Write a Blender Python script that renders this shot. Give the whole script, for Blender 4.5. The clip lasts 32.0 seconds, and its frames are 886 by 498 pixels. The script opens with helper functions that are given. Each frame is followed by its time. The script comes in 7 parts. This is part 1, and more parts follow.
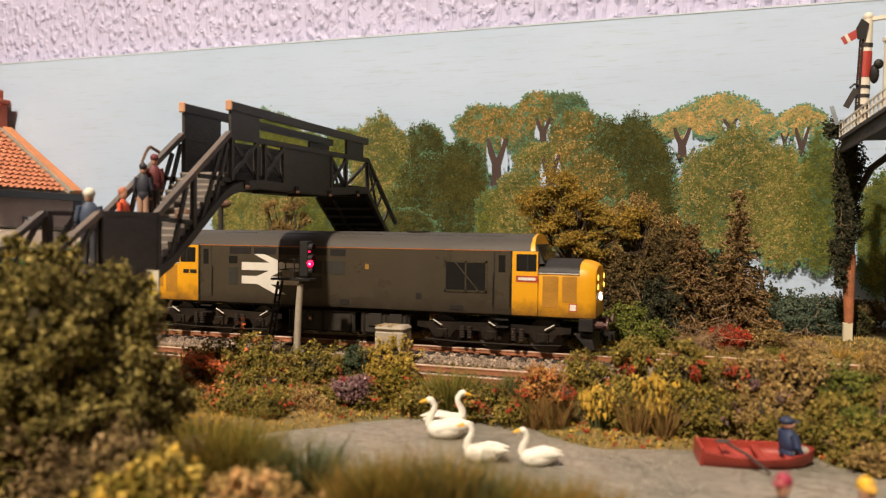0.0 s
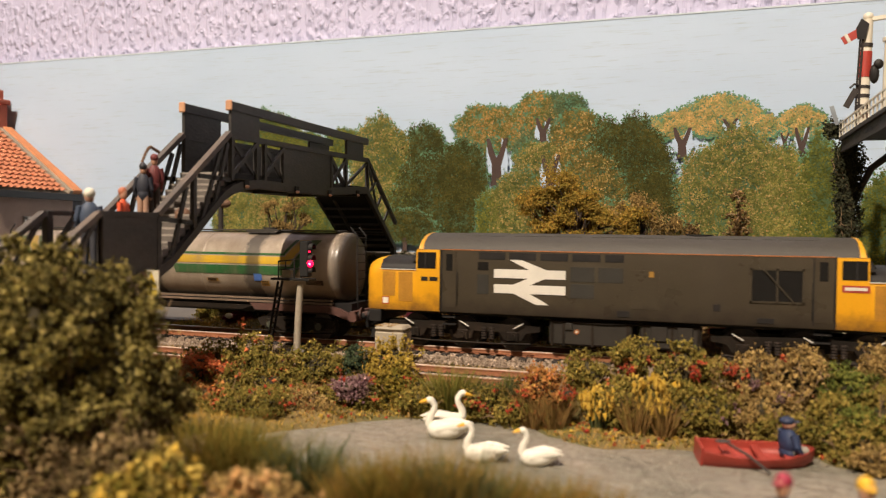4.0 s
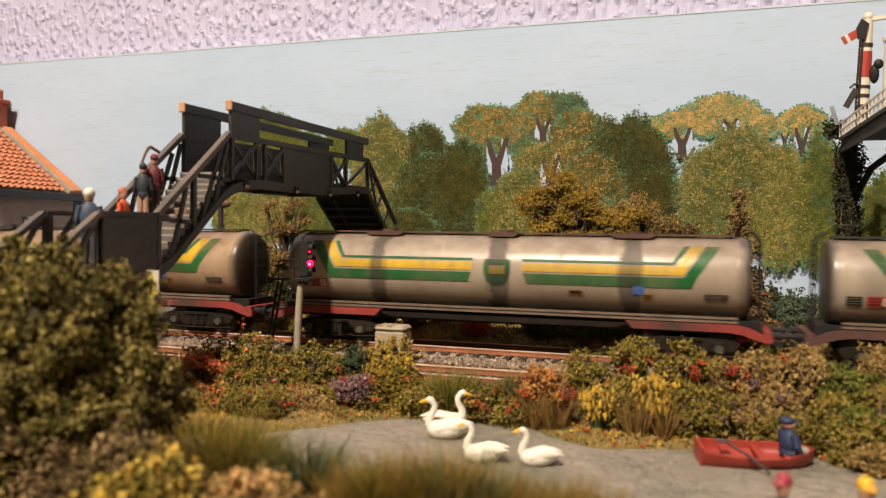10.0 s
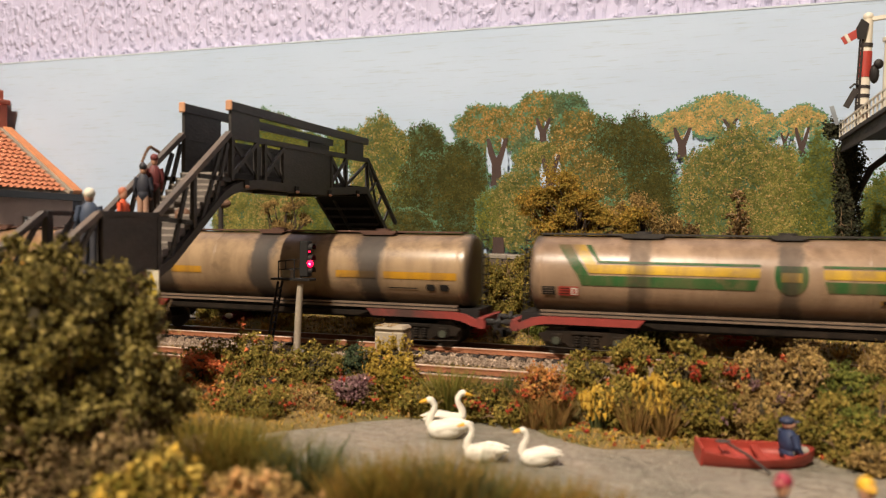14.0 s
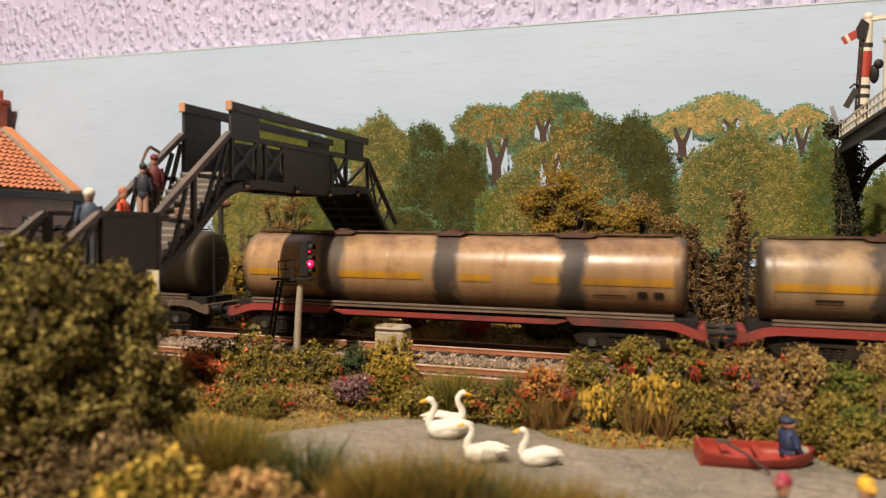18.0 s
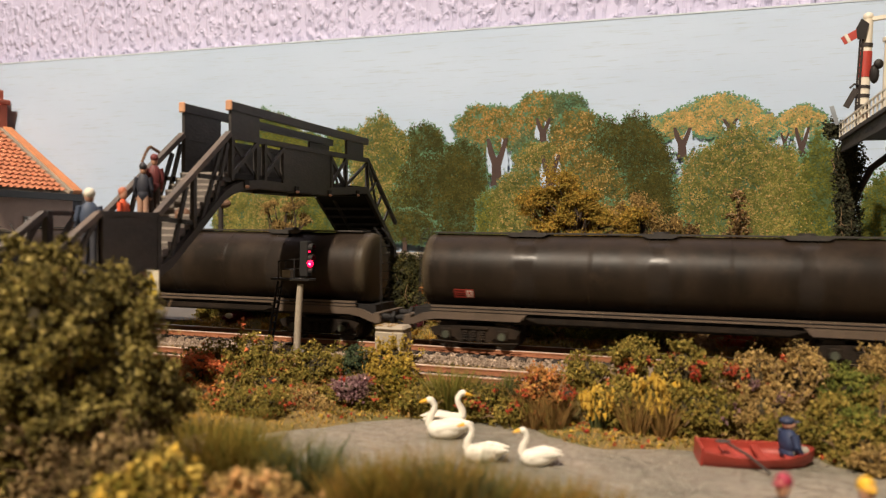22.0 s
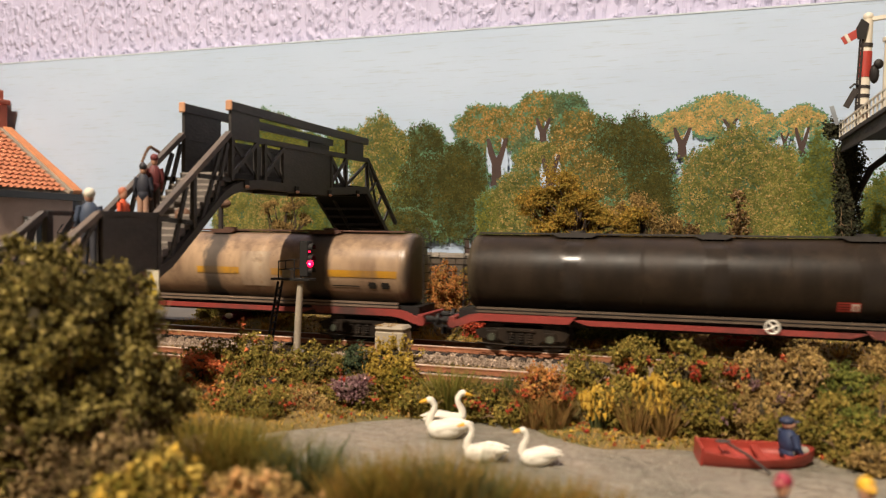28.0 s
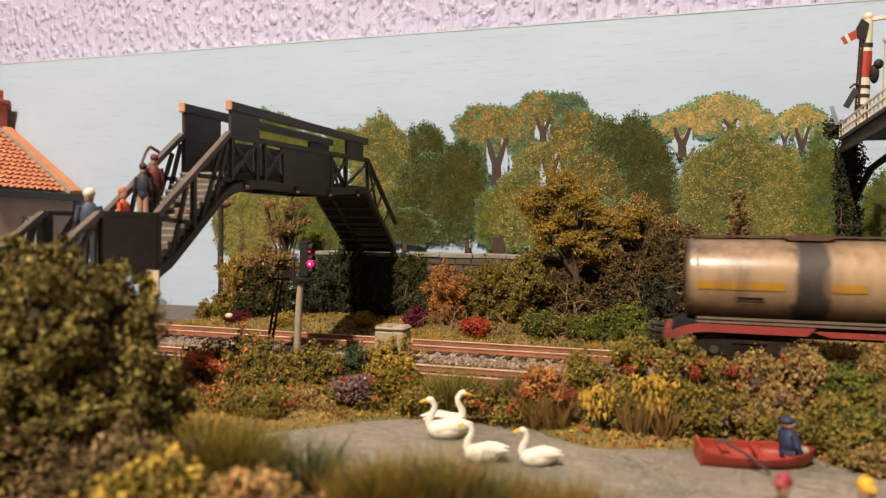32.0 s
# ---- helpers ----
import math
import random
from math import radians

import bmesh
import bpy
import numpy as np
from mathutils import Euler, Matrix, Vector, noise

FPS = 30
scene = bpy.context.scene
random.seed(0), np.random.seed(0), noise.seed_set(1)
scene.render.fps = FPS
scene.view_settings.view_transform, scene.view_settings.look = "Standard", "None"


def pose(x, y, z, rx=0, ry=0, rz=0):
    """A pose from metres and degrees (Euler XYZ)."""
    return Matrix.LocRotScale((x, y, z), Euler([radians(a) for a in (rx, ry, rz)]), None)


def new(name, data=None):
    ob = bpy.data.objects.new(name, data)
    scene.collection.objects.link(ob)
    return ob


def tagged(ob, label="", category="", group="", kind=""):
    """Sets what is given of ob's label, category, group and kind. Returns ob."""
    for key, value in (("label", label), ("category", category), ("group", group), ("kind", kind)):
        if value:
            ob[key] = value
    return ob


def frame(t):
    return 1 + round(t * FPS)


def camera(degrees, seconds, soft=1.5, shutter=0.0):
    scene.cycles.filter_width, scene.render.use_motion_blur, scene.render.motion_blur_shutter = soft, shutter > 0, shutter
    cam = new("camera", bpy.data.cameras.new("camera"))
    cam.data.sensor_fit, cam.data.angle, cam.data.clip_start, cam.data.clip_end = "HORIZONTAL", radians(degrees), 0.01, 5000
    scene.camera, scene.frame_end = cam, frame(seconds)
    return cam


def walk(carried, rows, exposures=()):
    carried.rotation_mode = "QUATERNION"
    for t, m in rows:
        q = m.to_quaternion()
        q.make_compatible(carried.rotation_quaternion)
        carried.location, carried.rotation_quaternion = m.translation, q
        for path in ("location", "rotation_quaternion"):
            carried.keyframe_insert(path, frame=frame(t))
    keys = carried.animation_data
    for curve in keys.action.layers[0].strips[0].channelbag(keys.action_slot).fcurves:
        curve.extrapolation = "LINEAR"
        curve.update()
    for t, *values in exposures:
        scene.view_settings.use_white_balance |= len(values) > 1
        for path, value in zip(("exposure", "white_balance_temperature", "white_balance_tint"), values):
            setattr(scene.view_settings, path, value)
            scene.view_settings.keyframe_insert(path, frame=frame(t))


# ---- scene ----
K = 0.001  # the layout is a small one: all lengths below are written in millimetres

cam = camera(59.98, 32.0, soft=1.2, shutter=0.5)
cam.data.dof.use_dof = True
cam.data.dof.focus_distance = 0.375
cam.data.dof.aperture_fstop = 16.0
EYE = pose(0, -0.3421, 0.0525, 88.702, 0, 18.216) @ pose(0, 0, 0, 0, 0, 0.7035)
walk(cam, [(0, EYE), (32, EYE)], exposures=[(0, 0.0, 6500, 10), (32, 0.0, 6500, 10)])

# ---- light: one warm bulb under the ceiling of the room, and the walls that throw it back ----
world = bpy.data.worlds.new("room_air")
scene.world = world
world.use_nodes = True
world.node_tree.nodes["Background"].inputs[0].default_value = (1.0, 0.9, 0.8, 1)
world.node_tree.nodes["Background"].inputs[1].default_value = 0.005
bulb = bpy.data.lights.new("ceiling_bulb", "POINT")
bulb.energy, bulb.color, bulb.shadow_soft_size = 178.0, (1.0, 0.86, 0.70), 0.022
lamp = new("ceiling_bulb", bulb)
lamp.matrix_basis = pose(-0.25, -1.15, 1.33)


# ---- helpers of this scene ----
def box(bm, x0, x1, y0, y1, z0, z1, bev=0.0):
    vs = [bm.verts.new((x, y, z)) for x in (x0, x1) for y in (y0, y1) for z in (z0, z1)]
    fs = [bm.faces.new([vs[i] for i in q]) for q in ((0, 1, 3, 2), (4, 6, 7, 5), (0, 4, 5, 1), (2, 3, 7, 6), (0, 2, 6, 4), (1, 5, 7, 3))]
    if bev:
        es = {e for f in fs for e in f.edges}
        bmesh.ops.bevel(bm, geom=list(es), offset=bev, segments=1, affect="EDGES", profile=0.5)
    return bm


def loft(bm, rings, cap=True, closed=True):
    rows = [[bm.verts.new(p) for p in r] for r in rings]
    n = len(rows[0])
    for a, b in zip(rows, rows[1:]):
        for i in range(n if closed else n - 1):
            j = (i + 1) % n
            bm.faces.new((a[i], a[j], b[j], b[i]))
    if cap:
        bm.faces.new(rows[0][::-1])
        bm.faces.new(rows[-1])
    return bm


def ring(c, u, v, r, n, r2=None):
    r2 = r if r2 is None else r2
    return [Vector(c) + Vector(u) * (r * math.cos(2 * math.pi * i / n)) + Vector(v) * (r2 * math.sin(2 * math.pi * i / n)) for i in range(n)]


def tube(bm, p0, p1, r0, r1=None, n=8):
    p0, p1 = Vector(p0), Vector(p1)
    d = (p1 - p0).normalized()
    u = d.orthogonal().normalized()
    v = d.cross(u)
    return loft(bm, [ring(p0, u, v, r0, n), ring(p1, u, v, r0 if r1 is None else r1, n)])


def pipe(bm, pts, r, n=6):
    """A round rod through points; r is a number or one number a point."""
    pts = [Vector(p) for p in pts]
    rs = r if isinstance(r, (list, tuple)) else [r] * len(pts)
    u, rings = None, []
    for i, p in enumerate(pts):
        d = (pts[min(i + 1, len(pts) - 1)] - pts[max(i - 1, 0)]).normalized()
        u = d.orthogonal().normalized() if u is None else (u - d * u.dot(d)).normalized()
        rings.append(ring(p, u, d.cross(u), rs[i], n))
    return loft(bm, rings)


def beam(bm, p0, p1, w, h, up=(0, 0, 1)):
    """A rectangular bar from p0 to p1, w wide and h high."""
    p0, p1, up = Vector(p0), Vector(p1), Vector(up)
    d = (p1 - p0).normalized()
    s = d.cross(up).normalized() * (w / 2)
    t = s.cross(d).normalized() * (h / 2)
    return loft(bm, [[p + s + t, p - s + t, p - s - t, p + s - t] for p in (p0, p1)])


def prism(bm, outline, axis, a, b):
    """A flat outline (pairs of numbers) pushed from a to b along an axis."""
    def at(p, k):
        return {"x": (k, p[0], p[1]), "y": (p[0], k, p[1]), "z": (p[0], p[1], k)}[axis]
    return loft(bm, [[at(p, a) for p in outline], [at(p, b) for p in outline]])


def ball(bm, c, rx, ry=None, rz=None, u=10, v=7):
    ry, rz = ry or rx, rz or rx
    rings = []
    for j in range(v + 1):
        a = -math.pi / 2 + math.pi * min(max(j / v, 0.02), 0.98)
        rings.append([(c[0] + rx * math.cos(a) * math.cos(2 * math.pi * i / u), c[1] + ry * math.cos(a) * math.sin(2 * math.pi * i / u), c[2] + rz * math.sin(a)) for i in range(u)])
    return loft(bm, rings)


def finish(ob, me, material, smooth):
    if smooth:
        me.shade_smooth()
        me.set_sharp_from_angle(angle=radians(smooth))
    me.materials.append(material)
    return ob


def part(name, bm, material, parent, label="", smooth=35, at=(0, 0, 0)):
    """Links a bmesh, in millimetres, as one mesh object under a thing or a part."""
    bmesh.ops.recalc_face_normals(bm, faces=bm.faces)
    bmesh.ops.scale(bm, vec=(K, K, K), verts=bm.verts)
    me = bpy.data.meshes.new(name)
    bm.to_mesh(me)
    bm.free()
    ob = new(name, me)
    ob.location = [K * c for c in at]
    ob.parent = parent
    finish(ob, me, material, smooth)
    if label:
        tagged(ob, label)
    return ob


def raw(name, verts, faces, material, parent=None, label="", smooth=0):
    me = bpy.data.meshes.new(name)
    me.from_pydata((np.asarray(verts) * K).tolist(), [], np.asarray(faces).tolist() if not isinstance(faces, list) else faces)
    ob = new(name, me)
    ob.parent = parent
    finish(ob, me, material, smooth)
    if label:
        tagged(ob, label)
    return ob


def thing(name, x, y, z, label, category, group="", rz=0, kind=""):
    ob = new(name)
    ob.empty_display_size = 0.01
    ob.matrix_basis = pose(x * K, y * K, z * K, 0, 0, rz)
    return tagged(ob, label, category, group, kind)


def setting(name, bm, material, label, category, smooth=0):
    ob = part(name, bm, material, None, label, smooth)
    return tagged(ob, label, category, kind="structure")


# ---- materials ----
def nodes(name):
    m = bpy.data.materials.new(name)
    m.use_nodes = True
    t = m.node_tree
    return m, t, t.nodes["Principled BSDF"]


def link(t, a, b):
    t.links.new(a, b)


def noise_tex(t, vec, scale, detail=4, rough=0.6):
    n = t.nodes.new("ShaderNodeTexNoise")
    n.inputs["Scale"].default_value, n.inputs["Detail"].default_value, n.inputs["Roughness"].default_value = scale, detail, rough
    if vec is not None:
        link(t, vec, n.inputs["Vector"])
    return n.outputs["Fac"]


def ramp(t, fac, stops):
    r = t.nodes.new("ShaderNodeValToRGB")
    while len(r.color_ramp.elements) < len(stops):
        r.color_ramp.elements.new(0.5)
    for e, (p, c) in zip(r.color_ramp.elements, stops):
        e.position, e.color = p, (*c, 1) if len(c) == 3 else c
    link(t, fac, r.inputs["Fac"])
    return r.outputs["Color"]


def mixc(t, fac, a, b, mode="MIX"):
    m = t.nodes.new("ShaderNodeMix")
    m.data_type, m.blend_type = "RGBA", mode
    for sock, val in ((m.inputs[0], fac), (m.inputs[6], a), (m.inputs[7], b)):
        if isinstance(val, (int, float)):
            sock.default_value = val
        elif isinstance(val, tuple):
            sock.default_value = (*val, 1)
        else:
            link(t, val, sock)
    return m.outputs[2]


def calc(t, op, a, b=None, c=None):
    m = t.nodes.new("ShaderNodeMath")
    m.operation = op
    for sock, val in zip(m.inputs, (a, b, c)):
        if val is None:
            continue
        if isinstance(val, (int, float)):
            sock.default_value = val
        else:
            link(t, val, sock)
    return m.outputs[0]


def coords(t, scale=(1, 1, 1)):
    c = t.nodes.new("ShaderNodeTexCoord").outputs["Object"]
    if scale != (1, 1, 1):
        m = t.nodes.new("ShaderNodeMapping")
        m.inputs["Scale"].default_value = scale
        link(t, c, m.inputs["Vector"])
        c = m.outputs[0]
    return c


def bump(t, bsdf, height, strength, dist):
    b = t.nodes.new("ShaderNodeBump")
    b.inputs["Strength"].default_value, b.inputs["Distance"].default_value = strength, dist
    link(t, height, b.inputs["Height"])
    link(t, b.outputs[0], bsdf.inputs["Normal"])


def tint(c, k):
    return tuple(min(1.0, v * k) for v in c)


def mat(name, col, rough=0.6, metal=0.0, var=0.18, scale=120.0, fine=1500.0, relief=0.15, dirt=None, dirt_amount=0.5, stretch=(1, 1, 1), glow=0.0, low=None):
    """A painted or plain surface: patches at one scale, grain at a finer one, and stains of another colour."""
    m, t, b = nodes(name)
    v = coords(t, stretch)
    big, small = noise_tex(t, v, scale), noise_tex(t, v, fine, 2)
    c = ramp(t, big, [(0.3, tint(col, 1 - var)), (0.7, tint(col, 1 + var))])
    c = mixc(t, 0.35, c, ramp(t, small, [(0.3, tint(col, 1 - var)), (0.7, tint(col, 1 + var))]))
    if dirt:
        d = ramp(t, noise_tex(t, v, scale * 0.45, 5, 0.7), [(0.48, (0, 0, 0)), (0.68, (dirt_amount,) * 3)])
        c = mixc(t, d, c, dirt)
    if low:
        # shade towards the lower edge, mixed into the colour: from height, to height, colour
        sep = t.nodes.new("ShaderNodeSeparateXYZ")
        link(t, coords(t), sep.inputs[0])
        r = t.nodes.new("ShaderNodeMapRange")
        r.inputs["From Min"].default_value, r.inputs["From Max"].default_value = low[0], low[1]
        link(t, calc(t, "ADD", sep.outputs[2], calc(t, "MULTIPLY_ADD", noise_tex(t, coords(t), 160.0, 5, 0.7), 0.014, -0.007)), r.inputs["Value"])
        c = mixc(t, calc(t, "MULTIPLY", r.outputs[0], 0.85), c, low[2])
    link(t, c, b.inputs["Base Color"])
    b.inputs["Metallic"].default_value = metal
    link(t, calc(t, "MULTIPLY_ADD", big, 0.25, rough - 0.12), b.inputs["Roughness"])
    if relief:
        bump(t, b, small, relief, 0.0004)
    if glow:
        b.inputs["Emission Color"].default_value = (*col, 1)
        b.inputs["Emission Strength"].default_value = glow
    return m


def leafy(name, cols, patch=90.0, rough=0.85, drift=420.0, deep=0.42):
    """Flock and foam: every crumb takes one of the colours, in drifts."""
    m, t, b = nodes(name)
    isl = t.nodes.new("ShaderNodeNewGeometry").outputs["Random Per Island"]
    n = len(cols)
    c = ramp(t, isl, [(0.04 + 0.92 * i / max(1, n - 1), k) for i, k in enumerate(cols)])
    big = noise_tex(t, coords(t), patch, 3)
    c = mixc(t, ramp(t, big, [(0.4, (0, 0, 0)), (0.65, (0.55,) * 3)]), c, tint(cols[0], 0.8))
    c = mixc(t, ramp(t, noise_tex(t, coords(t), drift, 2), [(0.40, (deep,) * 3), (0.54, (0, 0, 0))]), c, tint(cols[0], 0.85))
    link(t, c, b.inputs["Base Color"])
    b.inputs["Roughness"].default_value = rough
    b.inputs["Specular IOR Level"].default_value = 0.15
    return m


M = {}
M["olive"] = leafy("olive_flock", [(0.108, 0.09, 0.016), (0.228, 0.171, 0.034), (0.399, 0.281, 0.066), (0.285, 0.198, 0.042), (0.171, 0.16, 0.03)])
M["khaki"] = leafy("khaki_flock", [(0.161, 0.103, 0.036), (0.356, 0.23, 0.08), (0.552, 0.364, 0.131), (0.253, 0.174, 0.05)])
M["green"] = leafy("green_flock", [(0.060, 0.080, 0.014), (0.150, 0.160, 0.030), (0.270, 0.245, 0.048)])
M["lime"] = leafy("lime_flock", [(0.103, 0.091, 0.011), (0.248, 0.181, 0.024), (0.351, 0.221, 0.038)])
M["dark"] = leafy("dark_green_flock", [(0.028, 0.046, 0.025), (0.061, 0.085, 0.041), (0.092, 0.104, 0.041)])
M["ivy"] = leafy("ivy_flock", [(0.031, 0.034, 0.013), (0.076, 0.072, 0.022), (0.139, 0.111, 0.034)])
M["teal"] = leafy("bluish_flock", [(0.046, 0.078, 0.055), (0.108, 0.131, 0.083), (0.154, 0.170, 0.097)])
M["yellow"] = leafy("yellow_flock", [(0.250, 0.165, 0.022), (0.470, 0.320, 0.045), (0.600, 0.410, 0.085), (0.280, 0.220, 0.045)])
M["mauve"] = leafy("mauve_flock", [(0.150, 0.075, 0.080), (0.290, 0.160, 0.180), (0.250, 0.160, 0.130), (0.420, 0.260, 0.270)])
M["rust"] = leafy("rust_flock", [(0.216, 0.11, 0.031), (0.478, 0.167, 0.046), (0.383, 0.241, 0.062), (0.718, 0.241, 0.076)])
M["darkb"] = leafy("brown_shade_flock", [(0.056, 0.042, 0.018), (0.140, 0.095, 0.034), (0.240, 0.155, 0.055)])
M["autumn"] = leafy("autumn_flock", [(0.196, 0.144, 0.024), (0.356, 0.23, 0.037), (0.644, 0.356, 0.068), (0.265, 0.201, 0.033), (0.46, 0.287, 0.05)])
M["conifer"] = leafy("brown_conifer_flock", [(0.085, 0.054, 0.020), (0.190, 0.115, 0.040), (0.330, 0.190, 0.070)])
M["sage"] = leafy("grey_sage_flock", [(0.078, 0.055, 0.023), (0.209, 0.142, 0.059), (0.42, 0.283, 0.139), (0.157, 0.113, 0.032)])
M["thicket"] = leafy("mixed_thicket_flock", [(0.040, 0.034, 0.010), (0.125, 0.100, 0.024), (0.290, 0.225, 0.055), (0.150, 0.125, 0.026), (0.480, 0.370, 0.125)], 50)
# dark fill for bush cores: shade between the tufts, put into colour
M["shade_core"] = mat("gap_shade_brown", (0.042, 0.032, 0.014), 0.95, var=0.4, scale=300, relief=0.6)
M["redbloom"] = leafy("red_bloom", [(0.34, 0.035, 0.018), (0.48, 0.07, 0.03), (0.42, 0.13, 0.05)])
M["orangebloom"] = leafy("orange_bloom", [(0.40, 0.085, 0.03), (0.62, 0.17, 0.06), (0.34, 0.14, 0.05)])
M["yellowbloom"] = leafy("yellow_bloom", [(0.52, 0.31, 0.035), (0.62, 0.42, 0.08), (0.45, 0.27, 0.05)])
M["tanbloom"] = leafy("tan_bloom", [(0.46, 0.27, 0.10), (0.62, 0.38, 0.17), (0.56, 0.30, 0.11)])
M["strawbloom"] = leafy("straw_yellow_bloom", [(0.42, 0.29, 0.06), (0.58, 0.41, 0.09), (0.60, 0.37, 0.05)])
M["magenta"] = leafy("magenta_bloom", [(0.125, 0.016, 0.030), (0.190, 0.032, 0.054)])
M["straw"] = leafy("straw_fibre", [(0.462, 0.267, 0.049), (0.751, 0.424, 0.097), (0.578, 0.357, 0.066), (0.375, 0.267, 0.049)])
M["grass"] = leafy("green_fibre", [(0.111, 0.126, 0.022), (0.223, 0.205, 0.037), (0.371, 0.269, 0.059)])
M["darkgrass"] = leafy("dark_fibre", [(0.053, 0.072, 0.031), (0.105, 0.121, 0.046), (0.175, 0.161, 0.046)])
M["neargrass"] = leafy("mixed_soft_fibre", [(0.090, 0.085, 0.014), (0.200, 0.150, 0.024), (0.400, 0.220, 0.036), (0.150, 0.150, 0.026), (0.300, 0.220, 0.036)], 60)
M["tipgrass"] = leafy("orange_tipped_fibre", [(0.160, 0.110, 0.022), (0.420, 0.215, 0.045), (0.260, 0.180, 0.032), (0.140, 0.130, 0.024)], 60)
M["reed"] = leafy("brown_reed_fibre", [(0.209, 0.12, 0.039), (0.416, 0.239, 0.077), (0.231, 0.18, 0.046)])
M["twig"] = mat("dry_twig", (0.27, 0.17, 0.09), 0.8, var=0.35)
M["bark"] = mat("bark", (0.075, 0.05, 0.033), 0.9, var=0.4, relief=0.5, fine=700)
M["bridge"] = mat("weathered_black_timber", (0.040, 0.036, 0.034), 0.5, var=0.4, scale=60, fine=900, dirt=(0.13, 0.10, 0.08), dirt_amount=0.4, stretch=(1, 0.4, 1), relief=0.3)
M["bridge_rail"] = mat("worn_handrail", (0.10, 0.085, 0.075), 0.6, var=0.3, scale=80, dirt=(0.26, 0.17, 0.11), dirt_amount=0.5)
M["copper"] = mat("bare_copper_cap", (0.62, 0.33, 0.19), 0.4, var=0.2)
M["step"] = mat("grey_step", (0.125, 0.105, 0.09), 0.75, var=0.3)
M["nosing"] = mat("worn_step_edge", (0.30, 0.26, 0.22), 0.7, var=0.25)
# blacker bridge timber with the underside's shade in its colour; signal head too
M["shade_black"] = mat("black_with_underside_shade", (0.010, 0.009, 0.008), 0.8, var=0.3)
M["ivyblack"] = leafy("dark_ivy_flock", [(0.026, 0.029, 0.017), (0.054, 0.056, 0.029), (0.093, 0.085, 0.041)])
M["rust_iron"] = mat("rusty_iron", (0.16, 0.085, 0.05), 0.75, var=0.4, relief=0.4)
M["rail_side"] = mat("rusty_rail_side", (0.36, 0.14, 0.065), 0.65, var=0.45, scale=130, dirt=(0.07, 0.036, 0.024), dirt_amount=0.6, stretch=(0.35, 1, 1))
M["rail_top"] = mat("worn_rail_top", (0.74, 0.56, 0.45), 0.30, metal=0.1, var=0.35, scale=60)
M["sleeper"] = mat("dark_sleeper", (0.035, 0.027, 0.022), 0.8, var=0.3)
M["ballast"] = leafy("grey_ballast", [(0.23, 0.165, 0.12), (0.48, 0.37, 0.28), (0.35, 0.26, 0.19), (0.58, 0.47, 0.37)])
M["soil"] = mat("flocked_soil", (0.185, 0.128, 0.046), 0.95, var=0.45, scale=60, fine=900, relief=0.7, dirt=(0.11, 0.11, 0.035), dirt_amount=0.9)


def pond_paint():
    m, t, b = nodes("rippled_pond_varnish")
    v = coords(t)
    big, mid, small = noise_tex(t, v, 30.0, 4, 0.6), noise_tex(t, coords(t, (1, 1.6, 1)), 170.0, 6, 0.75), noise_tex(t, v, 420.0, 3)
    c = ramp(t, big, [(0.36, (0.215, 0.205, 0.155)), (0.5, (0.325, 0.295, 0.235)), (0.64, (0.43, 0.37, 0.295))])
    c = mixc(t, ramp(t, mid, [(0.38, (0.45,) * 3), (0.52, (0, 0, 0))]), c, (0.17, 0.14, 0.095))
    c = mixc(t, ramp(t, small, [(0.38, (0.55,) * 3), (0.50, (0, 0, 0))]), c, (0.19, 0.155, 0.105))
    c = mixc(t, ramp(t, mid, [(0.55, (0, 0, 0)), (0.68, (0.5,) * 3)]), c, (0.52, 0.47, 0.40))
    link(t, c, b.inputs["Base Color"])
    link(t, calc(t, "MULTIPLY_ADD", big, 0.3, 0.30), b.inputs["Roughness"])
    bump(t, b, calc(t, "ADD", mid, calc(t, "MULTIPLY", small, 0.4)), 0.9, 0.0030)
    return m


M["water"] = pond_paint()


def backdrop_paint():
    m, t, b = nodes("sky_blue_brushed_paint")
    v = coords(t, (11, 11, 210))
    fine = noise_tex(t, v, 5.0, 5, 0.65)
    big = noise_tex(t, coords(t, (1, 1, 3)), 7.0, 3)
    c = ramp(t, big, [(0.3, (0.44, 0.55, 0.705)), (0.7, (0.49, 0.60, 0.755))])
    c = mixc(t, ramp(t, fine, [(0.56, (0, 0, 0)), (0.72, (0.6,) * 3)]), c, (0.35, 0.42, 0.46))
    link(t, c, b.inputs["Base Color"])
    b.inputs["Roughness"].default_value = 0.7
    bump(t, b, fine, 0.15, 0.0004)
    return m


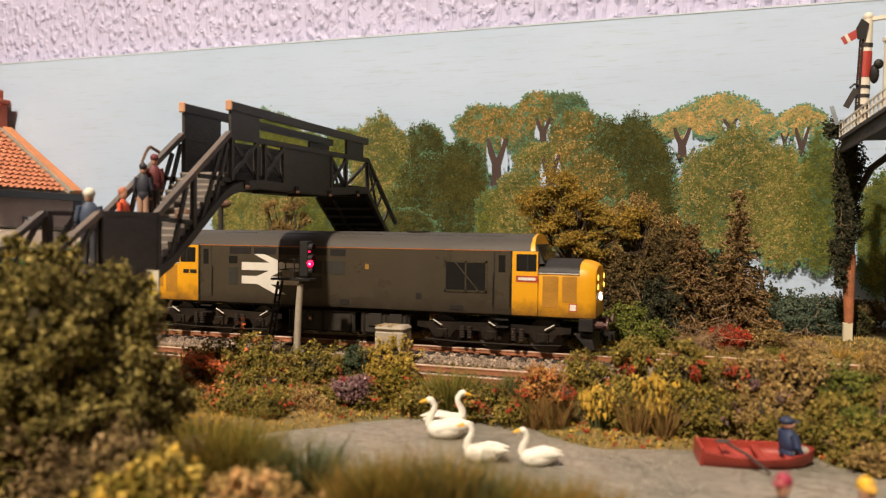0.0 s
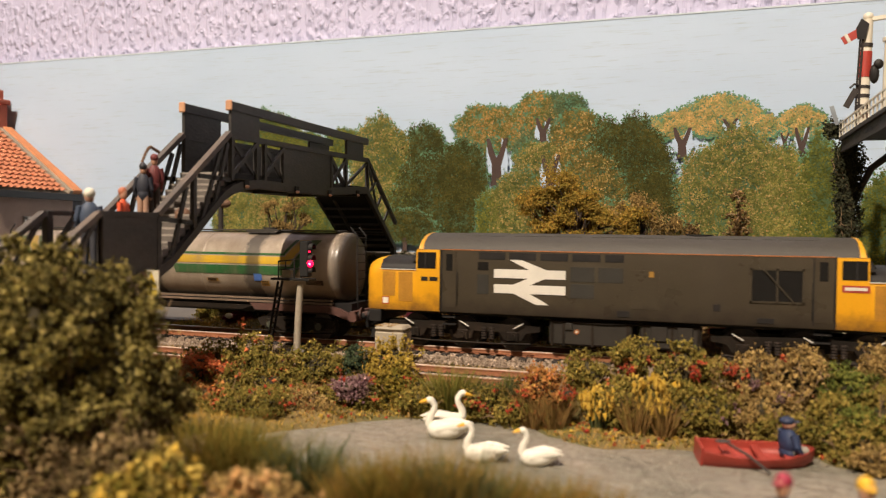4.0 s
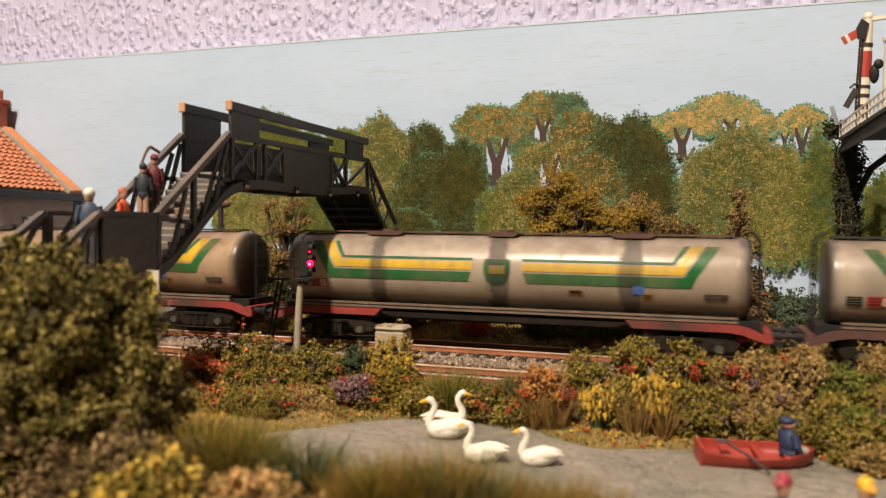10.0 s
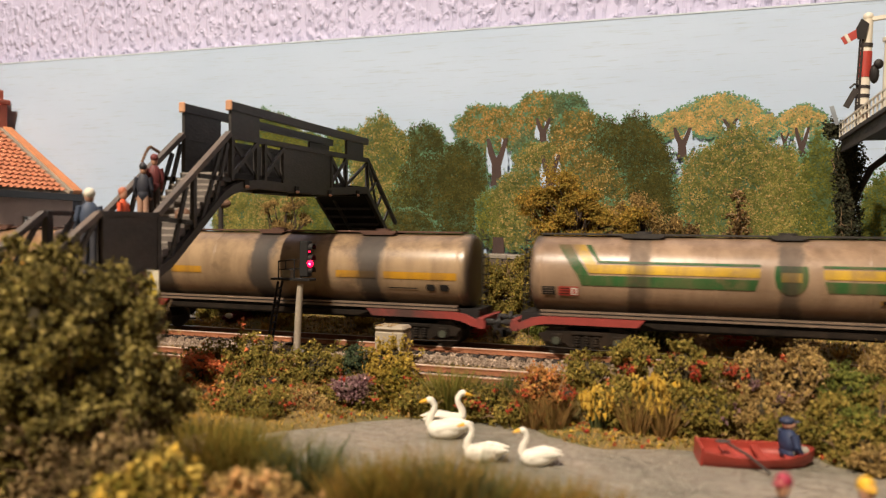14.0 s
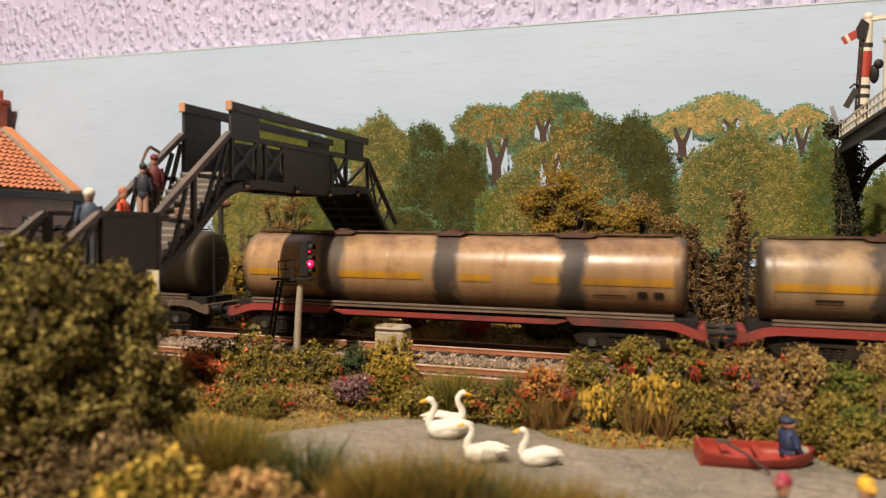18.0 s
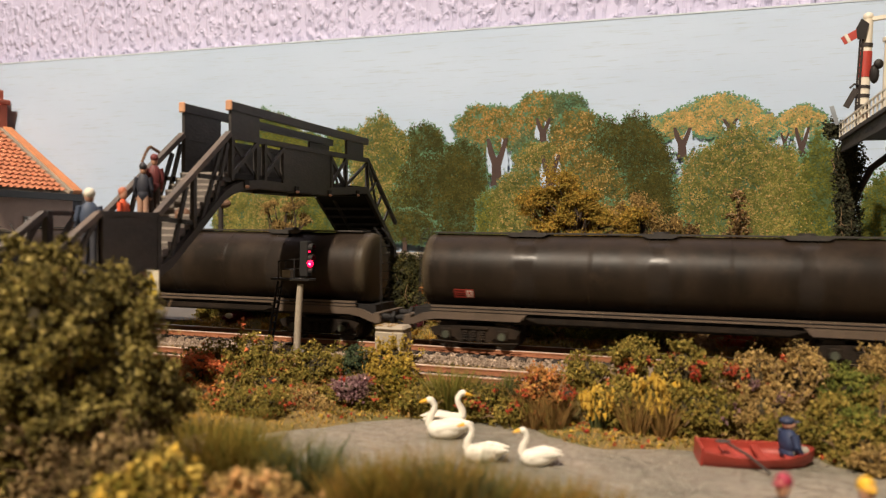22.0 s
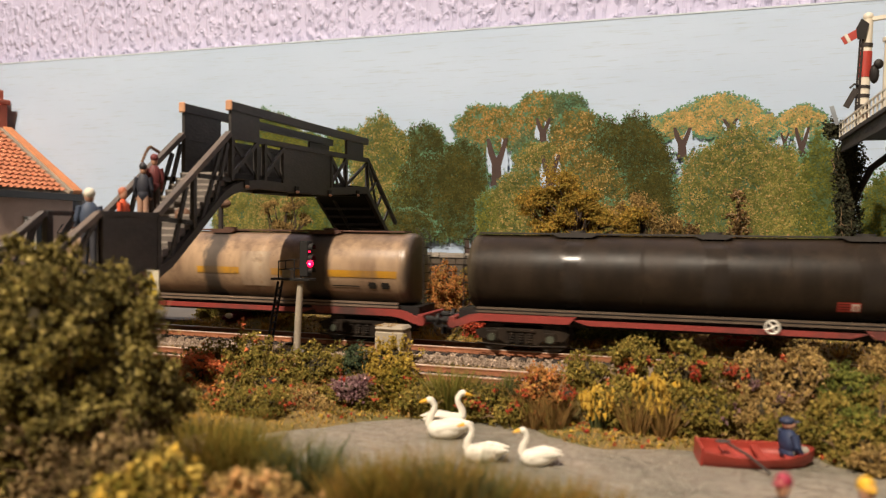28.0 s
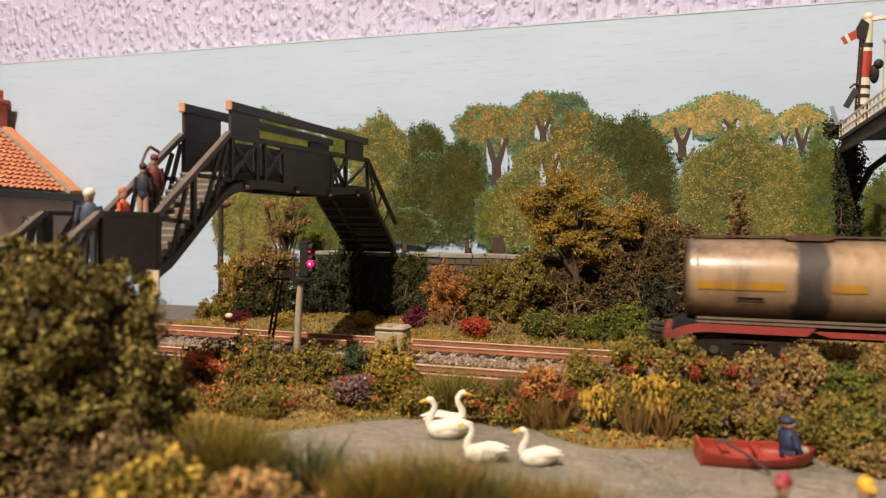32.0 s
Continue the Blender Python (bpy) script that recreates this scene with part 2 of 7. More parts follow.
def lilac_paper():
    m, t, b = nodes("lilac_blown_wall_paper")
    v = coords(t)
    drops = t.nodes.new("ShaderNodeTexVoronoi")
    drops.feature, drops.distance = "SMOOTH_F1", "EUCLIDEAN"
    drops.inputs["Scale"].default_value = 270.0
    warp = t.nodes.new("ShaderNodeMapping")
    warp.inputs["Scale"].default_value = (1.0, 1.0, 0.62)
    link(t, v, warp.inputs["Vector"])
    link(t, warp.outputs[0], drops.inputs["Vector"])
    streak = noise_tex(t, coords(t, (1, 1, 0.13)), 300.0, 3)
    lumps = noise_tex(t, v, 165.0, 3)
    h = calc(t, "MULTIPLY", ramp(t, drops.outputs["Distance"], [(0.10, (1, 1, 1)), (0.55, (0, 0, 0))]), ramp(t, lumps, [(0.38, (0, 0, 0)), (0.55, (1, 1, 1))]))
    h = calc(t, "ADD", h, calc(t, "MULTIPLY", ramp(t, streak, [(0.50, (0, 0, 0)), (0.62, (1, 1, 1))]), 0.22))
    c = ramp(t, noise_tex(t, v, 6.0, 2), [(0.3, (0.53, 0.51, 0.71)), (0.7, (0.58, 0.555, 0.76))])
    link(t, c, b.inputs["Base Color"])
    b.inputs["Roughness"].default_value = 0.55
    bump(t, b, h, 0.95, 0.0020)
    return m


M["backdrop"] = backdrop_paint()
M["lilac"] = lilac_paper()
M["plaster"] = mat("dark_unseen_room_brown", (0.155, 0.138, 0.12), 0.85, var=0.05, scale=4, fine=200)
M["carpet"] = mat("dark_unseen_floor_brown", (0.16, 0.135, 0.11), 0.95, var=0.2, scale=8, fine=400)
M["chalk"] = mat("raw_board_edge", (0.56, 0.63, 0.70), 0.8, var=0.1)

# ---- the room and the layout's board ----
# floor, ceiling and three walls are unseen, added dark to limit bounced light
for n, a in (("floor", (-3300, 3300, -3200, 126, -1010, -1000)), ("ceiling", (-3300, 3300, -3200, 126, 1420, 1450)), ("wall_west", (-3350, -3300, -3200, 126, -1000, 1420)),
             ("wall_east", (3300, 3350, -3200, 126, -1000, 1420)), ("wall_south", (-3300, 3300, -3250, -3200, -1000, 1420))):
    setting(n, box(bmesh.new(), *a), M["carpet"] if n == "floor" else M["plaster"], {"floor": "unseen grey brown room floor, dark to limit bounce", "ceiling": "unseen brown room ceiling, dark to limit bounce"}.get(n, "unseen brown room wall, dark to limit bounce"), n.split("_")[0])
setting("wall_north", box(bmesh.new(), -3300, 3300, 126.5, 176, -1000, 1420), M["lilac"], "lilac wall with a blown and dripping paper relief", "wall")
board = setting("backdrop", box(bmesh.new(), -2750, 2750, 120, 124, -40, 178.2), M["backdrop"], "pale blue painted backdrop board with brush strokes", "backdrop")
part("board_edge", box(bmesh.new(), -2750, 2750, 119.7, 124.2, 178.25, 179.2), M["chalk"], board, "whitish raw top edge")


POND = [(-98, -178), (-118, -165), (-130, -148), (-128, -130), (-116, -119), (-105, -105), (-91, -95), (-70, -87), (-52, -88), (-44, -99), (-37, -107), (-26, -111), (-12, -106), (0, -102), (20, -97), (33, -97), (39, -106), (52, -111), (70, -140), (40, -166), (-20, -178)]


def pond_edge(x, y):
    """Distance to the pond's edge, negative on the water."""
    best, inside = 1e9, False
    for (ax, ay), (bx, by) in zip(POND, POND[1:] + POND[:1]):
        dx, dy = bx - ax, by - ay
        k = max(0.0, min(1.0, ((x - ax) * dx + (y - ay) * dy) / (dx * dx + dy * dy)))
        best = min(best, math.hypot(x - ax - k * dx, y - ay - k * dy))
        if (ay > y) != (by > y) and x < ax + (y - ay) / (by - ay) * dx:
            inside = not inside
    return -best if inside else best


def ground_z(x, y):
    rough = noise.noise((x / 11.0, y / 11.0, 0.3)) * 1.0 + noise.noise((x / 3.5, y / 3.5, 4.1)) * 0.35
    if y > 20:
        k = min(1, (y - 20) / 40)
        return -5.0 + 9.0 * k * k * (3 - 2 * k) * min(1, max(0, (x + 300) / 60)) + rough * 0.9
    if y > -50:
        return -5.0 + rough * 0.3
    if y > -82:
        return -5.0 + rough * 0.3 + 3.6 * max(0, min(1, (-76 - y) / 5))
    d = pond_edge(x, y) + rough * 1.5
    if d < 0:
        return max(-15.5, -12.2 + d * 0.5)
    k = max(0, min(1, (y + 89) / 7))
    low = min(-8.0, -12.0 + d * (0.12 if y > -100 else 0.30))
    return low + (-1.4 - low) * k * k * (3 - 2 * k) + rough * min(1, d / 5)


def ground():
    xs = [-2700, -1800, -1100, -700] + list(np.arange(-520, 232, 4.0)) + [300, 700, 1300, 2000, 2700]
    ys = list(np.arange(-345, 119, 4.0)) + [119.6]
    vs = [(x, y, ground_z(x, y)) for y in ys for x in xs]
    n = len(xs)
    fs = [(j * n + i, j * n + i + 1, j * n + n + i + 1, j * n + n + i) for j in range(len(ys) - 1) for i in range(n - 1)]
    ob = raw("ground", vs, fs, M["soil"], smooth=60)
    tagged(ob, "brown green flocked ground of the layout", "ground", kind="structure")
    bm = bmesh.new()
    box(bm, -2700, 2700, -348, 119.6, -62, -30)
    setting("layout_board", bm, mat("plywood_board", (0.42, 0.30, 0.18), 0.7, stretch=(1, 6, 6)), "plywood board under the layout", "board")


ground()
# the pond's surface, a thin slab that the banks close round
bm = bmesh.new()
prism(bm, [(x + (6 if x > -20 else -6), y + (5 if y > -130 else -5)) for x, y in POND], "z", -14.5, -12.0)
setting("water", bm, M["water"], "still grey pond of painted rippled varnish", "pond")


# ---- track ----
def track(y, name, label):
    tr = thing(name, 0, y, 0, label, "track", kind="structure")
    for s in (-1, 1):
        bm = bmesh.new()
        yy = s * 8.6
        box(bm, -2700, 2700, yy - 0.25, yy + 0.25, -2.0, -0.75)
        box(bm, -2700, 2700, yy - 0.75, yy + 0.75, -2.4, -2.0)
        box(bm, -2700, 2700, yy - 0.5, yy + 0.5, -0.75, -0.34)
        r = part("rail", bm, M["rail_side"], tr, "rusty brown rail")
        part("rail_head", box(bmesh.new(), -2700, 2700, yy - 0.5, yy + 0.5, -0.335, 0.02), M["rail_top"], r, "worn bright rail top")
    bm = bmesh.new()
    box(bm, -1.55, 1.55, -15, 15, -4.4, -2.45, 0.25)
    first = part("sleeper", bm, M["sleeper"], tr, "dark sleeper")
    first.location = (-0.330, 0, 0)
    chair = bmesh.new()
    for s in (-1, 1):
        for d in (-1.25, 1.25):
            box(chair, -0.9, 0.9, s * 8.6 + d - 0.45, s * 8.6 + d + 0.45, -2.8, -1.75)
    c0 = part("rail_chair", chair, M["rail_side"], first, "rust coloured rail chairs")
    for i in range(1, 66):
        o = new("sleeper", first.data)
        o.parent, o.location = tr, (-0.330 + i * 0.0072, 0, 0)
        q = new("rail_chair", c0.data)
        q.parent = o
    rest = bmesh.new()
    for i in range(130):
        for x in (-337 - i * 7.2, 145 + i * 7.2):
            box(rest, x - 1.55, x + 1.55, -15, 15, -4.4, -2.75)
    tagged(part("far_sleepers", rest, M["sleeper"], tr), kind="stuff")
    return tr


track(0, "main_track", "model railway track with rusty rails and dark sleepers")
track(-66, "near_track", "front model railway track with rusty rails half hidden by plants")


def crumbs(pos, size, rng, flat=(1, 1, 1)):
    """Small irregular four-sided crumbs at the places given (millimetres)."""
    base = np.array([[1, 1, 1], [1, -1, -1], [-1, 1, -1], [-1, -1, 1]]) * 0.6
    n = len(pos)
    q = rng.normal(size=(n, 4))
    q /= np.linalg.norm(q, axis=1)[:, None]
    w, x, y, z = q.T
    R = np.stack([1 - 2 * (y * y + z * z), 2 * (x * y - z * w), 2 * (x * z + y * w), 2 * (x * y + z * w), 1 - 2 * (x * x + z * z), 2 * (y * z - x * w),
                  2 * (x * z - y * w), 2 * (y * z + x * w), 1 - 2 * (x * x + y * y)], 1).reshape(n, 3, 3)
    v = np.einsum("nij,kj->nki", R, base) * (size * rng.uniform(0.4, 1.45, (n, 1, 1))) * rng.uniform(0.6, 1.3, (n, 4, 1)) * np.array(flat)
    v = v + np.asarray(pos)[:, None, :]
    f = np.array([[0, 1, 2], [0, 3, 1], [0, 2, 3], [1, 3, 2]])
    return v.reshape(-1, 3), (f[None] + 4 * np.arange(n)[:, None, None]).reshape(-1, 3)


def ballast():
    rng = np.random.default_rng(5)
    n = 26000
    x = rng.uniform(-330, 150, n)
    y = np.concatenate([rng.uniform(-30, -7, n // 2), rng.uniform(-22, 20, n // 4), rng.uniform(-84, -34, n - n // 2 - n // 4)])
    z = -2.9 - 0.045 * np.abs(np.where(y < -40, y + 66, y)) + rng.uniform(-0.3, 0.3, n)
    v, f = crumbs(np.stack([x, y, z], 1), 0.75, rng)
    tagged(raw("ballast", v, f, M["ballast"]), "pale grey granular ballast round the sleepers", "ballast", kind="stuff")


ballast()


# ---- footbridge: stairs, landings and a trussed deck in one line across both tracks ----
def footbridge():
    XL, XR = -190.0, -169.0
    fb = thing("footbridge", -179.5, -25, -5, "weathered black timber footbridge with trussed sides and stairs", "footbridge")
    ox, oy, oz = -179.5, -25, -5

    def sub(name, build, material, parent=fb, label="", smooth=35):
        bm = bmesh.new()
        build(bm)
        bmesh.ops.translate(bm, vec=(-ox, -oy, -oz), verts=bm.verts)
        return part(name, bm, material, parent, label, smooth)

    # y of the deck's two ends
    yN, yF = -89.0, 39.0
    # deck, landing, soffits and cross beams carry their shade in the black
    deck = sub("deck", lambda b: prism(b, [(yN, 72.0), (yF, 74.0), (yF, 76.0), (yN, 74.0)], "x", XL, XR), M["shade_black"], label="planked deck blackened with painted-in shade")
    sub("landing", lambda b: box(b, XL, XR, -157, -130, 39.0, 41.0), M["shade_black"])
    # steps
    for (y0, z0, y1, z1, n) in ((-196, 14, -157, 41, 10), (-130, 41, yN, 74, 14), (80, 43, yF, 75.5, 10)):
        for i in range(n):
            k = (i + 0.5) / n
            y, z = y0 + (y1 - y0) * k, z0 + (z1 - z0) * (i + 1) / n
            d = abs(y1 - y0) / n
            sub("step", lambda b, y=y, z=z, d=d: box(b, XL + 0.7, XR - 0.7, y - d * 0.62, y + d * 0.62, z - 3.0, z, 0.2), M["step"], label="grey stair tread")
            sub("step_edge", lambda b, y=y, z=z, d=d, e=math.copysign(1, y1 - y0): box(b, XL + 0.7, XR - 0.7, *sorted((y - e * d * 0.62, y - e * d * 0.66)), z - 0.7, z + 0.05), M["nosing"])
    for X, s in ((XL, -1), (XR, 1)):
        # curved bottom girder under stairs and deck
        pts = [(X, -141, 36.5), (X, -132, 37.0), (X, -124, 41.0), (X, -110.5, 51.6), (X, -99, 60.8), (X, -94, 64.6), (X, -88, 67.6), (X, -80, 69.6), (X, -68, 70.7), (X, -40, 70.6), (X, -10, 70.8), (X, 25, 73.4), (X, 37, 74.0), (X, 43, 69.6), (X, 80, 41.5)]

        def girder(b, pts=pts):
            loft(b, [[(p[0] + dx, p[1], p[2] + dz) for dx, dz in ((-1.1, -1.5), (-0.6, -1.9), (0.6, -1.9), (1.1, -1.5), (1.1, 1.9), (-1.1, 1.9))] for p in pts])
        sub("bottom_girder", girder, M["bridge"], label="curved black lower girder")
        chord = lambda y: 88.0 + 2.4 * (y - yN) / (yF - yN)
        floor_z = lambda y: 71.0 + 2.6 * (y - yN) / (yF - yN)
        sub("top_chord", lambda b: beam(b, (X, yN - 0.5, chord(yN)), (X, yF + 0.5, chord(yF)), 1.8, 2.2), M["bridge"])
        sub("handrail", lambda b: beam(b, (X, yN - 1, 88.8), (X, -131, 57.0), 2.4, 1.9), M["bridge_rail"], label="worn grey brown sloping handrail")
        sub("handrail", lambda b: beam(b, (X, -157, 56.6), (X, -196, 29.6), 2.4, 1.7), M["bridge_rail"], label="worn grey brown sloping handrail")
        sub("handrail", lambda b: beam(b, (X, yF, 90.4), (X, 81, 57.0), 2.0, 1.7), M["bridge"])
        sub("landing_rail", lambda b: beam(b, (X, -131, 56.8), (X, -157, 56.8), 2.0, 1.5), M["bridge"])
        # deck posts, crossed braces and closed panels
        for y in (yN + 0.5, -71, -65, -50, -4.6, 12, yF):
            sub("post", lambda b, y=y: box(b, X - 0.9, X + 0.9, y - 0.9, y + 0.9, floor_z(y), chord(y) - 1.0), M["bridge"])
        for a, c in ((yN + 1, -71), (-65, -50), (-4.6, 12)):
            for k, (p, q) in enumerate(((a, c), (c, a))):
                sub("brace", lambda b, p=p, q=q, k=k: beam(b, (X + 0.45 - 0.9 * k, p, floor_z(p) + 2.6), (X + 0.45 - 0.9 * k, q, chord(q) - 1.2), 0.8, 1.6), M["bridge"])
        sub("brace", lambda b: beam(b, (X, 12, floor_z(12) + 2), (X, yF, chord(yF) - 1.2), 0.9, 1.5), M["bridge"])
        sub("side_panel", lambda b: box(b, X - 0.5, X + 0.5, -49.2 if s > 0 else -64, -5.0 if s > 0 else 4, 71.5, 88.4), M["bridge"], label="closed black side panel")
        # upper parapet: tall end panels, top rail with a slot below it
        sub("parapet_panel", lambda b: box(b, X - 0.7, X + 0.7, yN - 0.6, -69.6 if s > 0 else -65.5, 74.0 if s < 0 else 89.0, 97.9, 0.2), M["bridge"], label="tall black parapet board")
        sub("parapet_panel", lambda b: box(b, X - 0.7, X + 0.7, 12.3, 32.5 if s > 0 else 34.3, 90.6, 98.2, 0.2), M["bridge"], label="black parapet board")
        sub("top_rail", lambda b: beam(b, (X, yN - 0.8, 99.3), (X, 38, 100.1), 2.2, 3.4), M["bridge"], label="black top rail")
        sub("end_cap", lambda b: box(b, X - 1.3, X + 1.5, yN - 1.9, yN - 0.9, 97.4, 101.4, 0.35), M["copper"], label="bare copper coloured rail end")
        # stair posts, ties and braces
        for y0, zt, zb in ((-111.5, 72.0, 52.0), (-130.5, 57, 38)):
            sub("post", lambda b, y=y0, t=zt, z=zb: box(b, X - 0.8, X + 0.8, y - 0.9, y + 0.9, z, t), M["bridge"])
        for p, q in (((X, -108.5, 71.4), (X, -89, 71.2)), ((X, -131, 55.6), (X, -112, 54.6)), ((X, -107, 55), (X, -96, 81)), ((X, -123.5, 43), (X, -115.5, 67)), ((X, -99, 62), (X, -91, 85)), ((X, -172, 34), (X, -158, 55)), ((X, -186, 22), (X, -172, 44))):
            sub("brace", lambda b, p=p, q=q: beam(b, p, q, 0.9, 1.6), M["bridge"])
        sub("stringer", lambda b: beam(b, (X, -196, 13), (X, -157, 40), 1.6, 3.6), M["bridge"])
        for p, q in (((X, 41, 73), (X, 52, 80)), ((X, 52, 65), (X, 60, 73)), ((X, 62, 57), (X, 70, 65)), ((X, 41, 88), (X, 52, 66))):
            sub("brace", lambda b, p=p, q=q: beam(b, p, q, 0.9, 1.3), M["bridge"])
        if s > 0:
            sub("landing_panel", lambda b: box(b, X - 0.6, X + 0.6, -156.5, -130.5, 37.5, 57.2, 0.2), M["bridge"], label="closed black landing board")
        else:
            sub("brace", lambda b: beam(b, (X, -156, 42), (X, -144, 56), 0.9, 1.5), M["bridge"])
            sub("brace", lambda b: beam(b, (X, -144, 56), (X, -131, 42), 0.9, 1.5), M["bridge"])
        sub("landing_post", lambda b: box(b, X - 1.6, X + 1.6, -137.5, -134.3, -6, 39.2, 0.2), M["bridge"])
        sub("landing_post", lambda b: box(b, X - 1.2, X + 1.2, -156.5, -154.0, -14, 57.6, 0.2), M["bridge"])
        sub("far_post", lambda b: box(b, X - 1.4, X + 1.4, 76, 79, -5, 43), M["bridge"])
        sub("girder_end", lambda b: ball(b, (X, -139, 36.6), 2.6, 2.6, 2.2), M["rust_iron"], label="rusty girder foot")
    sub("stair_soffit", lambda b: prism(b, [(yF - 3, 71.6), (yF + 5, 67.6), (82, 40.0), (82, 42.0), (yF + 5, 69.6), (yF - 3, 73.4)], "x", XL - 9.0, XR - 1.2), M["shade_black"], label="underside of the far stairs with shade painted in")
    for i in range(6):
        sub("soffit_batten", lambda b, i=i: box(b, XL - 9.0, XR - 1.2, 46 + i * 6, 47.2 + i * 6, 64.0 - i * 4.3, 65.2 - i * 4.3), M["bridge"])
    sub("far_girder", lambda b: beam(b, (XL - 9.5, yF + 1, 72), (XL - 9.5, 82, 42), 1.6, 4.0), M["bridge"])
    sub("stair_soffit", lambda b: prism(b, [(yN, 70.0), (-130, 38.0), (-130, 39.6), (yN, 71.6)], "x", XL + 1.2, XR - 1.2), M["shade_black"])
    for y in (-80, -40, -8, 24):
        sub("cross_beam", lambda b, y=y: box(b, XL, XR + 1.6, y - 1.6, y + 1.6, 68.6 + max(0, y + 10) * 0.05, 71.6 + max(0, y + 10) * 0.05), M["shade_black"])
        sub("bolt", lambda b, y=y: ball(b, (XR + 1.5, y, 69.2 + max(0, y + 10) * 0.05), 0.9, 1.6, 0.7), M["copper"], label="copper coloured bolt head")

    # electric warning plate on the landing post
    pl = sub("warning_plate", lambda b: box(b, XR + 1.4, XR + 6.6, -138.3, -137.7, 30.2, 39.0), mat("white_plate", (0.62, 0.56, 0.42), 0.5), label="white plate with a yellow warning triangle")
    sub("triangle", lambda b: prism(b, [(XR + 1.8, 33.4), (XR + 6.2, 33.4), (XR + 4.0, 38.4)], "y", -138.45, -138.31), mat("warning_yellow", (0.62, 0.42, 0.03), 0.5), pl)
    sub("bolt_sign", lambda b: prism(b, [(XR + 4.2, 37.0), (XR + 3.3, 35.4), (XR + 3.95, 35.4), (XR + 3.7, 34.0), (XR + 4.7, 35.9), (XR + 4.1, 35.9)], "y", -138.6, -138.46), M["bridge"], pl)
    sub("text_bar", lambda b: box(b, XR + 1.9, XR + 6.1, -138.45, -138.31, 30.9, 32.7), mat("warning_strip", (0.55, 0.40, 0.06), 0.5), pl)


footbridge()


# ---- the train ----
TIMES = [(0, 0), (0.5, 9.3), (1, 20.3), (1.5, 33.1), (2, 47.8), (2.5, 64.7), (3, 82.8), (3.5, 103.6), (4.5, 151.0), (5.5, 203.4), (6, 232.7), (6.5, 264.5), (7, 294.8), (7.5, 328.7), (8, 367.8), (8.5, 405.0),
         (9, 450.2), (9.5, 495.2), (10, 541.4), (10.5, 589.4), (11, 638.2), (11.5, 685.7), (12, 730.0), (12.5, 771.5), (13, 812.7), (13.5, 853.7), (14, 894.7)]
TIMES += [(t, 894.7 + 82.0 * (t - 14)) for t in (16, 18, 20, 22, 24, 26, 28, 30, 32)]
LOCO_X, WAGON_X, PITCH = -155.0, -388.4, -235.3

# low on the grey and yellow paints: bottom shade put into the colour
M["grey"] = mat("weathered_dark_grey_paint", (0.059, 0.047, 0.031), 0.30, var=0.14, scale=50, dirt=(0.045, 0.036, 0.027), dirt_amount=0.5, low=(0.0235, 0.0165, (0.030, 0.023, 0.017)))
M["grey"].node_tree.nodes["Principled BSDF"].inputs["Specular IOR Level"].default_value = 0.36
M["roof"] = mat("sooty_roof_grey", (0.050, 0.043, 0.034), 0.62, var=0.2, scale=40, dirt=(0.04, 0.036, 0.033), dirt_amount=0.5)
M["loco_yellow"] = mat("warning_yellow_paint", (0.76, 0.36, 0.010), 0.38, var=0.07, scale=50, dirt=(0.40, 0.17, 0.02), dirt_amount=0.35, low=(0.0245, 0.0165, (0.13, 0.058, 0.018)))
M["grille"] = mat("dirty_grille", (0.42, 0.195, 0.016), 0.6, var=0.3)
M["black"] = mat("sooty_black", (0.022, 0.020, 0.019), 0.5, var=0.3)
M["frame"] = mat("dusty_underframe", (0.015, 0.011, 0.008), 0.7, var=0.5, scale=150, dirt=(0.044, 0.028, 0.017), dirt_amount=0.6)
M["frame"].node_tree.nodes["Principled BSDF"].inputs["Specular IOR Level"].default_value = 0.15
M["tankgrey"] = mat("grimy_grey_tank", (0.024, 0.019, 0.013), 0.6, var=0.3, scale=90, dirt=(0.020, 0.015, 0.011), dirt_amount=0.7)
M["spring"] = mat("oily_spring_steel", (0.035, 0.024, 0.018), 0.6, var=0.3)
M["louvre"] = mat("dark_louvre", (0.038, 0.035, 0.029), 0.6, var=0.2)
M["glass"] = mat("dark_window", (0.015, 0.014, 0.013), 0.12, var=0.1, relief=0)
M["white"] = mat("off_white_paint", (0.74, 0.70, 0.62), 0.45, var=0.06, dirt=(0.5, 0.45, 0.38), dirt_amount=0.3)
M["orange"] = mat("orange_line", (0.36, 0.13, 0.04), 0.5, var=0.4)
M["redpaint"] = mat("red_paint", (0.42, 0.045, 0.03), 0.5, var=0.12, dirt=(0.2, 0.04, 0.03), dirt_amount=0.5)
for dull in ("black", "louvre", "glass"):
    M[dull].node_tree.nodes["Principled BSDF"].inputs["Specular IOR Level"].default_value = 0.22
M["wheel"] = mat("steel_wheel", (0.10, 0.085, 0.075), 0.45, metal=0.6, var=0.3)
M["boxyellow"] = mat("yellow_axle_cap", (0.34, 0.18, 0.03), 0.5, var=0.2)
M["axle_cap"] = mat("dull_green_axle_cap", (0.060, 0.066, 0.046), 0.5, var=0.3)
M["lit_amber"] = mat("lit_amber", (1.0, 0.55, 0.08), 0.4, glow=2.5)
M["lit_white"] = mat("lit_white", (1.0, 0.95, 0.85), 0.4, glow=6.0)
M["cream"] = mat("grimy_cream_edge", (0.17, 0.120, 0.085), 0.5, var=0.3, scale=150, dirt=(0.12, 0.09, 0.07), dirt_amount=0.7)
M["walkway"] = mat("rusty_walkway", (0.095, 0.045, 0.030), 0.7, var=0.4)
M["walkway_dark"] = mat("dark_walkway", (0.035, 0.030, 0.026), 0.7, var=0.4)
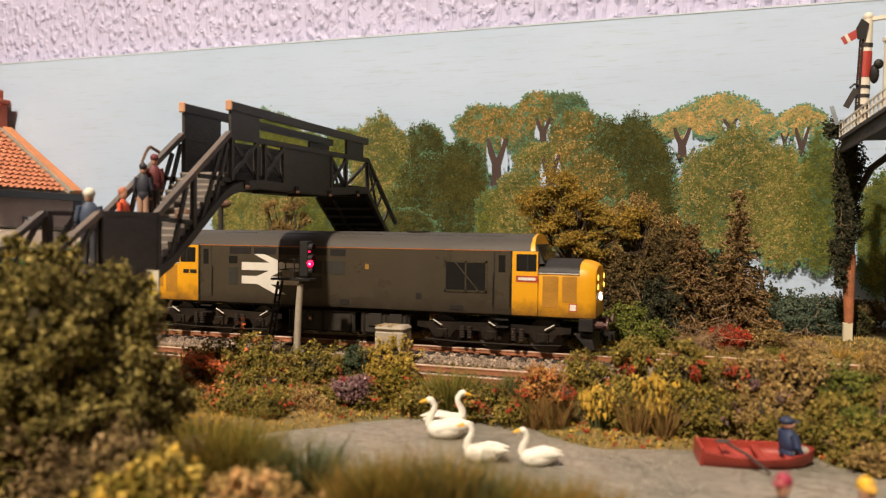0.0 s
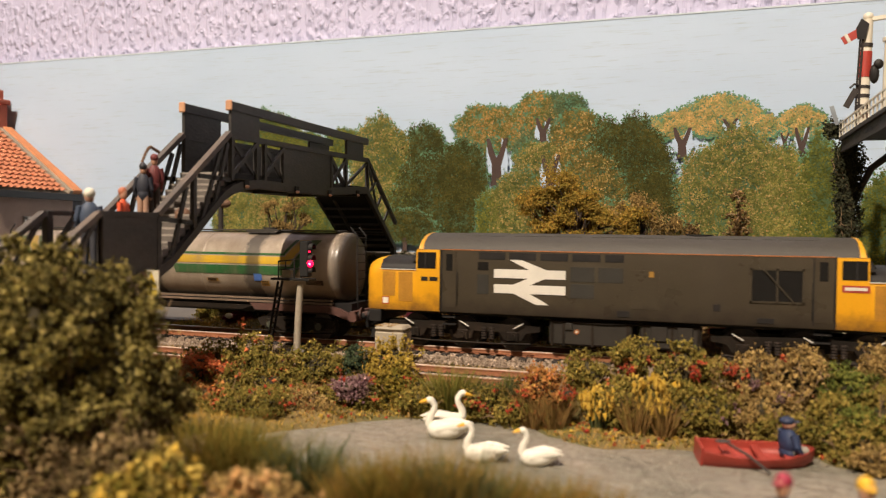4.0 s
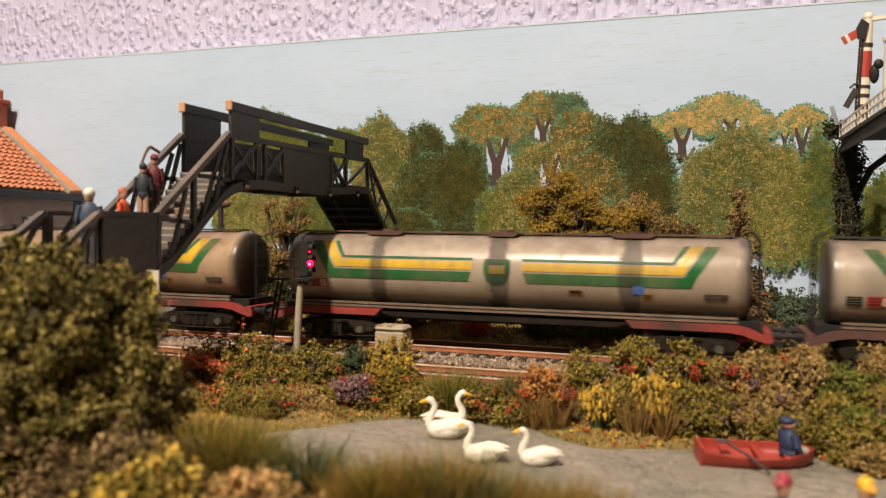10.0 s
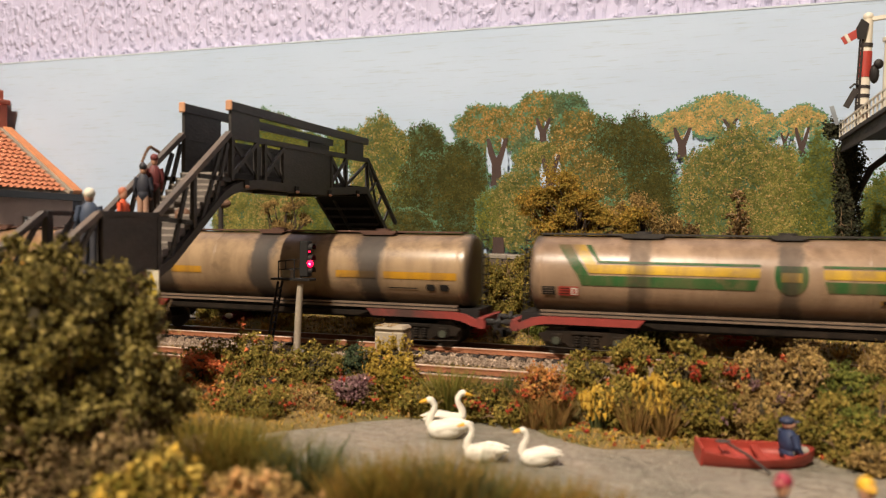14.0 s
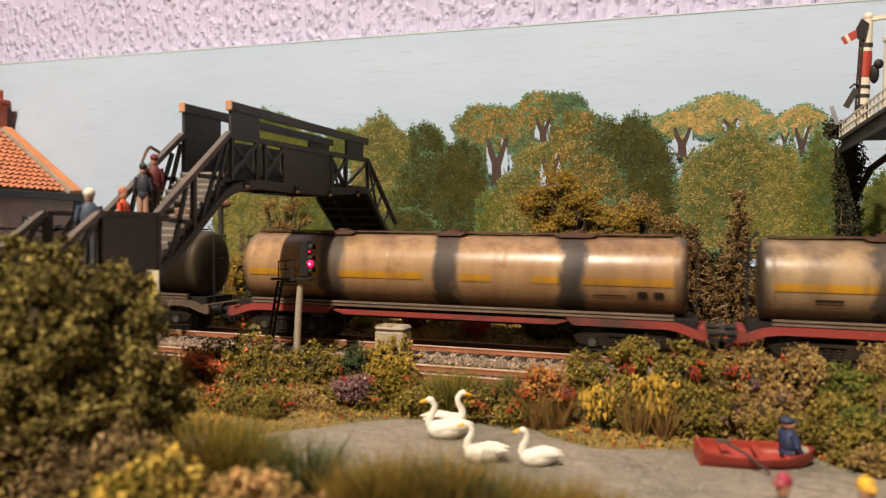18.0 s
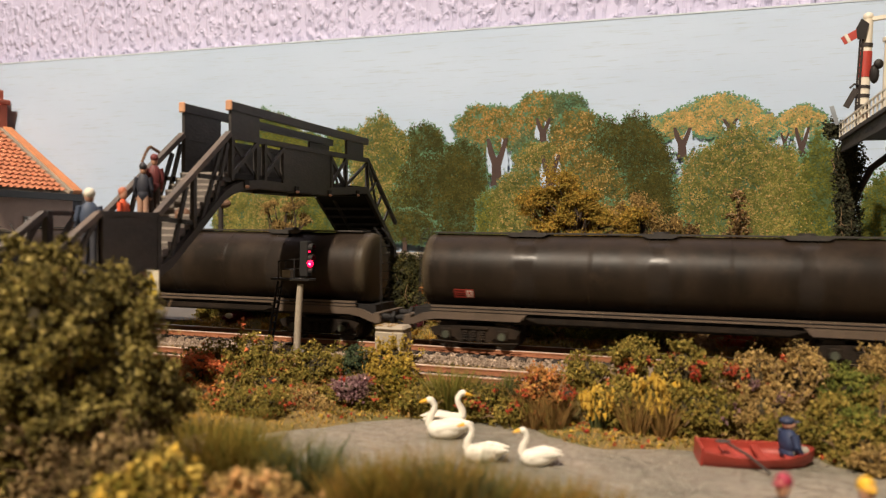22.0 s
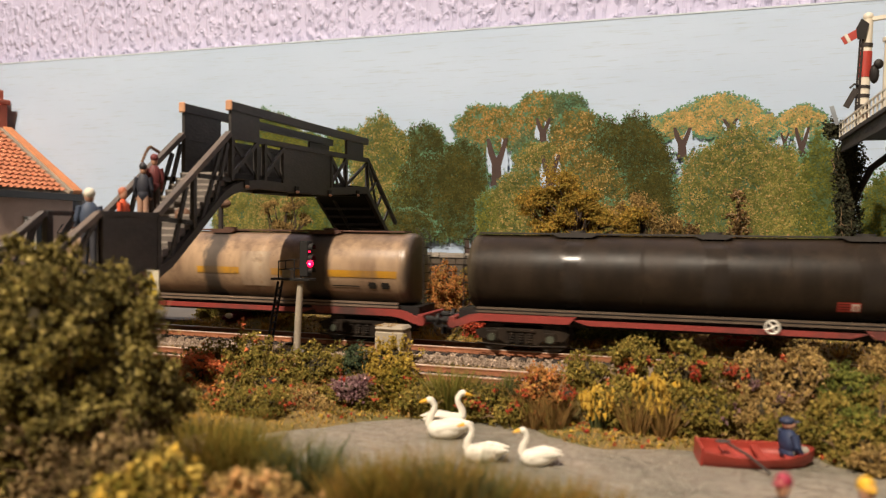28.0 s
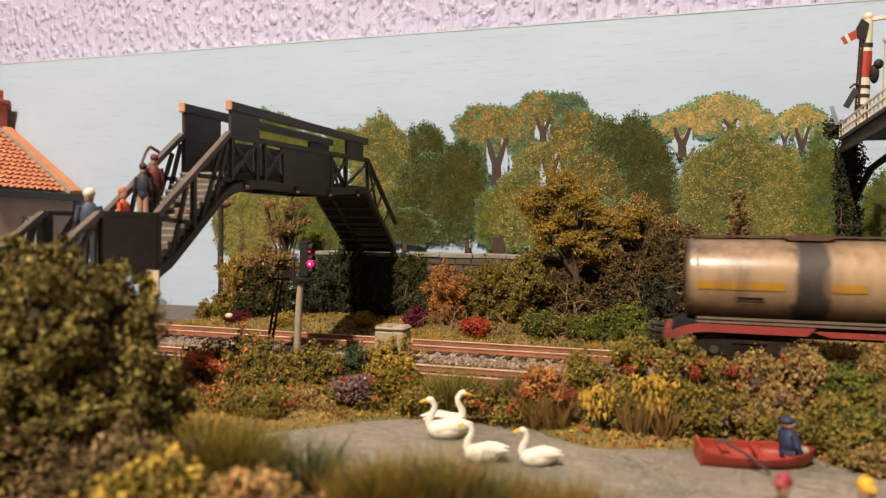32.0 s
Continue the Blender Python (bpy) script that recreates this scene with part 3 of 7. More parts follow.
M["solered"] = mat("grimy_red_sole_bar", (0.27, 0.036, 0.027), 0.65, var=0.35, scale=45, dirt=(0.055, 0.03, 0.024), dirt_amount=0.95)
M["solebrown"] = mat("brown_sole_bar", (0.10, 0.045, 0.035), 0.6, var=0.3, dirt=(0.05, 0.03, 0.025), dirt_amount=0.6)
M["soledust"] = mat("dusty_sole_bar", (0.095, 0.066, 0.044), 0.7, var=0.3, dirt=(0.07, 0.05, 0.04), dirt_amount=0.6)
M["blue"] = mat("blue_notice", (0.06, 0.14, 0.42), 0.5)
ROLLERS = []


def wheelset(parent, x, r, material):
    bm = bmesh.new()
    tube(bm, (0, -9.5, 0), (0, 9.5, 0), 1.0, n=8)
    for s in (-1, 1):
        tube(bm, (0, s * 7.2, 0), (0, s * 9.6, 0), r, n=20)
        tube(bm, (0, s * 6.6, 0), (0, s * 7.2, 0), r + 0.7, n=20)
        for i in range(6):
            a = i * math.pi / 3
            tube(bm, (r * 0.6 * math.cos(a), s * 9.5, r * 0.6 * math.sin(a)), (r * 0.6 * math.cos(a), s * 9.9, r * 0.6 * math.sin(a)), r * 0.16, n=5)
    w = part("wheelset", bm, material, parent, "steel wheels on an axle", at=(x, 0, r))
    ROLLERS.append((w, x, r))
    return w


def buffers(parent, x, s, z=13.5, mat_name="black"):
    for y in (-11.4, 11.4):
        bm = bmesh.new()
        tube(bm, (x, y, z), (x + s * 4.5, y, z), 1.5, n=10)
        tube(bm, (x + s * 4.5, y, z), (x + s * 6.0, y, z), 0.9, n=8)
        tube(bm, (x + s * 6.0, y, z), (x + s * 6.7, y, z), 2.9, n=14)
        part("buffer", bm, M[mat_name], parent, "black round buffer")
    bm = bmesh.new()
    beam(bm, (x, 0, z - 2.5), (x + s * 6.6, 0, z - 5.5), 3.2, 1.6)
    box(bm, min(x + s * 6, x + s * 8.2), max(x + s * 6, x + s * 8.2), -3.6, 3.6, z - 7.5, z - 4.2)
    part("coupling", bm, M["black"], parent, "black hook coupling")
    bm = bmesh.new()
    for y in (-4.5, 5):
        pipe(bm, [(x, y, z - 1), (x + s * 2.5, y, z - 3), (x + s * 3.0, y, z - 7), (x + s * 4.5, y, z - 8.5)], 0.5, 5)
    part("brake_hose", bm, M["black"], parent)


def body_ring(x, k=1.0, top=52.0):
    half = [(17.3, 16.8), (17.6, 19), (17.6, 40), (17.2, 44.4), (15.6, 47.6), (11.5, 50.2), (6, 51.6), (0, top)]
    pts = [(x, -a * k, z) for a, z in half] + [(x, a * k, z) for a, z in half[-2::-1]]
    return pts


def nose_ring(x, k, zk, low=16.6):
    half = [(16.2, low), (16.6, 19), (16.6, 33), (16.0, 36.5), (13.6, 39.2), (8, 40.6), (0, 41.2)]
    f = [(a * k, low + (z - low) * zk) for a, z in half]
    return [(x, -a, z) for a, z in f] + [(x, a, z) for a, z in f[-2::-1]]


def locomotive():
    lo = thing("diesel_locomotive", LOCO_X, 0, 0, "dark grey model diesel locomotive with yellow cab ends", "locomotive")
    # main body sides and roof
    bm = bmesh.new()
    rings = [[p for p in body_ring(x) if p[2] < 45] for x in (-79.4, 79.4)]
    loft(bm, rings)
    body = part("body", bm, M["grey"], lo, "dark olive grey body side")
    bm = bmesh.new()
    loft(bm, [[(p[0], p[1] * 0.997, p[2] + 0.02) for p in body_ring(x) if p[2] > 44] for x in (-88, -79.4, 79.4, 88)])
    roof = part("roof", bm, M["roof"], lo, "sooty dark roof")
    for x0, x1 in ((-70, -52), (-48, -18), (-14, 16), (22, 50), (54, 74)):
        bm = bmesh.new()
        loft(bm, [[(x, y, 52.15 - 0.0132 * y * y + dz) for y, dz in ((-9.5, 0), (-4.5, 0), (0, 0), (4.5, 0), (9.5, 0), (9.5, -0.5), (0, -0.5), (-9.5, -0.5))] for x in (x0, x1)])
        part("roof_panel", bm, M["roof"], roof)
    bm = bmesh.new()
    tube(bm, (30, 0, 51), (30, 0, 52.6), 5.5, n=20)
    part("fan_housing", bm, M["black"], roof)
    for s in (-1, 1):
        part("cantrail_line", box(bmesh.new(), -79, 79, min(s * 17.15, s * 17.42), max(s * 17.15, s * 17.42), 44.3, 44.75), M["orange"], body, "thin orange line")
        y0, y1 = sorted((s * 17.62, s * 17.86))
        yg0, yg1 = sorted((s * 17.55, s * 17.95))
        # the white double arrow, drawn as plain bars
        bm = bmesh.new()
        for z0, z1 in ((32.7, 36.5), (26.1, 29.9)):
            prism(bm, [(-54.8, z0), (-23.6, z0), (-23.6, z1), (-54.8, z1)], "y", y0, y1)
        prism(bm, [(-48.1, 40.6), (-42.5, 40.6), (-31.6, 36.5), (-39.4, 36.5)], "y", y0, y1)
        prism(bm, [(-39.8, 32.7), (-32.6, 32.7), (-38.8, 29.9), (-46.4, 29.9)], "y", y0, y1)
        prism(bm, [(-46.1, 26.1), (-38.8, 26.1), (-30.5, 21.6), (-36.3, 21.6)], "y", y0, y1)
        part("arrow_emblem", bm, M["white"], body, "white double arrow emblem")
        # grille window with bars
        g = part("radiator_window", box(bmesh.new(), 49.6, 68.1, *sorted((s * 17.3, s * 17.75)), 26.6, 39.1), M["glass"], body, "dark radiator opening with bars")
        bm = bmesh.new()
        for a in ((49.0, 68.7, 38.9, 39.7), (49.0, 68.7, 26.0, 26.8), (49.0, 49.8, 26, 39.7), (67.9, 68.7, 26, 39.7), (58.6, 59.3, 26, 39.7)):
            box(bm, a[0], a[1], yg0, yg1 + (0.03 if s > 0 else 0), a[2], a[3])
        beam(bm, (54, s * 17.9, 39.2), (65, s * 17.9, 26.5), 0.5, 0.9, (0, 1, 0))
        part("window_bars", bm, M["grey"], g)
        # doors at both ends
        for xd in (75.3, -75.3):
            d = part("cab_door", box(bmesh.new(), xd - 3.2, xd + 3.2, *sorted((s * 17.5, s * 17.72)), 19, 44, 0.06), M["grey"], lo, "dark grey cab door with a window")
            part("door_window", box(bmesh.new(), xd - 1.5, xd + 1.5, *sorted((s * 17.6, s * 17.85)), 35.2, 42.6, 0.1), M["glass"], d)
            bm = bmesh.new()
            for dx in (-3.8, 3.8):
                pipe(bm, [(xd + dx, s * 17.7, 20), (xd + dx, s * 18.2, 20.6), (xd + dx, s * 18.2, 34), (xd + dx, s * 17.7, 34.6)], 0.22, 5)
            part("door_rail", bm, M["black"], d)
            for z in (11, 14.2):
                part("door_step", box(bmesh.new(), xd - 3, xd + 3, *sorted((s * 14.5, s * 17.4)), z, z + 0.6), M["black"], d)
        # small body windows, hatches and vents
        for x0, x1, z0, z1, mt in ((-62.2, -57.4, 35.8, 39.4, "glass"), (-62.4, -57.2, 25.4, 34.0, "louvre"), (-21.6, -11.6, 32.0, 38.2, "louvre"), (-10, 0.2, 32.0, 38.2, "louvre"), (-21.6, -11.6, 25.0, 31.0, "louvre"), (3.4, 14.6, 21.4, 37.6, "grey"), (35.5, 38.2, 22, 24.8, "black"), (-2, 3, 18, 20.5, "black"), (52, 58, 18, 20, "black")):
            part("side_window" if mt == "glass" else "hatch", box(bmesh.new(), x0, x1, *sorted((s * 17.5, s * 17.74)), z0, z1, 0.05), M[mt], body)
        part("label_plate", box(bmesh.new(), 10.6, 12.5, *sorted((s * 17.6, s * 17.9)), 34.8, 37.2), M["boxyellow"], body, "small yellow notice")
        for i in range(5):
            part("cantrail_grille", box(bmesh.new(), -61.7 + i * 13.6, -50.0 + i * 13.6 - (4 if i == 4 else 0), *sorted((s * 17.1, s * 17.70)), 40.6, 43.7), M["black"], body, "black grille below the roof line")
        for xg in (-79.0, 71.6):
            part("door_gap", box(bmesh.new(), xg, xg + 0.5, *sorted((s * 17.5, s * 17.78)), 18, 44.2), M["black"], body)
    # underframe between the bogies
    ft = part("fuel_tank", box(bmesh.new(), -31, 4, -14.5, 14.5, 4.5, 15.5, 0.8), M["tankgrey"], lo, "dusty grey fuel tank")
    part("battery_box", box(bmesh.new(), 7, 31.5, -14.5, 14.5, 4.8, 15.5, 0.8), M["tankgrey"], lo, "dusty grey battery box")
    for s in (-1, 1):
        bm = bmesh.new()
        tube(bm, (-19, s * 14.4, 10.5), (-19, s * 14.9, 10.5), 1.1, n=12)
        part("filler_cap", bm, M["orange"], ft, "orange and white filler cap")
        part("filler_centre", tube(bmesh.new(), (-19, s * 14.8, 10.5), (-19, s * 15.05, 10.5), 0.5, n=10), M["white"], ft)
        for x in (-29.4, -24.6, -12.4, 2.2, 9.0, 20.0, 30.2):
            part("strap", box(bmesh.new(), x - 0.5, x + 0.5, *sorted((s * 14.3, s * 14.95)), 4.3, 15.6), M["frame"], ft)
        for x0, x1, z0, z1 in ((-24, -20.8, 11.2, 14.2), (11.5, 18.0, 8.4, 14.4), (22, 28, 9, 14.4)):
            part("equipment_box", box(bmesh.new(), x0, x1, *sorted((s * 14.2, s * 15.3)), z0, z1, 0.2), M["tankgrey"], ft)
        part("air_pipe", pipe(bmesh.new(), [(-31, s * 15.0, 15.0), (-8, s * 15.1, 14.4), (8, s * 15.1, 14.9), (31, s * 15.0, 14.6)], 0.35, 5), M["frame"], ft)
    part("underframe", box(bmesh.new(), -108, 108, -13.5, 13.5, 15.4, 16.9), M["black"], lo)
    for s in (-1, 1):
        end(lo, s)
        bogie(lo, s * 70)


def end(lo, s):
    """One cab and nose; s is the way it points."""
    X = lambda v: s * v
    bm = bmesh.new()
    low = [p for p in body_ring(0) if p[2] < 45]
    loft(bm, [[(X(79.45), p[1], p[2]) for p in low], [(X(91.0), p[1] * (0.995), p[2]) for p in low]])
    cab = part("cab", bm, M["loco_yellow"], lo, "yellow cab side")
    # windscreen: a slanted front under a yellow roof edge
    top = [p for p in body_ring(0) if p[2] > 44]
    bm = bmesh.new()
    loft(bm, [[(X(87.7), p[1] * 1.012, p[2] + 0.12) for p in top], [(X(88.6 + 1.2 * (52 - p[2]) / 7), p[1] * 1.012, p[2] + 0.12) for p in top]])
    part("roof_edge", bm, M["loco_yellow"], cab, "yellow front roof edge")
    bm = bmesh.new()
    loft(bm, [[(X(88.0), y, z) for y, z in ((-14.6, 50.2 - 2.6), (14.6, 47.6), (16.2, 39), (-16.2, 39))], [(X(89.6), -14.4, 47.4), (X(89.6), 14.4, 47.4), (X(93.6), 16.0, 39.2), (X(93.6), -16.0, 39.2)]])
    part("windscreen_frame", bm, M["black"], cab)
    for y in (-1, 1):
        bm = bmesh.new()
        loft(bm, [[(X(89.8), y * 0.9, 47.0), (X(89.8), y * 13.6, 47.0), (X(93.5), y * 14.8, 40.2), (X(93.5), y * 0.9, 40.2)], [(X(90.1), y * 0.9, 47.0), (X(90.1), y * 13.6, 47.0), (X(93.8), y * 14.8, 40.2), (X(93.8), y * 0.9, 40.2)]])
        part("windscreen", bm, M["glass"], cab, "dark slanted windscreen")
        w = part("cab_window", box(bmesh.new(), min(X(81.6), X(90.4)), max(X(81.6), X(90.4)), *sorted((y * 17.45, y * 17.78)), 35.9, 43.2, 0.15), M["glass"], cab, "dark cab side window")
        bm = bmesh.new()
        box(bm, min(X(86.3), X(86.9)), max(X(86.3), X(86.9)), *sorted((y * 17.5, y * 17.95)), 35.9, 43.2)
        part("window_bar", bm, M["black"], w)
        if s > 0:
            pl = part("name_panel", box(bmesh.new(), 81.6, 91.2, *sorted((y * 17.5, y * 17.72)), 31.2, 33.9), M["redpaint"], cab, "small red name panel with a white bar")
            part("text_bar", box(bmesh.new(), 82.6, 90.2, *sorted((y * 17.7, y * 17.84)), 32.0, 33.2), M["white"], pl)
        else:
            bm = bmesh.new()
            for a, b in ((-88.6, -85.4), (-84.6, -80.8)):
                box(bm, a, b, *sorted((y * 17.5, y * 17.75)), 30.4, 32.2)
            part("number_bars", bm, M["black"], cab, "black number bars")
        bm = bmesh.new()
        box(bm, min(X(79.2), X(79.8)), max(X(79.2), X(79.8)), *sorted((y * 17.4, y * 17.7)), 17, 44.5)
        part("edge_strip", bm, M["black"], cab)
    # nose
    bm = bmesh.new()
    loft(bm, [nose_ring(X(90.6), 1.0, 1.0), nose_ring(X(107), 1.0, 1.0), nose_ring(X(111.5), 0.985, 0.985), nose_ring(X(114), 0.95, 0.95), nose_ring(X(115.4), 0.88, 0.90)])
    nose = part("nose", bm, M["loco_yellow"], lo, "yellow rounded nose")
    bm = bmesh.new()
    up = [(y, z) for _, y, z in nose_ring(0, 1.0, 1.0) if z > 35]
    up = [(up[0][0] * 1.035, 35.3)] + [(y * 1.012, z + 0.18) for y, z in up] + [(up[-1][0] * 1.035, 35.3)]
    loft(bm, [[(X(90.7), y, z) for y, z in up], [(X(108.6), y, z) for y, z in up]])
    part("nose_top", bm, M["black"], nose, "blue black nose top")
    for y in (-1, 1):
        part("nose_line", box(bmesh.new(), min(X(91), X(108.6)), max(X(91), X(108.6)), *sorted((y * 16.6, y * 16.82)), 35.0, 35.35), M["white"], nose)
        for x0, x1 in ((93.0, 99.8), (101.4, 107.6)):
            zb = 20.6 if x0 < 95 else 23.0
            g = part("nose_grille", box(bmesh.new(), min(X(x0), X(x1)), max(X(x0), X(x1)), *sorted((y * 16.4, y * 16.75)), zb, 34.0, 0.08), M["grille"], nose, "dirty brown yellow nose grille")
            bm = bmesh.new()
            for i in range(9):
                z = zb + 1.0 + i * (32.4 - zb) / 8
                box(bm, min(X(x0 + 0.4), X(x1 - 0.4)), max(X(x0 + 0.4), X(x1 - 0.4)), *sorted((y * 16.7, y * 16.84)), z, z + 0.7)
            part("grille_slats", bm, M["grille"], g)
        sq = part("notice", box(bmesh.new(), min(X(104.8), X(107.4)), max(X(104.8), X(107.4)), *sorted((y * 16.5, y * 16.74)), 19.6, 22.2), M["white"], nose, "small white notice with a red edge")
        part("notice_edge", box(bmesh.new(), min(X(104.4), X(107.8)), max(X(104.4), X(107.8)), *sorted((y * 16.5, y * 16.66)), 19.2, 22.6), M["redpaint"], sq)
        # marker lights and cabinets on the front
        bm = bmesh.new()
        box(bm, min(X(113.6), X(115.7)), max(X(113.6), X(115.7)), *sorted((y * 8.6, y * 12.4)), 27, 35.5, 0.3)
        part("lamp_box", bm, M["loco_yellow"], nose)
        for z, mt in ((33.6, "lit_amber"), (29.6, "lit_amber")):
            bm = bmesh.new()
            tube(bm, (X(115.6), y * 10.5, z), (X(116.0), y * 10.5, z), 1.2, n=12)
            part("marker_light", bm, M[mt] if s > 0 else M["redpaint"], nose, "lit amber marker light" if s > 0 else "")
    bm = bmesh.new()
    tube(bm, (X(115.0), 0, 25.0), (X(116.2), 0, 25.0), 1.7, n=14)
    part("headlight", bm, M["lit_white"] if s > 0 else M["white"], nose, "lit white headlight" if s > 0 else "")
    beam_ = part("buffer_beam", box(bmesh.new(), min(X(108.5), X(114.6)), max(X(108.5), X(114.6)), -16.2, 16.2, 10.8, 16.3, 0.3), M["black"], lo, "sooty buffer beam")
    buffers(lo, X(113.8), s, mat_name="solebrown")
    part("snow_plough", prism(bmesh.new(), [(X(106), 9.5), (X(113.5), 9.5), (X(115), 3.0), (X(112), 3.0)], "y", -13, 13), M["black"], lo, "black rail guard")


def bogie(lo, x):
    bg = part("bogie", box(bmesh.new(), x - 33, x + 33, -9.5, 9.5, 6.5, 11.0, 0.4), M["frame"], lo, "black six wheel bogie")
    for s in (-1, 1):
        bm = bmesh.new()
        prism(bm, [(x - 35, 11.6), (x - 35, 9.4), (x - 29, 8.4), (x - 27, 5.2), (x - 19, 5.2), (x - 17, 8.6), (x - 5, 8.6), (x - 4, 5.2), (x + 4, 5.2), (x + 5, 8.6), (x + 17, 8.6), (x + 19, 5.2), (x + 27, 5.2), (x + 29, 8.4), (x + 35, 9.4), (x + 35, 11.6), (x, 12.6)], "y", *sorted((s * 12.0, s * 13.6)))
        fr = part("bogie_frame", bm, M["frame"], bg)
        for dx in (-23, 0, 23):
            bm = bmesh.new()
            box(bm, x + dx - 2.6, x + dx + 2.6, *sorted((s * 13.4, s * 14.8)), 4.6, 9.0, 0.4)
            tube(bm, (x + dx, s * 14.6, 6.8), (x + dx, s * 15.6, 6.8), 1.5, n=10)
            part("axle_box", bm, M["frame"], bg)
        for dx in (-13.5, -10, 10, 13.5):
            bm = bmesh.new()
            for i in range(5):
                tube(bm, (x + dx, s * 13.8, 5.4 + i * 1.1), (x + dx, s * 13.8, 6.1 + i * 1.1), 1.2, n=8)
            part("coil_spring", bm, M["spring"], bg)
        for dx, d in ((-27, 1), (-1, 1), (28, -1)):
            bm = bmesh.new()
            beam(bm, (x + dx, s * 15.0, 13.0), (x + dx + d * 4.2, s * 15.0, 10.6), 0.4, 0.42)
            part("sand_pipe", bm, M["white"], bg, "pale sanding pipe")
        bm = bmesh.new()
        pipe(bm, [(x - 31, s * 14, 4.0), (x - 15, s * 14.2, 3.4), (x + 15, s * 14.2, 3.4), (x + 31, s * 14, 4.0)], 0.45, 5)
        part("brake_rod", bm, M["frame"], bg)
    for dx in (-23, 0, 23):
        wheelset(bg, x + dx, 7.3, M["wheel"])


locomotive()


def tank_paint(name, base, dirt, streak=0.5, band=0.8, bandcol=(0.035, 0.030, 0.027), rough=0.42, widths=(4.8, 4.6, 5.2), seed=0.0, metal=0.0, wet=0.0):
    """Tank paint with soot spilled down the barrel under each hatch, and streaks."""
    m, t, b = nodes(name)
    v = coords(t)
    mp = t.nodes.new("ShaderNodeMapping")
    mp.inputs["Location"].default_value = (seed, 0, 0)
    mp.inputs["Scale"].default_value = (1, 1, 0.16)
    link(t, v, mp.inputs["Vector"])
    sep = t.nodes.new("ShaderNodeSeparateXYZ")
    link(t, v, sep.inputs[0])
    runs = noise_tex(t, mp.outputs[0], 110.0, 5, 0.65)
    cloud = noise_tex(t, mp.outputs[0], 28.0, 4, 0.6)
    x = calc(t, "ADD", sep.outputs[0], calc(t, "MULTIPLY_ADD", runs, 0.014, -0.007))
    mask = None
    for cx, w in zip((-0.057, 0.0, 0.057), widths):
        d = calc(t, "ABSOLUTE", calc(t, "SUBTRACT", x, cx))
        r = t.nodes.new("ShaderNodeMapRange")
        r.inputs["From Min"].default_value, r.inputs["From Max"].default_value = w * K * 0.62, w * K * 0.98
        r.inputs["To Min"].default_value, r.inputs["To Max"].default_value = 1, 0
        link(t, d, r.inputs["Value"])
        mask = r.outputs[0] if mask is None else calc(t, "MAXIMUM", mask, r.outputs[0])
    c = ramp(t, cloud, [(0.36, tint(base, 0.98)), (0.54, tint(base, 0.82)), (0.68, tint(base, 0.58))])
    spots = noise_tex(t, v, 75.0, 6, 0.72)
    c = mixc(t, ramp(t, spots, [(0.54, (0, 0, 0)), (0.66, (streak * 0.8,) * 3)]), c, dirt)
    c = mixc(t, ramp(t, runs, [(0.42, (0, 0, 0)), (0.72, (streak,) * 3)]), c, dirt)
    top = t.nodes.new("ShaderNodeMapRange")
    top.inputs["From Min"].default_value, top.inputs["From Max"].default_value = 0.044, 0.052
    link(t, calc(t, "ADD", sep.outputs[2], calc(t, "MULTIPLY_ADD", runs, 0.012, -0.006)), top.inputs["Value"])
    c = mixc(t, calc(t, "MULTIPLY", top.outputs[0], 0.7), c, tint(dirt, 0.6))
    low = t.nodes.new("ShaderNodeMapRange")
    low.inputs["From Min"].default_value, low.inputs["From Max"].default_value = 0.037, 0.019
    link(t, calc(t, "ADD", sep.outputs[2], calc(t, "MULTIPLY_ADD", runs, 0.016, -0.008)), low.inputs["Value"])
    c = mixc(t, calc(t, "MULTIPLY", low.outputs[0], streak * 0.55), c, tint(dirt, 0.95))
    c = mixc(t, calc(t, "MULTIPLY", mask, calc(t, "MULTIPLY_ADD", cloud, 0.5, band - 0.25)), c, bandcol)
    ends = t.nodes.new("ShaderNodeMapRange")
    ends.inputs["From Min"].default_value, ends.inputs["From Max"].default_value = 0.0985, 0.1030
    link(t, calc(t, "ADD", calc(t, "ABSOLUTE", sep.outputs[0]), calc(t, "MULTIPLY_ADD", runs, 0.008, -0.004)), ends.inputs["Value"])
    c = mixc(t, calc(t, "MULTIPLY", ends.outputs[0], 0.85), c, (0.040, 0.033, 0.028) if base[0] > 0.1 else (0.080, 0.062, 0.038))
    link(t, c, b.inputs["Base Color"])
    b.inputs["Metallic"].default_value = metal
    link(t, calc(t, "SUBTRACT", calc(t, "MULTIPLY_ADD", runs, 0.30, rough - 0.15), calc(t, "MULTIPLY", mask, wet)), b.inputs["Roughness"])
    b.inputs["Specular IOR Level"].default_value = 0.5 if base[0] > 0.1 else 0.18
    bump(t, b, noise_tex(t, v, 900.0, 2), 0.08, 0.0003)
    return m


RB, ZB = 17.0, 34.4


def on_barrel(z, r=RB):
    return math.sqrt(max(0.01, r * r - (z - ZB) ** 2))


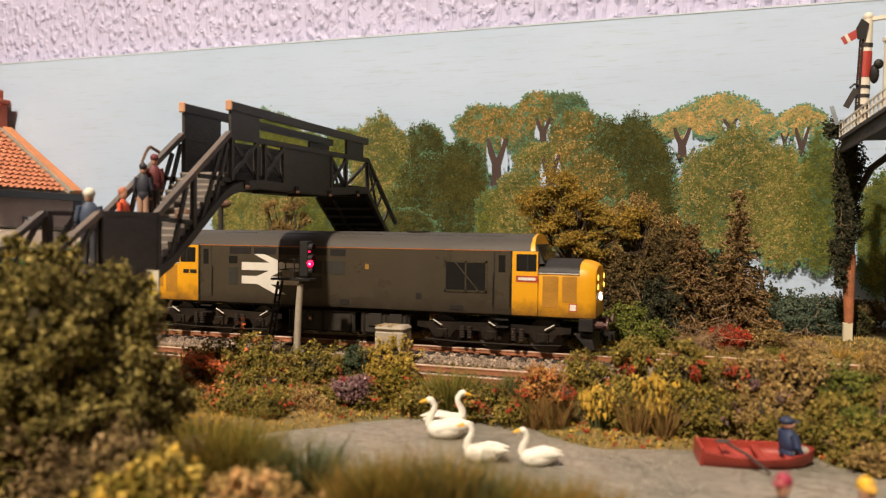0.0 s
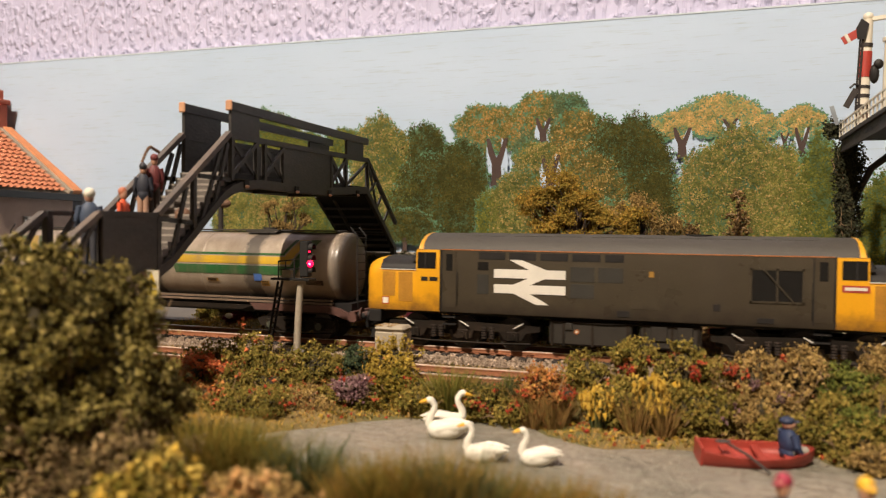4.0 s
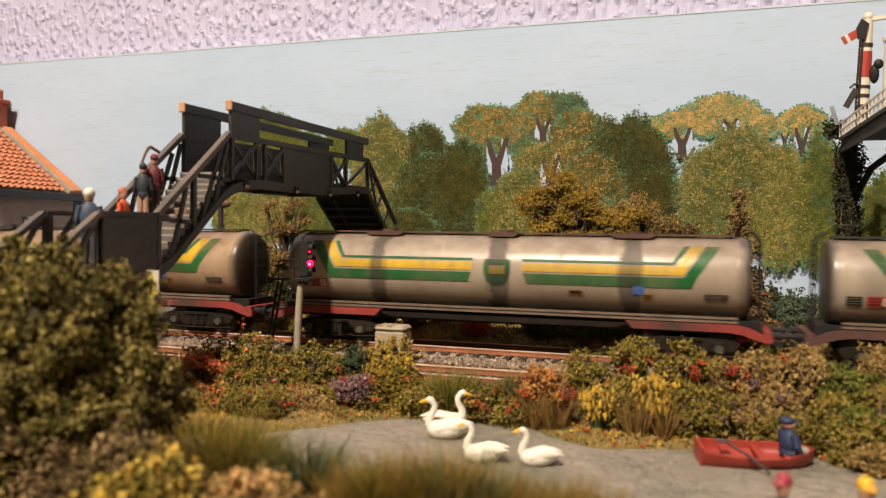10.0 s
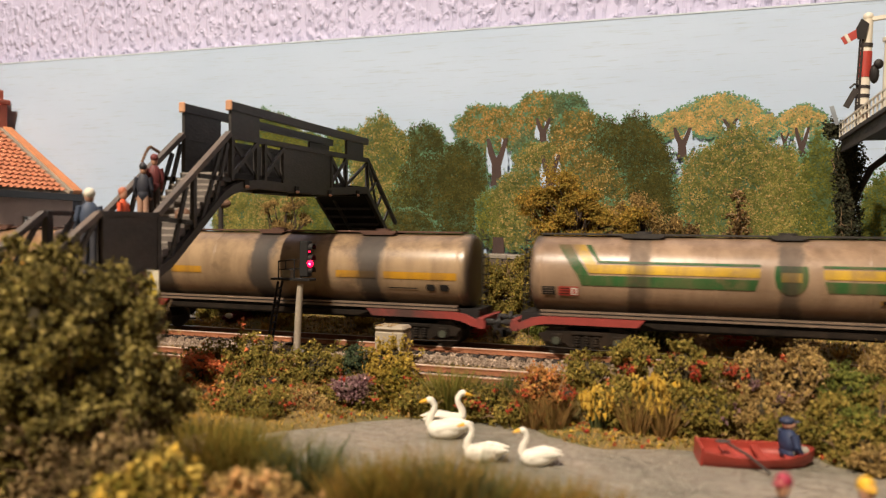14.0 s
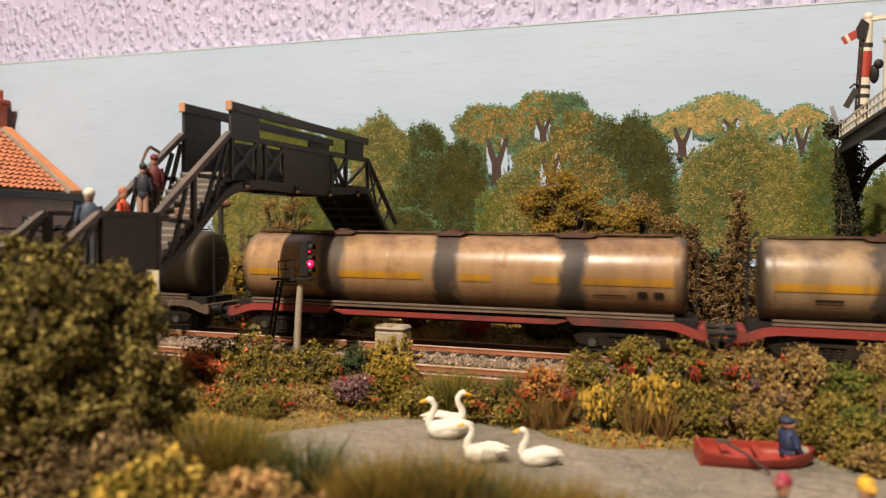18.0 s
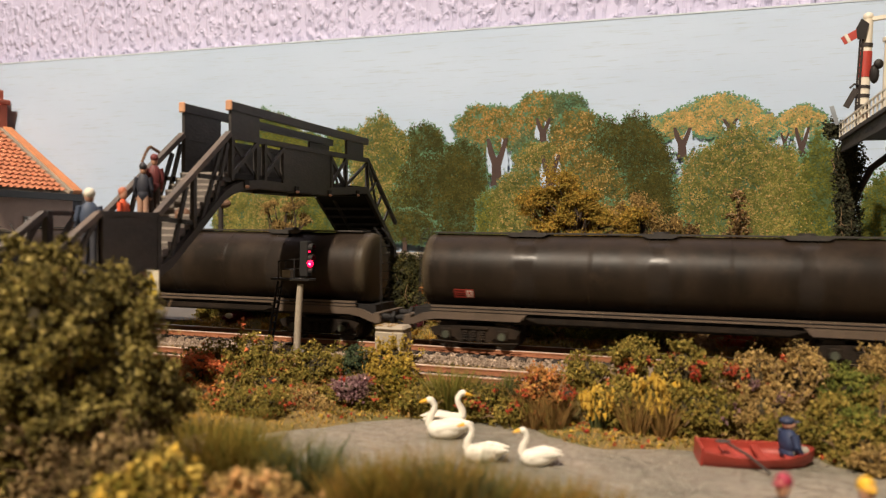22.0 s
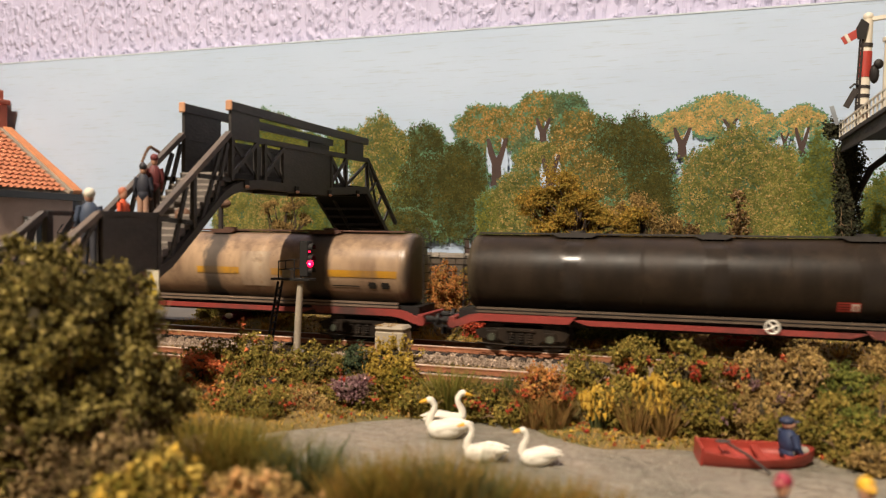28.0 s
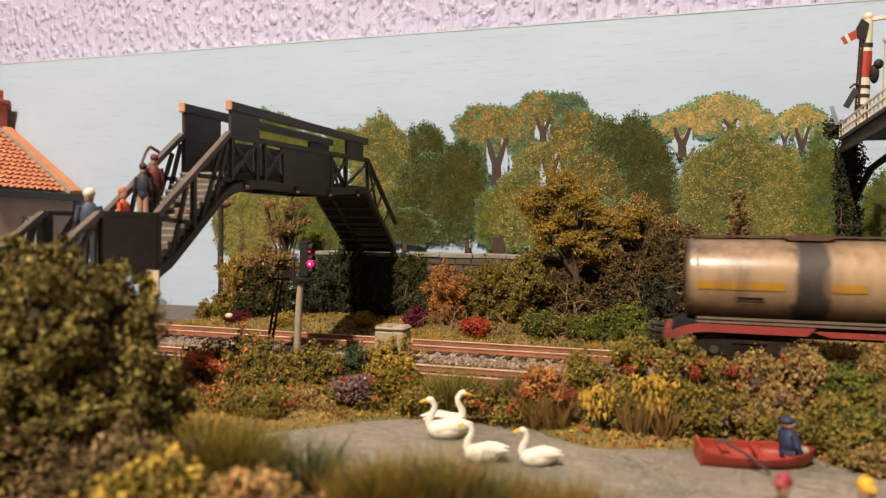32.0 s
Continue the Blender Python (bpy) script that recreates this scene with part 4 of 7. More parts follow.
def strip(bm, rows, s, lift=0.18, n=5):
    """A thin painted band on the barrel: rows of (x left, x right, z)."""
    grid = []
    for (a0, b0, z0), (a1, b1, z1) in zip(rows, rows[1:]):
        for i in range(n):
            k = i / n
            grid.append((a0 + (a1 - a0) * k, b0 + (b1 - b0) * k, z0 + (z1 - z0) * k))
    grid.append(rows[-1])
    vs = [[bm.verts.new((x, s * on_barrel(z, RB + lift), ZB + (z - ZB) * (RB + lift) / RB)) for x in (a, b)] for a, b, z in grid]
    for p, q in zip(vs, vs[1:]):
        bm.faces.new((p[0], p[1], q[1], q[0]))
    return bm


LIVERY = {
    "clean": dict(base=(0.48, 0.40, 0.315), dirt=(0.22, 0.165, 0.12), streak=0.45, band=0.72, stripes="green", sole="brown"),
    "clean2": dict(base=(0.46, 0.375, 0.29), dirt=(0.21, 0.155, 0.11), streak=0.5, band=0.72, stripes="green", sole="red"),
    "worn": dict(base=(0.46, 0.315, 0.205), dirt=(0.19, 0.115, 0.066), streak=0.75, band=0.55, stripes="green", sole="red"),
    "rusty": dict(base=(0.43, 0.30, 0.175), dirt=(0.13, 0.08, 0.048), streak=0.8, band=0.9, stripes="yellow", sole="red"),
    "ochre": dict(base=(0.48, 0.30, 0.155), dirt=(0.18, 0.090, 0.045), streak=0.8, band=0.9, stripes="yellow", sole="redlong"),
    "black": dict(base=(0.017, 0.0125, 0.009), dirt=(0.052, 0.035, 0.022), streak=0.5, band=0.5, stripes="", sole="dusty"),
    "black_red": dict(base=(0.017, 0.0125, 0.009), dirt=(0.052, 0.035, 0.022), streak=0.5, band=0.5, stripes="", sole="redlong"),
    "beige": dict(base=(0.48, 0.33, 0.205), dirt=(0.16, 0.10, 0.066), streak=0.9, band=0.95, stripes="yellow", sole="redlong"),
}


def wagon(i, style, label, plates):
    L = LIVERY[style]
    dark = style.startswith("black")
    wg = thing("tank_wagon", WAGON_X + PITCH * i, 0, 0, label, "wagon", "tank wagons of the train")
    args = dict(dirt=L["dirt"], streak=L["streak"], band=L["band"], seed=i * 0.37, widths=(7.6, 6.8, 7.2) if style in ("beige", "rusty", "ochre") else (5.2, 5.0, 5.6))
    # barrel with domed ends and a faint weld ring
    bm = bmesh.new()
    rings = []
    for x, k in ((-104.2, 0.30), (-104.0, 0.62), (-103.6, 0.88), (-102.9, 0.965), (-102.0, 0.993), (-101.0, 1.0), (-57, 1.0), (0, 1.0), (57, 1.0), (101.0, 1.0), (102.0, 0.993), (102.9, 0.965), (103.6, 0.88), (104.0, 0.62), (104.2, 0.30)):
        rings.append(ring((x, 0, ZB), (0, 1, 0), (0, 0, 1), RB * k, 40))
    loft(bm, rings)
    barrel = part("barrel", bm, tank_paint(style + "_tank_paint", L["base"], **args, rough=0.44 if dark else 0.33, wet=0.22 if dark else -0.3), wg, "grimy black barrel" if dark else "weathered barrel with soot bands", smooth=50)
    for x in (-99, -28, 28, 99):
        bm = bmesh.new()
        loft(bm, [ring((x + d, 0, ZB), (0, 1, 0), (0, 0, 1), RB + e, 40) for d, e in ((-0.7, 0.0), (-0.5, 0.14), (0.5, 0.14), (0.7, 0.0))], cap=False)
        part("weld_band", bm, barrel.data.materials[0], barrel, smooth=50)
    if L["stripes"] == "green":
        gm = tank_paint(style + "_green", (0.006, 0.125, 0.030), **args)
        ym = tank_paint(style + "_yellow", (0.70, 0.43, 0.02), **args)
        for s in (-1, 1):
            for e in (-1, 1):
                o = lambda a, b: (min(e * a, e * b), max(e * a, e * b))
                bm = bmesh.new()
                strip(bm, [(*o(13, 81.0), 30.6), (*o(11.7, 83.0), 34.9)], s)
                strip(bm, [(*o(77.9, 83.0), 34.9), (*o(86.6, 92.0), 47.5)], s)
                strip(bm, [(*o(11.2, 74.4), 40.0), (*o(11.0, 75.0), 41.0)], s)
                strip(bm, [(*o(73.4, 75.0), 41.0), (*o(78.0, 80.2), 47.5)], s)
                part("green_stripe", bm, gm, barrel, "green stripe with a rising end", smooth=60)
                bm = bmesh.new()
                strip(bm, [(*o(11.4, 77.9), 35.8), (*o(11.2, 79.8), 39.4)], s, 0.2)
                strip(bm, [(*o(74.8, 79.8), 39.4), (*o(80.6, 86.0), 47.5)], s, 0.2)
                part("yellow_stripe", bm, ym, barrel, "yellow stripe with a rising end", smooth=60)
            bm = bmesh.new()
            strip(bm, [(-1.5, 1.5, 29.4), (-3.7, 3.7, 30.4), (-5.1, 5.1, 32), (-5.9, 5.9, 34.5), (-6.1, 6.1, 37.2), (-5.7, 5.7, 40.6)], s, 0.22, 3)
            sh = part("shield", bm, gm, barrel, "green shield with a yellow middle", smooth=60)
            bm = bmesh.new()
            strip(bm, [(-3.6, 3.6, 34.4), (-3.6, 3.6, 38.0)], s, 0.36)
            part("shield_middle", bm, ym, sh, smooth=60)
    elif L["stripes"] == "yellow":
        ym = tank_paint(style + "_yellow", (0.62, 0.31, 0.012), **args)
        for s in (-1, 1):
            for a, b in (((-99, -66), (-50, -38), (-8, 16), (34, 50), (64, 99)) if style == "beige" else ((-99, -62), (-52, -10), (8, 22), (40, 52), (62, 99)) if style == "ochre" else ((-99, -60), (-52, -34), (40, 60), (64, 99))):
                bm = bmesh.new()
                strip(bm, [(a, b, 30.8), (a, b, 34.0)], s)
                part("yellow_stripe", bm, ym, barrel, "grimy yellow stripe", smooth=60)
            bm = bmesh.new()
            for cx in (86.5, 93.0):
                strip(bm, [(cx - 1.7, cx + 1.7, 25.7), (cx - 2.3, cx + 2.3, 27.2), (cx - 1.7, cx + 1.7, 28.7)], s, 0.2)
            part("round_marks", bm, M["black"], barrel, "two dark round marks", smooth=60)
            for a, c, z0, z1 in ((66, 80, 26.4, 26.9), (-84, -74, 27.2, 28.0), (-84, -74, 25.8, 26.3)):
                bm = bmesh.new()
                strip(bm, [(a, c, z0), (a, c, z1)], s)
                part("data_bar", bm, M["black"], barrel, smooth=60)
        if style == "beige":
            bm = bmesh.new()
            strip(bm, [(17, 33, 25.2), (17, 33, 41.8)], -1, 0.16)
            part("cleaned_patch", bm, tank_paint("patch_paint", (0.52, 0.40, 0.28), **args), barrel, "paler patch", smooth=60)
    # notices
    for s in (-1, 1):
        for (x0, x1, z0, z1, mt) in plates:
            bm = bmesh.new()
            strip(bm, [(x0, x1, z0), (x0, x1, z1)], s, 0.26, 3)
            pl = part("notice_plate", bm, M[mt], barrel, smooth=60)
            if mt in ("black", "redpaint", "boxyellow"):
                # lines of writing too small to read
                for q in range(3):
                    z = z0 + (z1 - z0) * (0.2 + 0.28 * q)
                    bm = bmesh.new()
                    strip(bm, [(x0 + 0.5, x1 - (3.6 if mt == "redpaint" else 0.5), z), (x0 + 0.5, x1 - (3.6 if mt == "redpaint" else 0.9), z + 0.3)], s, 0.34, 1)
                    part("text_bar", bm, M["black"] if mt != "black" else M["cream"], pl, smooth=60)
            if mt == "redpaint":
                bm = bmesh.new()
                strip(bm, [(x1 - 3.0, x1 - 0.5, z0 + 0.5), (x1 - 3.0, x1 - 0.5, z1 - 0.5)], s, 0.4, 3)
                part("notice_square", bm, M["white"], pl, smooth=60)
                bm = bmesh.new()
                strip(bm, [(x1 - 2.2, x1 - 1.3, z0 + 1.0), (x1 - 2.2, x1 - 1.3, z1 - 1.0)], s, 0.5, 3)
                part("notice_mark", bm, M["redpaint"], pl, smooth=60)
    # walkway on top, with hatches
    wm = M["walkway_dark"] if dark or style in ("clean", "worn") else M["walkway"]
    wk = part("walkway", box(bmesh.new(), -101, 98, -4.6, 4.6, 51.7, 52.5, 0.1), wm, wg, "thin rusty walkway along the top")
    for cx in (-57, 0, 57):
        bm = bmesh.new()
        w = 9 if cx else 7
        prism(bm, [(cx - w, 52.6), (cx + w, 52.6), (cx + w, 51.6), (cx + w - 2.0, 50.6), (cx - w + 2.0, 50.6), (cx - w, 51.6)], "y", -7.6, 7.6)
        h = part("hatch_platform", bm, wm, wk)
        bm = bmesh.new()
        tube(bm, (cx, 0, 52.5), (cx, 0, 53.6), 3.6, n=14)
        part("hatch_lid", bm, wm, h)
    # cradle edge and sole bars
    sole = {"red": M["solered"], "redlong": M["solered"], "brown": M["solebrown"], "dusty": M["soledust"]}[L["sole"]]
    for s in (-1, 1):
        y = sorted((s * 12.6, s * 15.0))
        bm = bmesh.new()
        box(bm, -99, 99, y[0], y[1], 18.6, 19.4)
        box(bm, -99, 99, sorted((s * 12.6, s * 14.6))[0], sorted((s * 12.6, s * 14.6))[1], 17.0, 18.0)
        part("cradle_edge", bm, M["cream"] if not dark else M["soledust"], wg, "grimy pale lower edge of the tank")
        for e in (-1, 1):
            bm = bmesh.new()
            prism(bm, [(e * 55, 16.6), (e * 98, 16.6), (e * 103, 15.6), (e * 108, 13.4), (e * 112, 13.0), (e * 112, 10.4), (e * 107, 10.4), (e * 101, 12.6), (e * 96, 13.4), (e * 58, 13.4)], "y", *sorted((s * 13.0, s * 15.4)))
            part("sole_bar", bm, sole, wg, "red sole bar with a dropped end" if "red" in L["sole"] else "")
        bm = bmesh.new()
        prism(bm, [(-57, 15.4), (57, 15.4), (50, 13.2), (-50, 13.2)], "y", *sorted((s * 12.2, s * 14.4)))
        part("side_bar", bm, M["solered"] if L["sole"] == "redlong" else M["frame"], wg)
    part("underframe", box(bmesh.new(), -108, 108, -11.5, 11.5, 12.0, 17.8), M["black"], wg)
    for e in (-1, 1):
        part("head_stock", box(bmesh.new(), min(e * 108.5, e * 111.5), max(e * 108.5, e * 111.5), -15.5, 15.5, 9.6, 14.6, 0.2), sole, wg)
        buffers(wg, e * 111, e, 12.6)
        lad = bmesh.new()
        for y in (-5, 5):
            pipe(lad, [(e * 108, y, 14), (e * 107.5, y, 50), (e * 104, y, 54)], 0.35, 5)
        lad = part("ladder", lad, M["black"], wg, "black end ladder")
        for k in range(9):
            part("rung", tube(bmesh.new(), (e * 107.7, -5, 17 + k * 4), (e * 107.7, 5, 17 + k * 4), 0.28, n=5), M["black"], lad)
        bx = e * 79
        bg = part("bogie", box(bmesh.new(), bx - 18, bx + 18, -9, 9, 6.4, 10.8, 0.4), M["frame"], wg, "dusty black four wheel bogie")
        for s in (-1, 1):
            bm = bmesh.new()
            prism(bm, [(bx - 21, 9.0), (bx - 17, 10.2), (bx - 8, 10.6), (bx + 8, 10.6), (bx + 17, 10.2), (bx + 21, 9.0), (bx + 19, 5.6), (bx + 9.5, 5.4), (bx + 7, 3.6), (bx - 7, 3.6), (bx - 9.5, 5.4), (bx - 19, 5.6)], "y", *sorted((s * 11.6, s * 13.2)))
            part("bogie_frame", bm, M["frame"], bg)
            for dx in (-13, 13):
                bm = bmesh.new()
                box(bm, bx + dx - 2.4, bx + dx + 2.4, *sorted((s * 13.0, s * 14.2)), 4.6, 9.2, 0.3)
                ab = part("axle_box", bm, M["frame"], bg)
                bm = bmesh.new()
                tube(bm, (bx + dx, s * 14.1, 6.4), (bx + dx, s * 15.0, 6.4), 1.7, n=12)
                part("axle_cap", bm, M["axle_cap"], ab)
            for dx in (-4, 0, 4):
                bm = bmesh.new()
                pipe(bm, [(bx + dx, s * 13.4, 4.2 + 0.55 * q) for q in range(9)], [1.3 if q % 2 else 1.0 for q in range(9)], 8)
                part("spring", bm, M["frame"], bg)
            bm = bmesh.new()
            box(bm, bx - 6.5, bx + 6.5, *sorted((s * 12.4, s * 14.0)), 9.0, 10.4, 0.2)
            part("bolster", bm, M["frame"], bg)
            bm = bmesh.new()
            pipe(bm, [(bx - 20, s * 13.6, 3.6), (bx - 6, s * 13.8, 3.0), (bx + 6, s * 13.8, 3.0), (bx + 20, s * 13.6, 3.6)], 0.4, 5)
            part("brake_rod", bm, M["frame"], bg)
        for dx in (-13, 13):
            wheelset(bg, bx + dx, 6.2, M["wheel"])
    if style == "black_red":
        for s in (-1, 1):
            bm = bmesh.new()
            for k in range(16):
                a, b = 2 * math.pi * k / 16, 2 * math.pi * (k + 1) / 16
                tube(bm, (22 + 2.6 * math.cos(a), s * 15.9, 16.5 + 2.6 * math.sin(a)), (22 + 2.6 * math.cos(b), s * 15.9, 16.5 + 2.6 * math.sin(b)), 0.45, n=5)
            for a in (0.5, 2.07):
                tube(bm, (22 - 2.6 * math.cos(a), s * 15.9, 16.5 - 2.6 * math.sin(a)), (22 + 2.6 * math.cos(a), s * 15.9, 16.5 + 2.6 * math.sin(a)), 0.4, n=5)
            tube(bm, (22, s * 14.5, 16.5), (22, s * 16.2, 16.5), 0.8, n=8)
            part("brake_wheel", bm, M["white"], wg, "white brake hand wheel")
    return wg


STD = [(-98, -92.5, 26.2, 29.8, "black"), (-91, -82.5, 26.0, 30.0, "redpaint"), (31, 37.5, 26.8, 28.4, "boxyellow"), (58, 62.4, 27.6, 31.0, "blue"), (61.5, 66, 25.2, 27.8, "boxyellow"), (86, 95, 26.4, 28.6, "black")]
WAGONS = [
    wagon(0, "clean", "pale grey tank wagon with green and yellow stripes", STD),
    wagon(1, "clean2", "grey tank wagon with green yellow stripes and red sole bars", STD),
    wagon(2, "worn", "grubby beige tank wagon with green and yellow stripes", STD),
    wagon(3, "rusty", "rust streaked beige tank wagon with a broken yellow stripe", []),
    wagon(4, "ochre", "ochre streaked tank wagon with sooty bands", []),
    wagon(5, "black", "grimy black tank wagon with a red notice", [(-88, -79, 23.2, 27.2, "redpaint")]),
    wagon(6, "black", "grimy black tank wagon with a red notice and dull spots", [(-99, -91, 23.6, 27.4, "redpaint")]),
    wagon(7, "black_red", "grimy black tank wagon with red sole bars", [(45, 53, 23.6, 27.4, "redpaint")]),
    wagon(8, "beige", "beige tank wagon with sooty bands and a yellow stripe", []),
]


# ---- painted and flocked trees on the backdrop ----
M["underpaint"] = mat("turquoise_green_underpaint", (0.10, 0.235, 0.135), 0.8, var=0.35, scale=180, dirt=(0.06, 0.105, 0.035), dirt_amount=0.95)
M["undergreen"] = mat("dark_green_underpaint", (0.060, 0.100, 0.036), 0.8, var=0.4, scale=160, dirt=(0.085, 0.19, 0.11), dirt_amount=0.7)
M["trunkpaint"] = mat("brown_trunk_paint", (0.062, 0.036, 0.03), 0.85, var=0.25)
M["flock_g"] = leafy("mid_green_backdrop_flock", [(0.075, 0.095, 0.018), (0.165, 0.175, 0.032), (0.270, 0.240, 0.046)], 60, drift=200, deep=0.7)
M["flock_y"] = leafy("yellow_green_backdrop_flock", [(0.130, 0.140, 0.032), (0.270, 0.250, 0.060), (0.400, 0.320, 0.090), (0.160, 0.200, 0.050)], 60, drift=200, deep=0.7)
M["flock_o"] = leafy("olive_backdrop_flock", [(0.105, 0.125, 0.030), (0.215, 0.205, 0.052), (0.520, 0.350, 0.130), (0.150, 0.180, 0.045), (0.240, 0.230, 0.060)], 60, drift=200, deep=0.7)
M["flock_d"] = leafy("dark_backdrop_flock", [(0.048, 0.050, 0.012), (0.090, 0.086, 0.018), (0.140, 0.112, 0.026)], 60, drift=200, deep=0.7)
M["flock_b"] = leafy("bluish_green_backdrop_flock", [(0.060, 0.095, 0.045), (0.120, 0.160, 0.075), (0.180, 0.200, 0.090)], 60, drift=200, deep=0.7)
M["flock_a"] = leafy("autumn_backdrop_flock", [(0.090, 0.115, 0.030), (0.180, 0.185, 0.050), (0.700, 0.320, 0.110), (0.300, 0.210, 0.060), (0.150, 0.170, 0.045)], 60, drift=200, deep=0.7)
M["flock_c"] = leafy("ochre_backdrop_flock", [(0.090, 0.090, 0.022), (0.170, 0.145, 0.036), (0.460, 0.250, 0.075), (0.140, 0.135, 0.032), (0.220, 0.170, 0.045)], 60, drift=200, deep=0.7)
M["flock_t"] = leafy("tan_backdrop_flock", [(0.200, 0.280, 0.100), (0.560, 0.350, 0.130), (0.800, 0.450, 0.170), (0.480, 0.360, 0.130)], 60, drift=200, deep=0.7)
M["fleck"] = leafy("tan_leaf_fleck", [(0.36, 0.27, 0.11), (0.58, 0.40, 0.17), (0.46, 0.25, 0.09), (0.26, 0.27, 0.09)], 60)
LAYER = [0]


def painted_tree(x, z, rx, rz, kind, seed):
    """A tree crown on the board: a thin painted patch, a dabbed rim and a raised coat of flock."""
    LAYER[0] += 1
    y = 119.7 - LAYER[0] * 0.09
    rng = np.random.default_rng(100 + seed)
    tr = thing("backdrop_tree", x, 119.9, z - rz, {"g": "mid green flocked tree painted on the backdrop", "o": "olive tan flocked tree painted on the backdrop", "d": "dark green flocked tree painted on the backdrop", "a": "orange and green flocked tree painted on the backdrop", "t": "tan orange flocked tree painted on the backdrop", "b": "bluish green flocked tree painted on the backdrop", "c": "ochre brown flocked tree painted on the backdrop", "y": "yellow green flocked tree painted on the backdrop"}[kind], "painted tree", "trees on the backdrop")
    n = 72

    def edge(a, k=1.0, amp=0.15):
        d = (math.cos(a), math.sin(a))
        e = 1 + amp * noise.noise((d[0] * 2.1 + seed, d[1] * 2.1, 0.5)) + 0.10 * noise.noise((d[0] * 6 + seed, d[1] * 6, 2.5)) + 0.05 * noise.noise((d[0] * 22, d[1] * 22 + seed, 7.5))
        p = 1.0 if d[1] > 0 else 0.9
        c, s = math.copysign(abs(d[0]) ** p, d[0]), math.copysign(abs(d[1]) ** p, d[1])
        return c * rx * e * k, s * rz * e * k

    airy = kind in "atc"
    bm = bmesh.new()
    ringp = [edge(2 * math.pi * i / n, 0.92) for i in range(n)]
    loft(bm, [[(px, -0.02 - (119.9 - y), rz + pz) for px, pz in ringp], [(px * 0.985, -0.06 - (119.9 - y), rz + pz * 0.985) for px, pz in ringp]])
    part("painted_patch", bm, M["underpaint" if kind in "atb" else "undergreen"], tr, "green underpaint")
    # dabs of paint that break up the rim
    k = int((rx + rz) * 16)
    a, r = rng.uniform(0, 2 * math.pi, k), rng.normal(0.96, 0.055, k)
    pos = np.array([(ex, y - 119.9 - 0.05, rz + ez) for ex, ez in (edge(a[i], r[i]) for i in range(k))])
    v, f = crumbs(pos, 0.75, rng, (1, 0.1, 1))
    raw("paint_dabbing", v, f, M["underpaint"], tr)
    area = math.pi * rx * rz
    k = int(area * 4.4)
    a, r = rng.uniform(0, 2 * math.pi, k), np.sqrt(rng.uniform(0, 1, k)) * rng.normal(1.0, 0.045, k)
    pos = np.zeros((k, 3))
    keep = np.ones(k, bool)
    lim = {"a": 0.93, "t": 0.92}.get(kind, 0.985)
    for i in range(k):
        ex, ez = edge(a[i], r[i] * lim)
        thin = noise.noise((ex / 5.0 + seed, ez / 5.0, 3.3)) + 0.5 * noise.noise((ex / 1.8, ez / 1.8 + seed, 8.3))
        low = -ez / rz
        cut = (-0.16 if airy else -0.45) + 0.35 * max(0, low) * (1.0 if airy else 0.5)
        if thin < cut:
            keep[i] = rng.uniform() < 0.3
        pos[i] = (ex, y - 119.9 - 0.10 - rng.uniform(0, 0.5) * max(0, 1 - r[i] ** 4), rz + ez)
    v, f = crumbs(pos[keep], 0.56 if kind in 'dgb' else 0.64, rng, (1, 0.3, 1) if airy else (1, 0.45, 1))
    raw("flock", v, f, M["flock_" + kind], tr)
    if kind in "oacyt":
        few = pos[keep][:: 14 if kind in "at" else 20] + np.array((0, -0.2, 0))
        v, f = crumbs(few, 0.66, rng, (1, 0.4, 1))
        raw("leaf_fleck", v, f, M["fleck"], tr, "pale leaf flecks")
    return tr


def painted_trunk(x, z, rx, rz, gap=0):
    LAYER[0] += 1
    y = -LAYER[0] * 0.09 - 0.3
    tr = thing("painted_tree_stem", x, 119.9, z - rz, "brown forked tree trunk painted on the backdrop", "painted trunk", "trunks on the backdrop")
    if gap:
        # scraps of sky paint left open on both sides of the stem
        for k, (cx, wx, hz) in enumerate(((-0.62, 0.42, 0.62), (0.66, 0.46, 0.78))):
            bm = bmesh.new()
            rim = []
            for i in range(26):
                q = 2 * math.pi * i / 26
                e = 1 + 0.5 * noise.noise((math.cos(q) * 1.5 + x, math.sin(q) * 1.5 + k * 3, 1.5)) + 0.35 * noise.noise((math.cos(q) * 4 + x, math.sin(q) * 4, 4.5 + k))
                rim.append((rx * (cx + wx * e * math.cos(q)), rz * (0.95 + 0.15 * k + hz * e * math.sin(q))))
            prism(bm, rim, "y", y - 0.05 - 0.03 * k, y - 0.02 - 0.03 * k)
            part("sky_gap", bm, M["backdrop"], tr, "pale sky showing beside the stem")
        y -= 0.12
    bm = bmesh.new()
    w = rx * 0.52
    strokes = ((((0, 0), (0.2, 0.5 * rz), (-0.2, rz)), (w, w * 0.85, w * 0.8)), (((-0.1, rz * 0.85), (-rx * 0.5, rz * 1.4), (-rx * 0.8, rz * 2)), (w * 0.7, w * 0.55, w * 0.3)), (((0.1, rz * 0.8), (rx * 0.45, rz * 1.35), (rx * 0.85, rz * 2)), (w * 0.75, w * 0.5, w * 0.35)))
    for pts, ws in strokes if gap else strokes[:1]:
        left = [(p[0] - q, p[1]) for p, q in zip(pts, ws)]
        right = [(p[0] + q, p[1]) for p, q in zip(pts, ws)]
        prism(bm, left + right[::-1], "y", y, y + 0.08)
        y -= 0.015
    part("trunk", bm, M["trunkpaint"], tr)


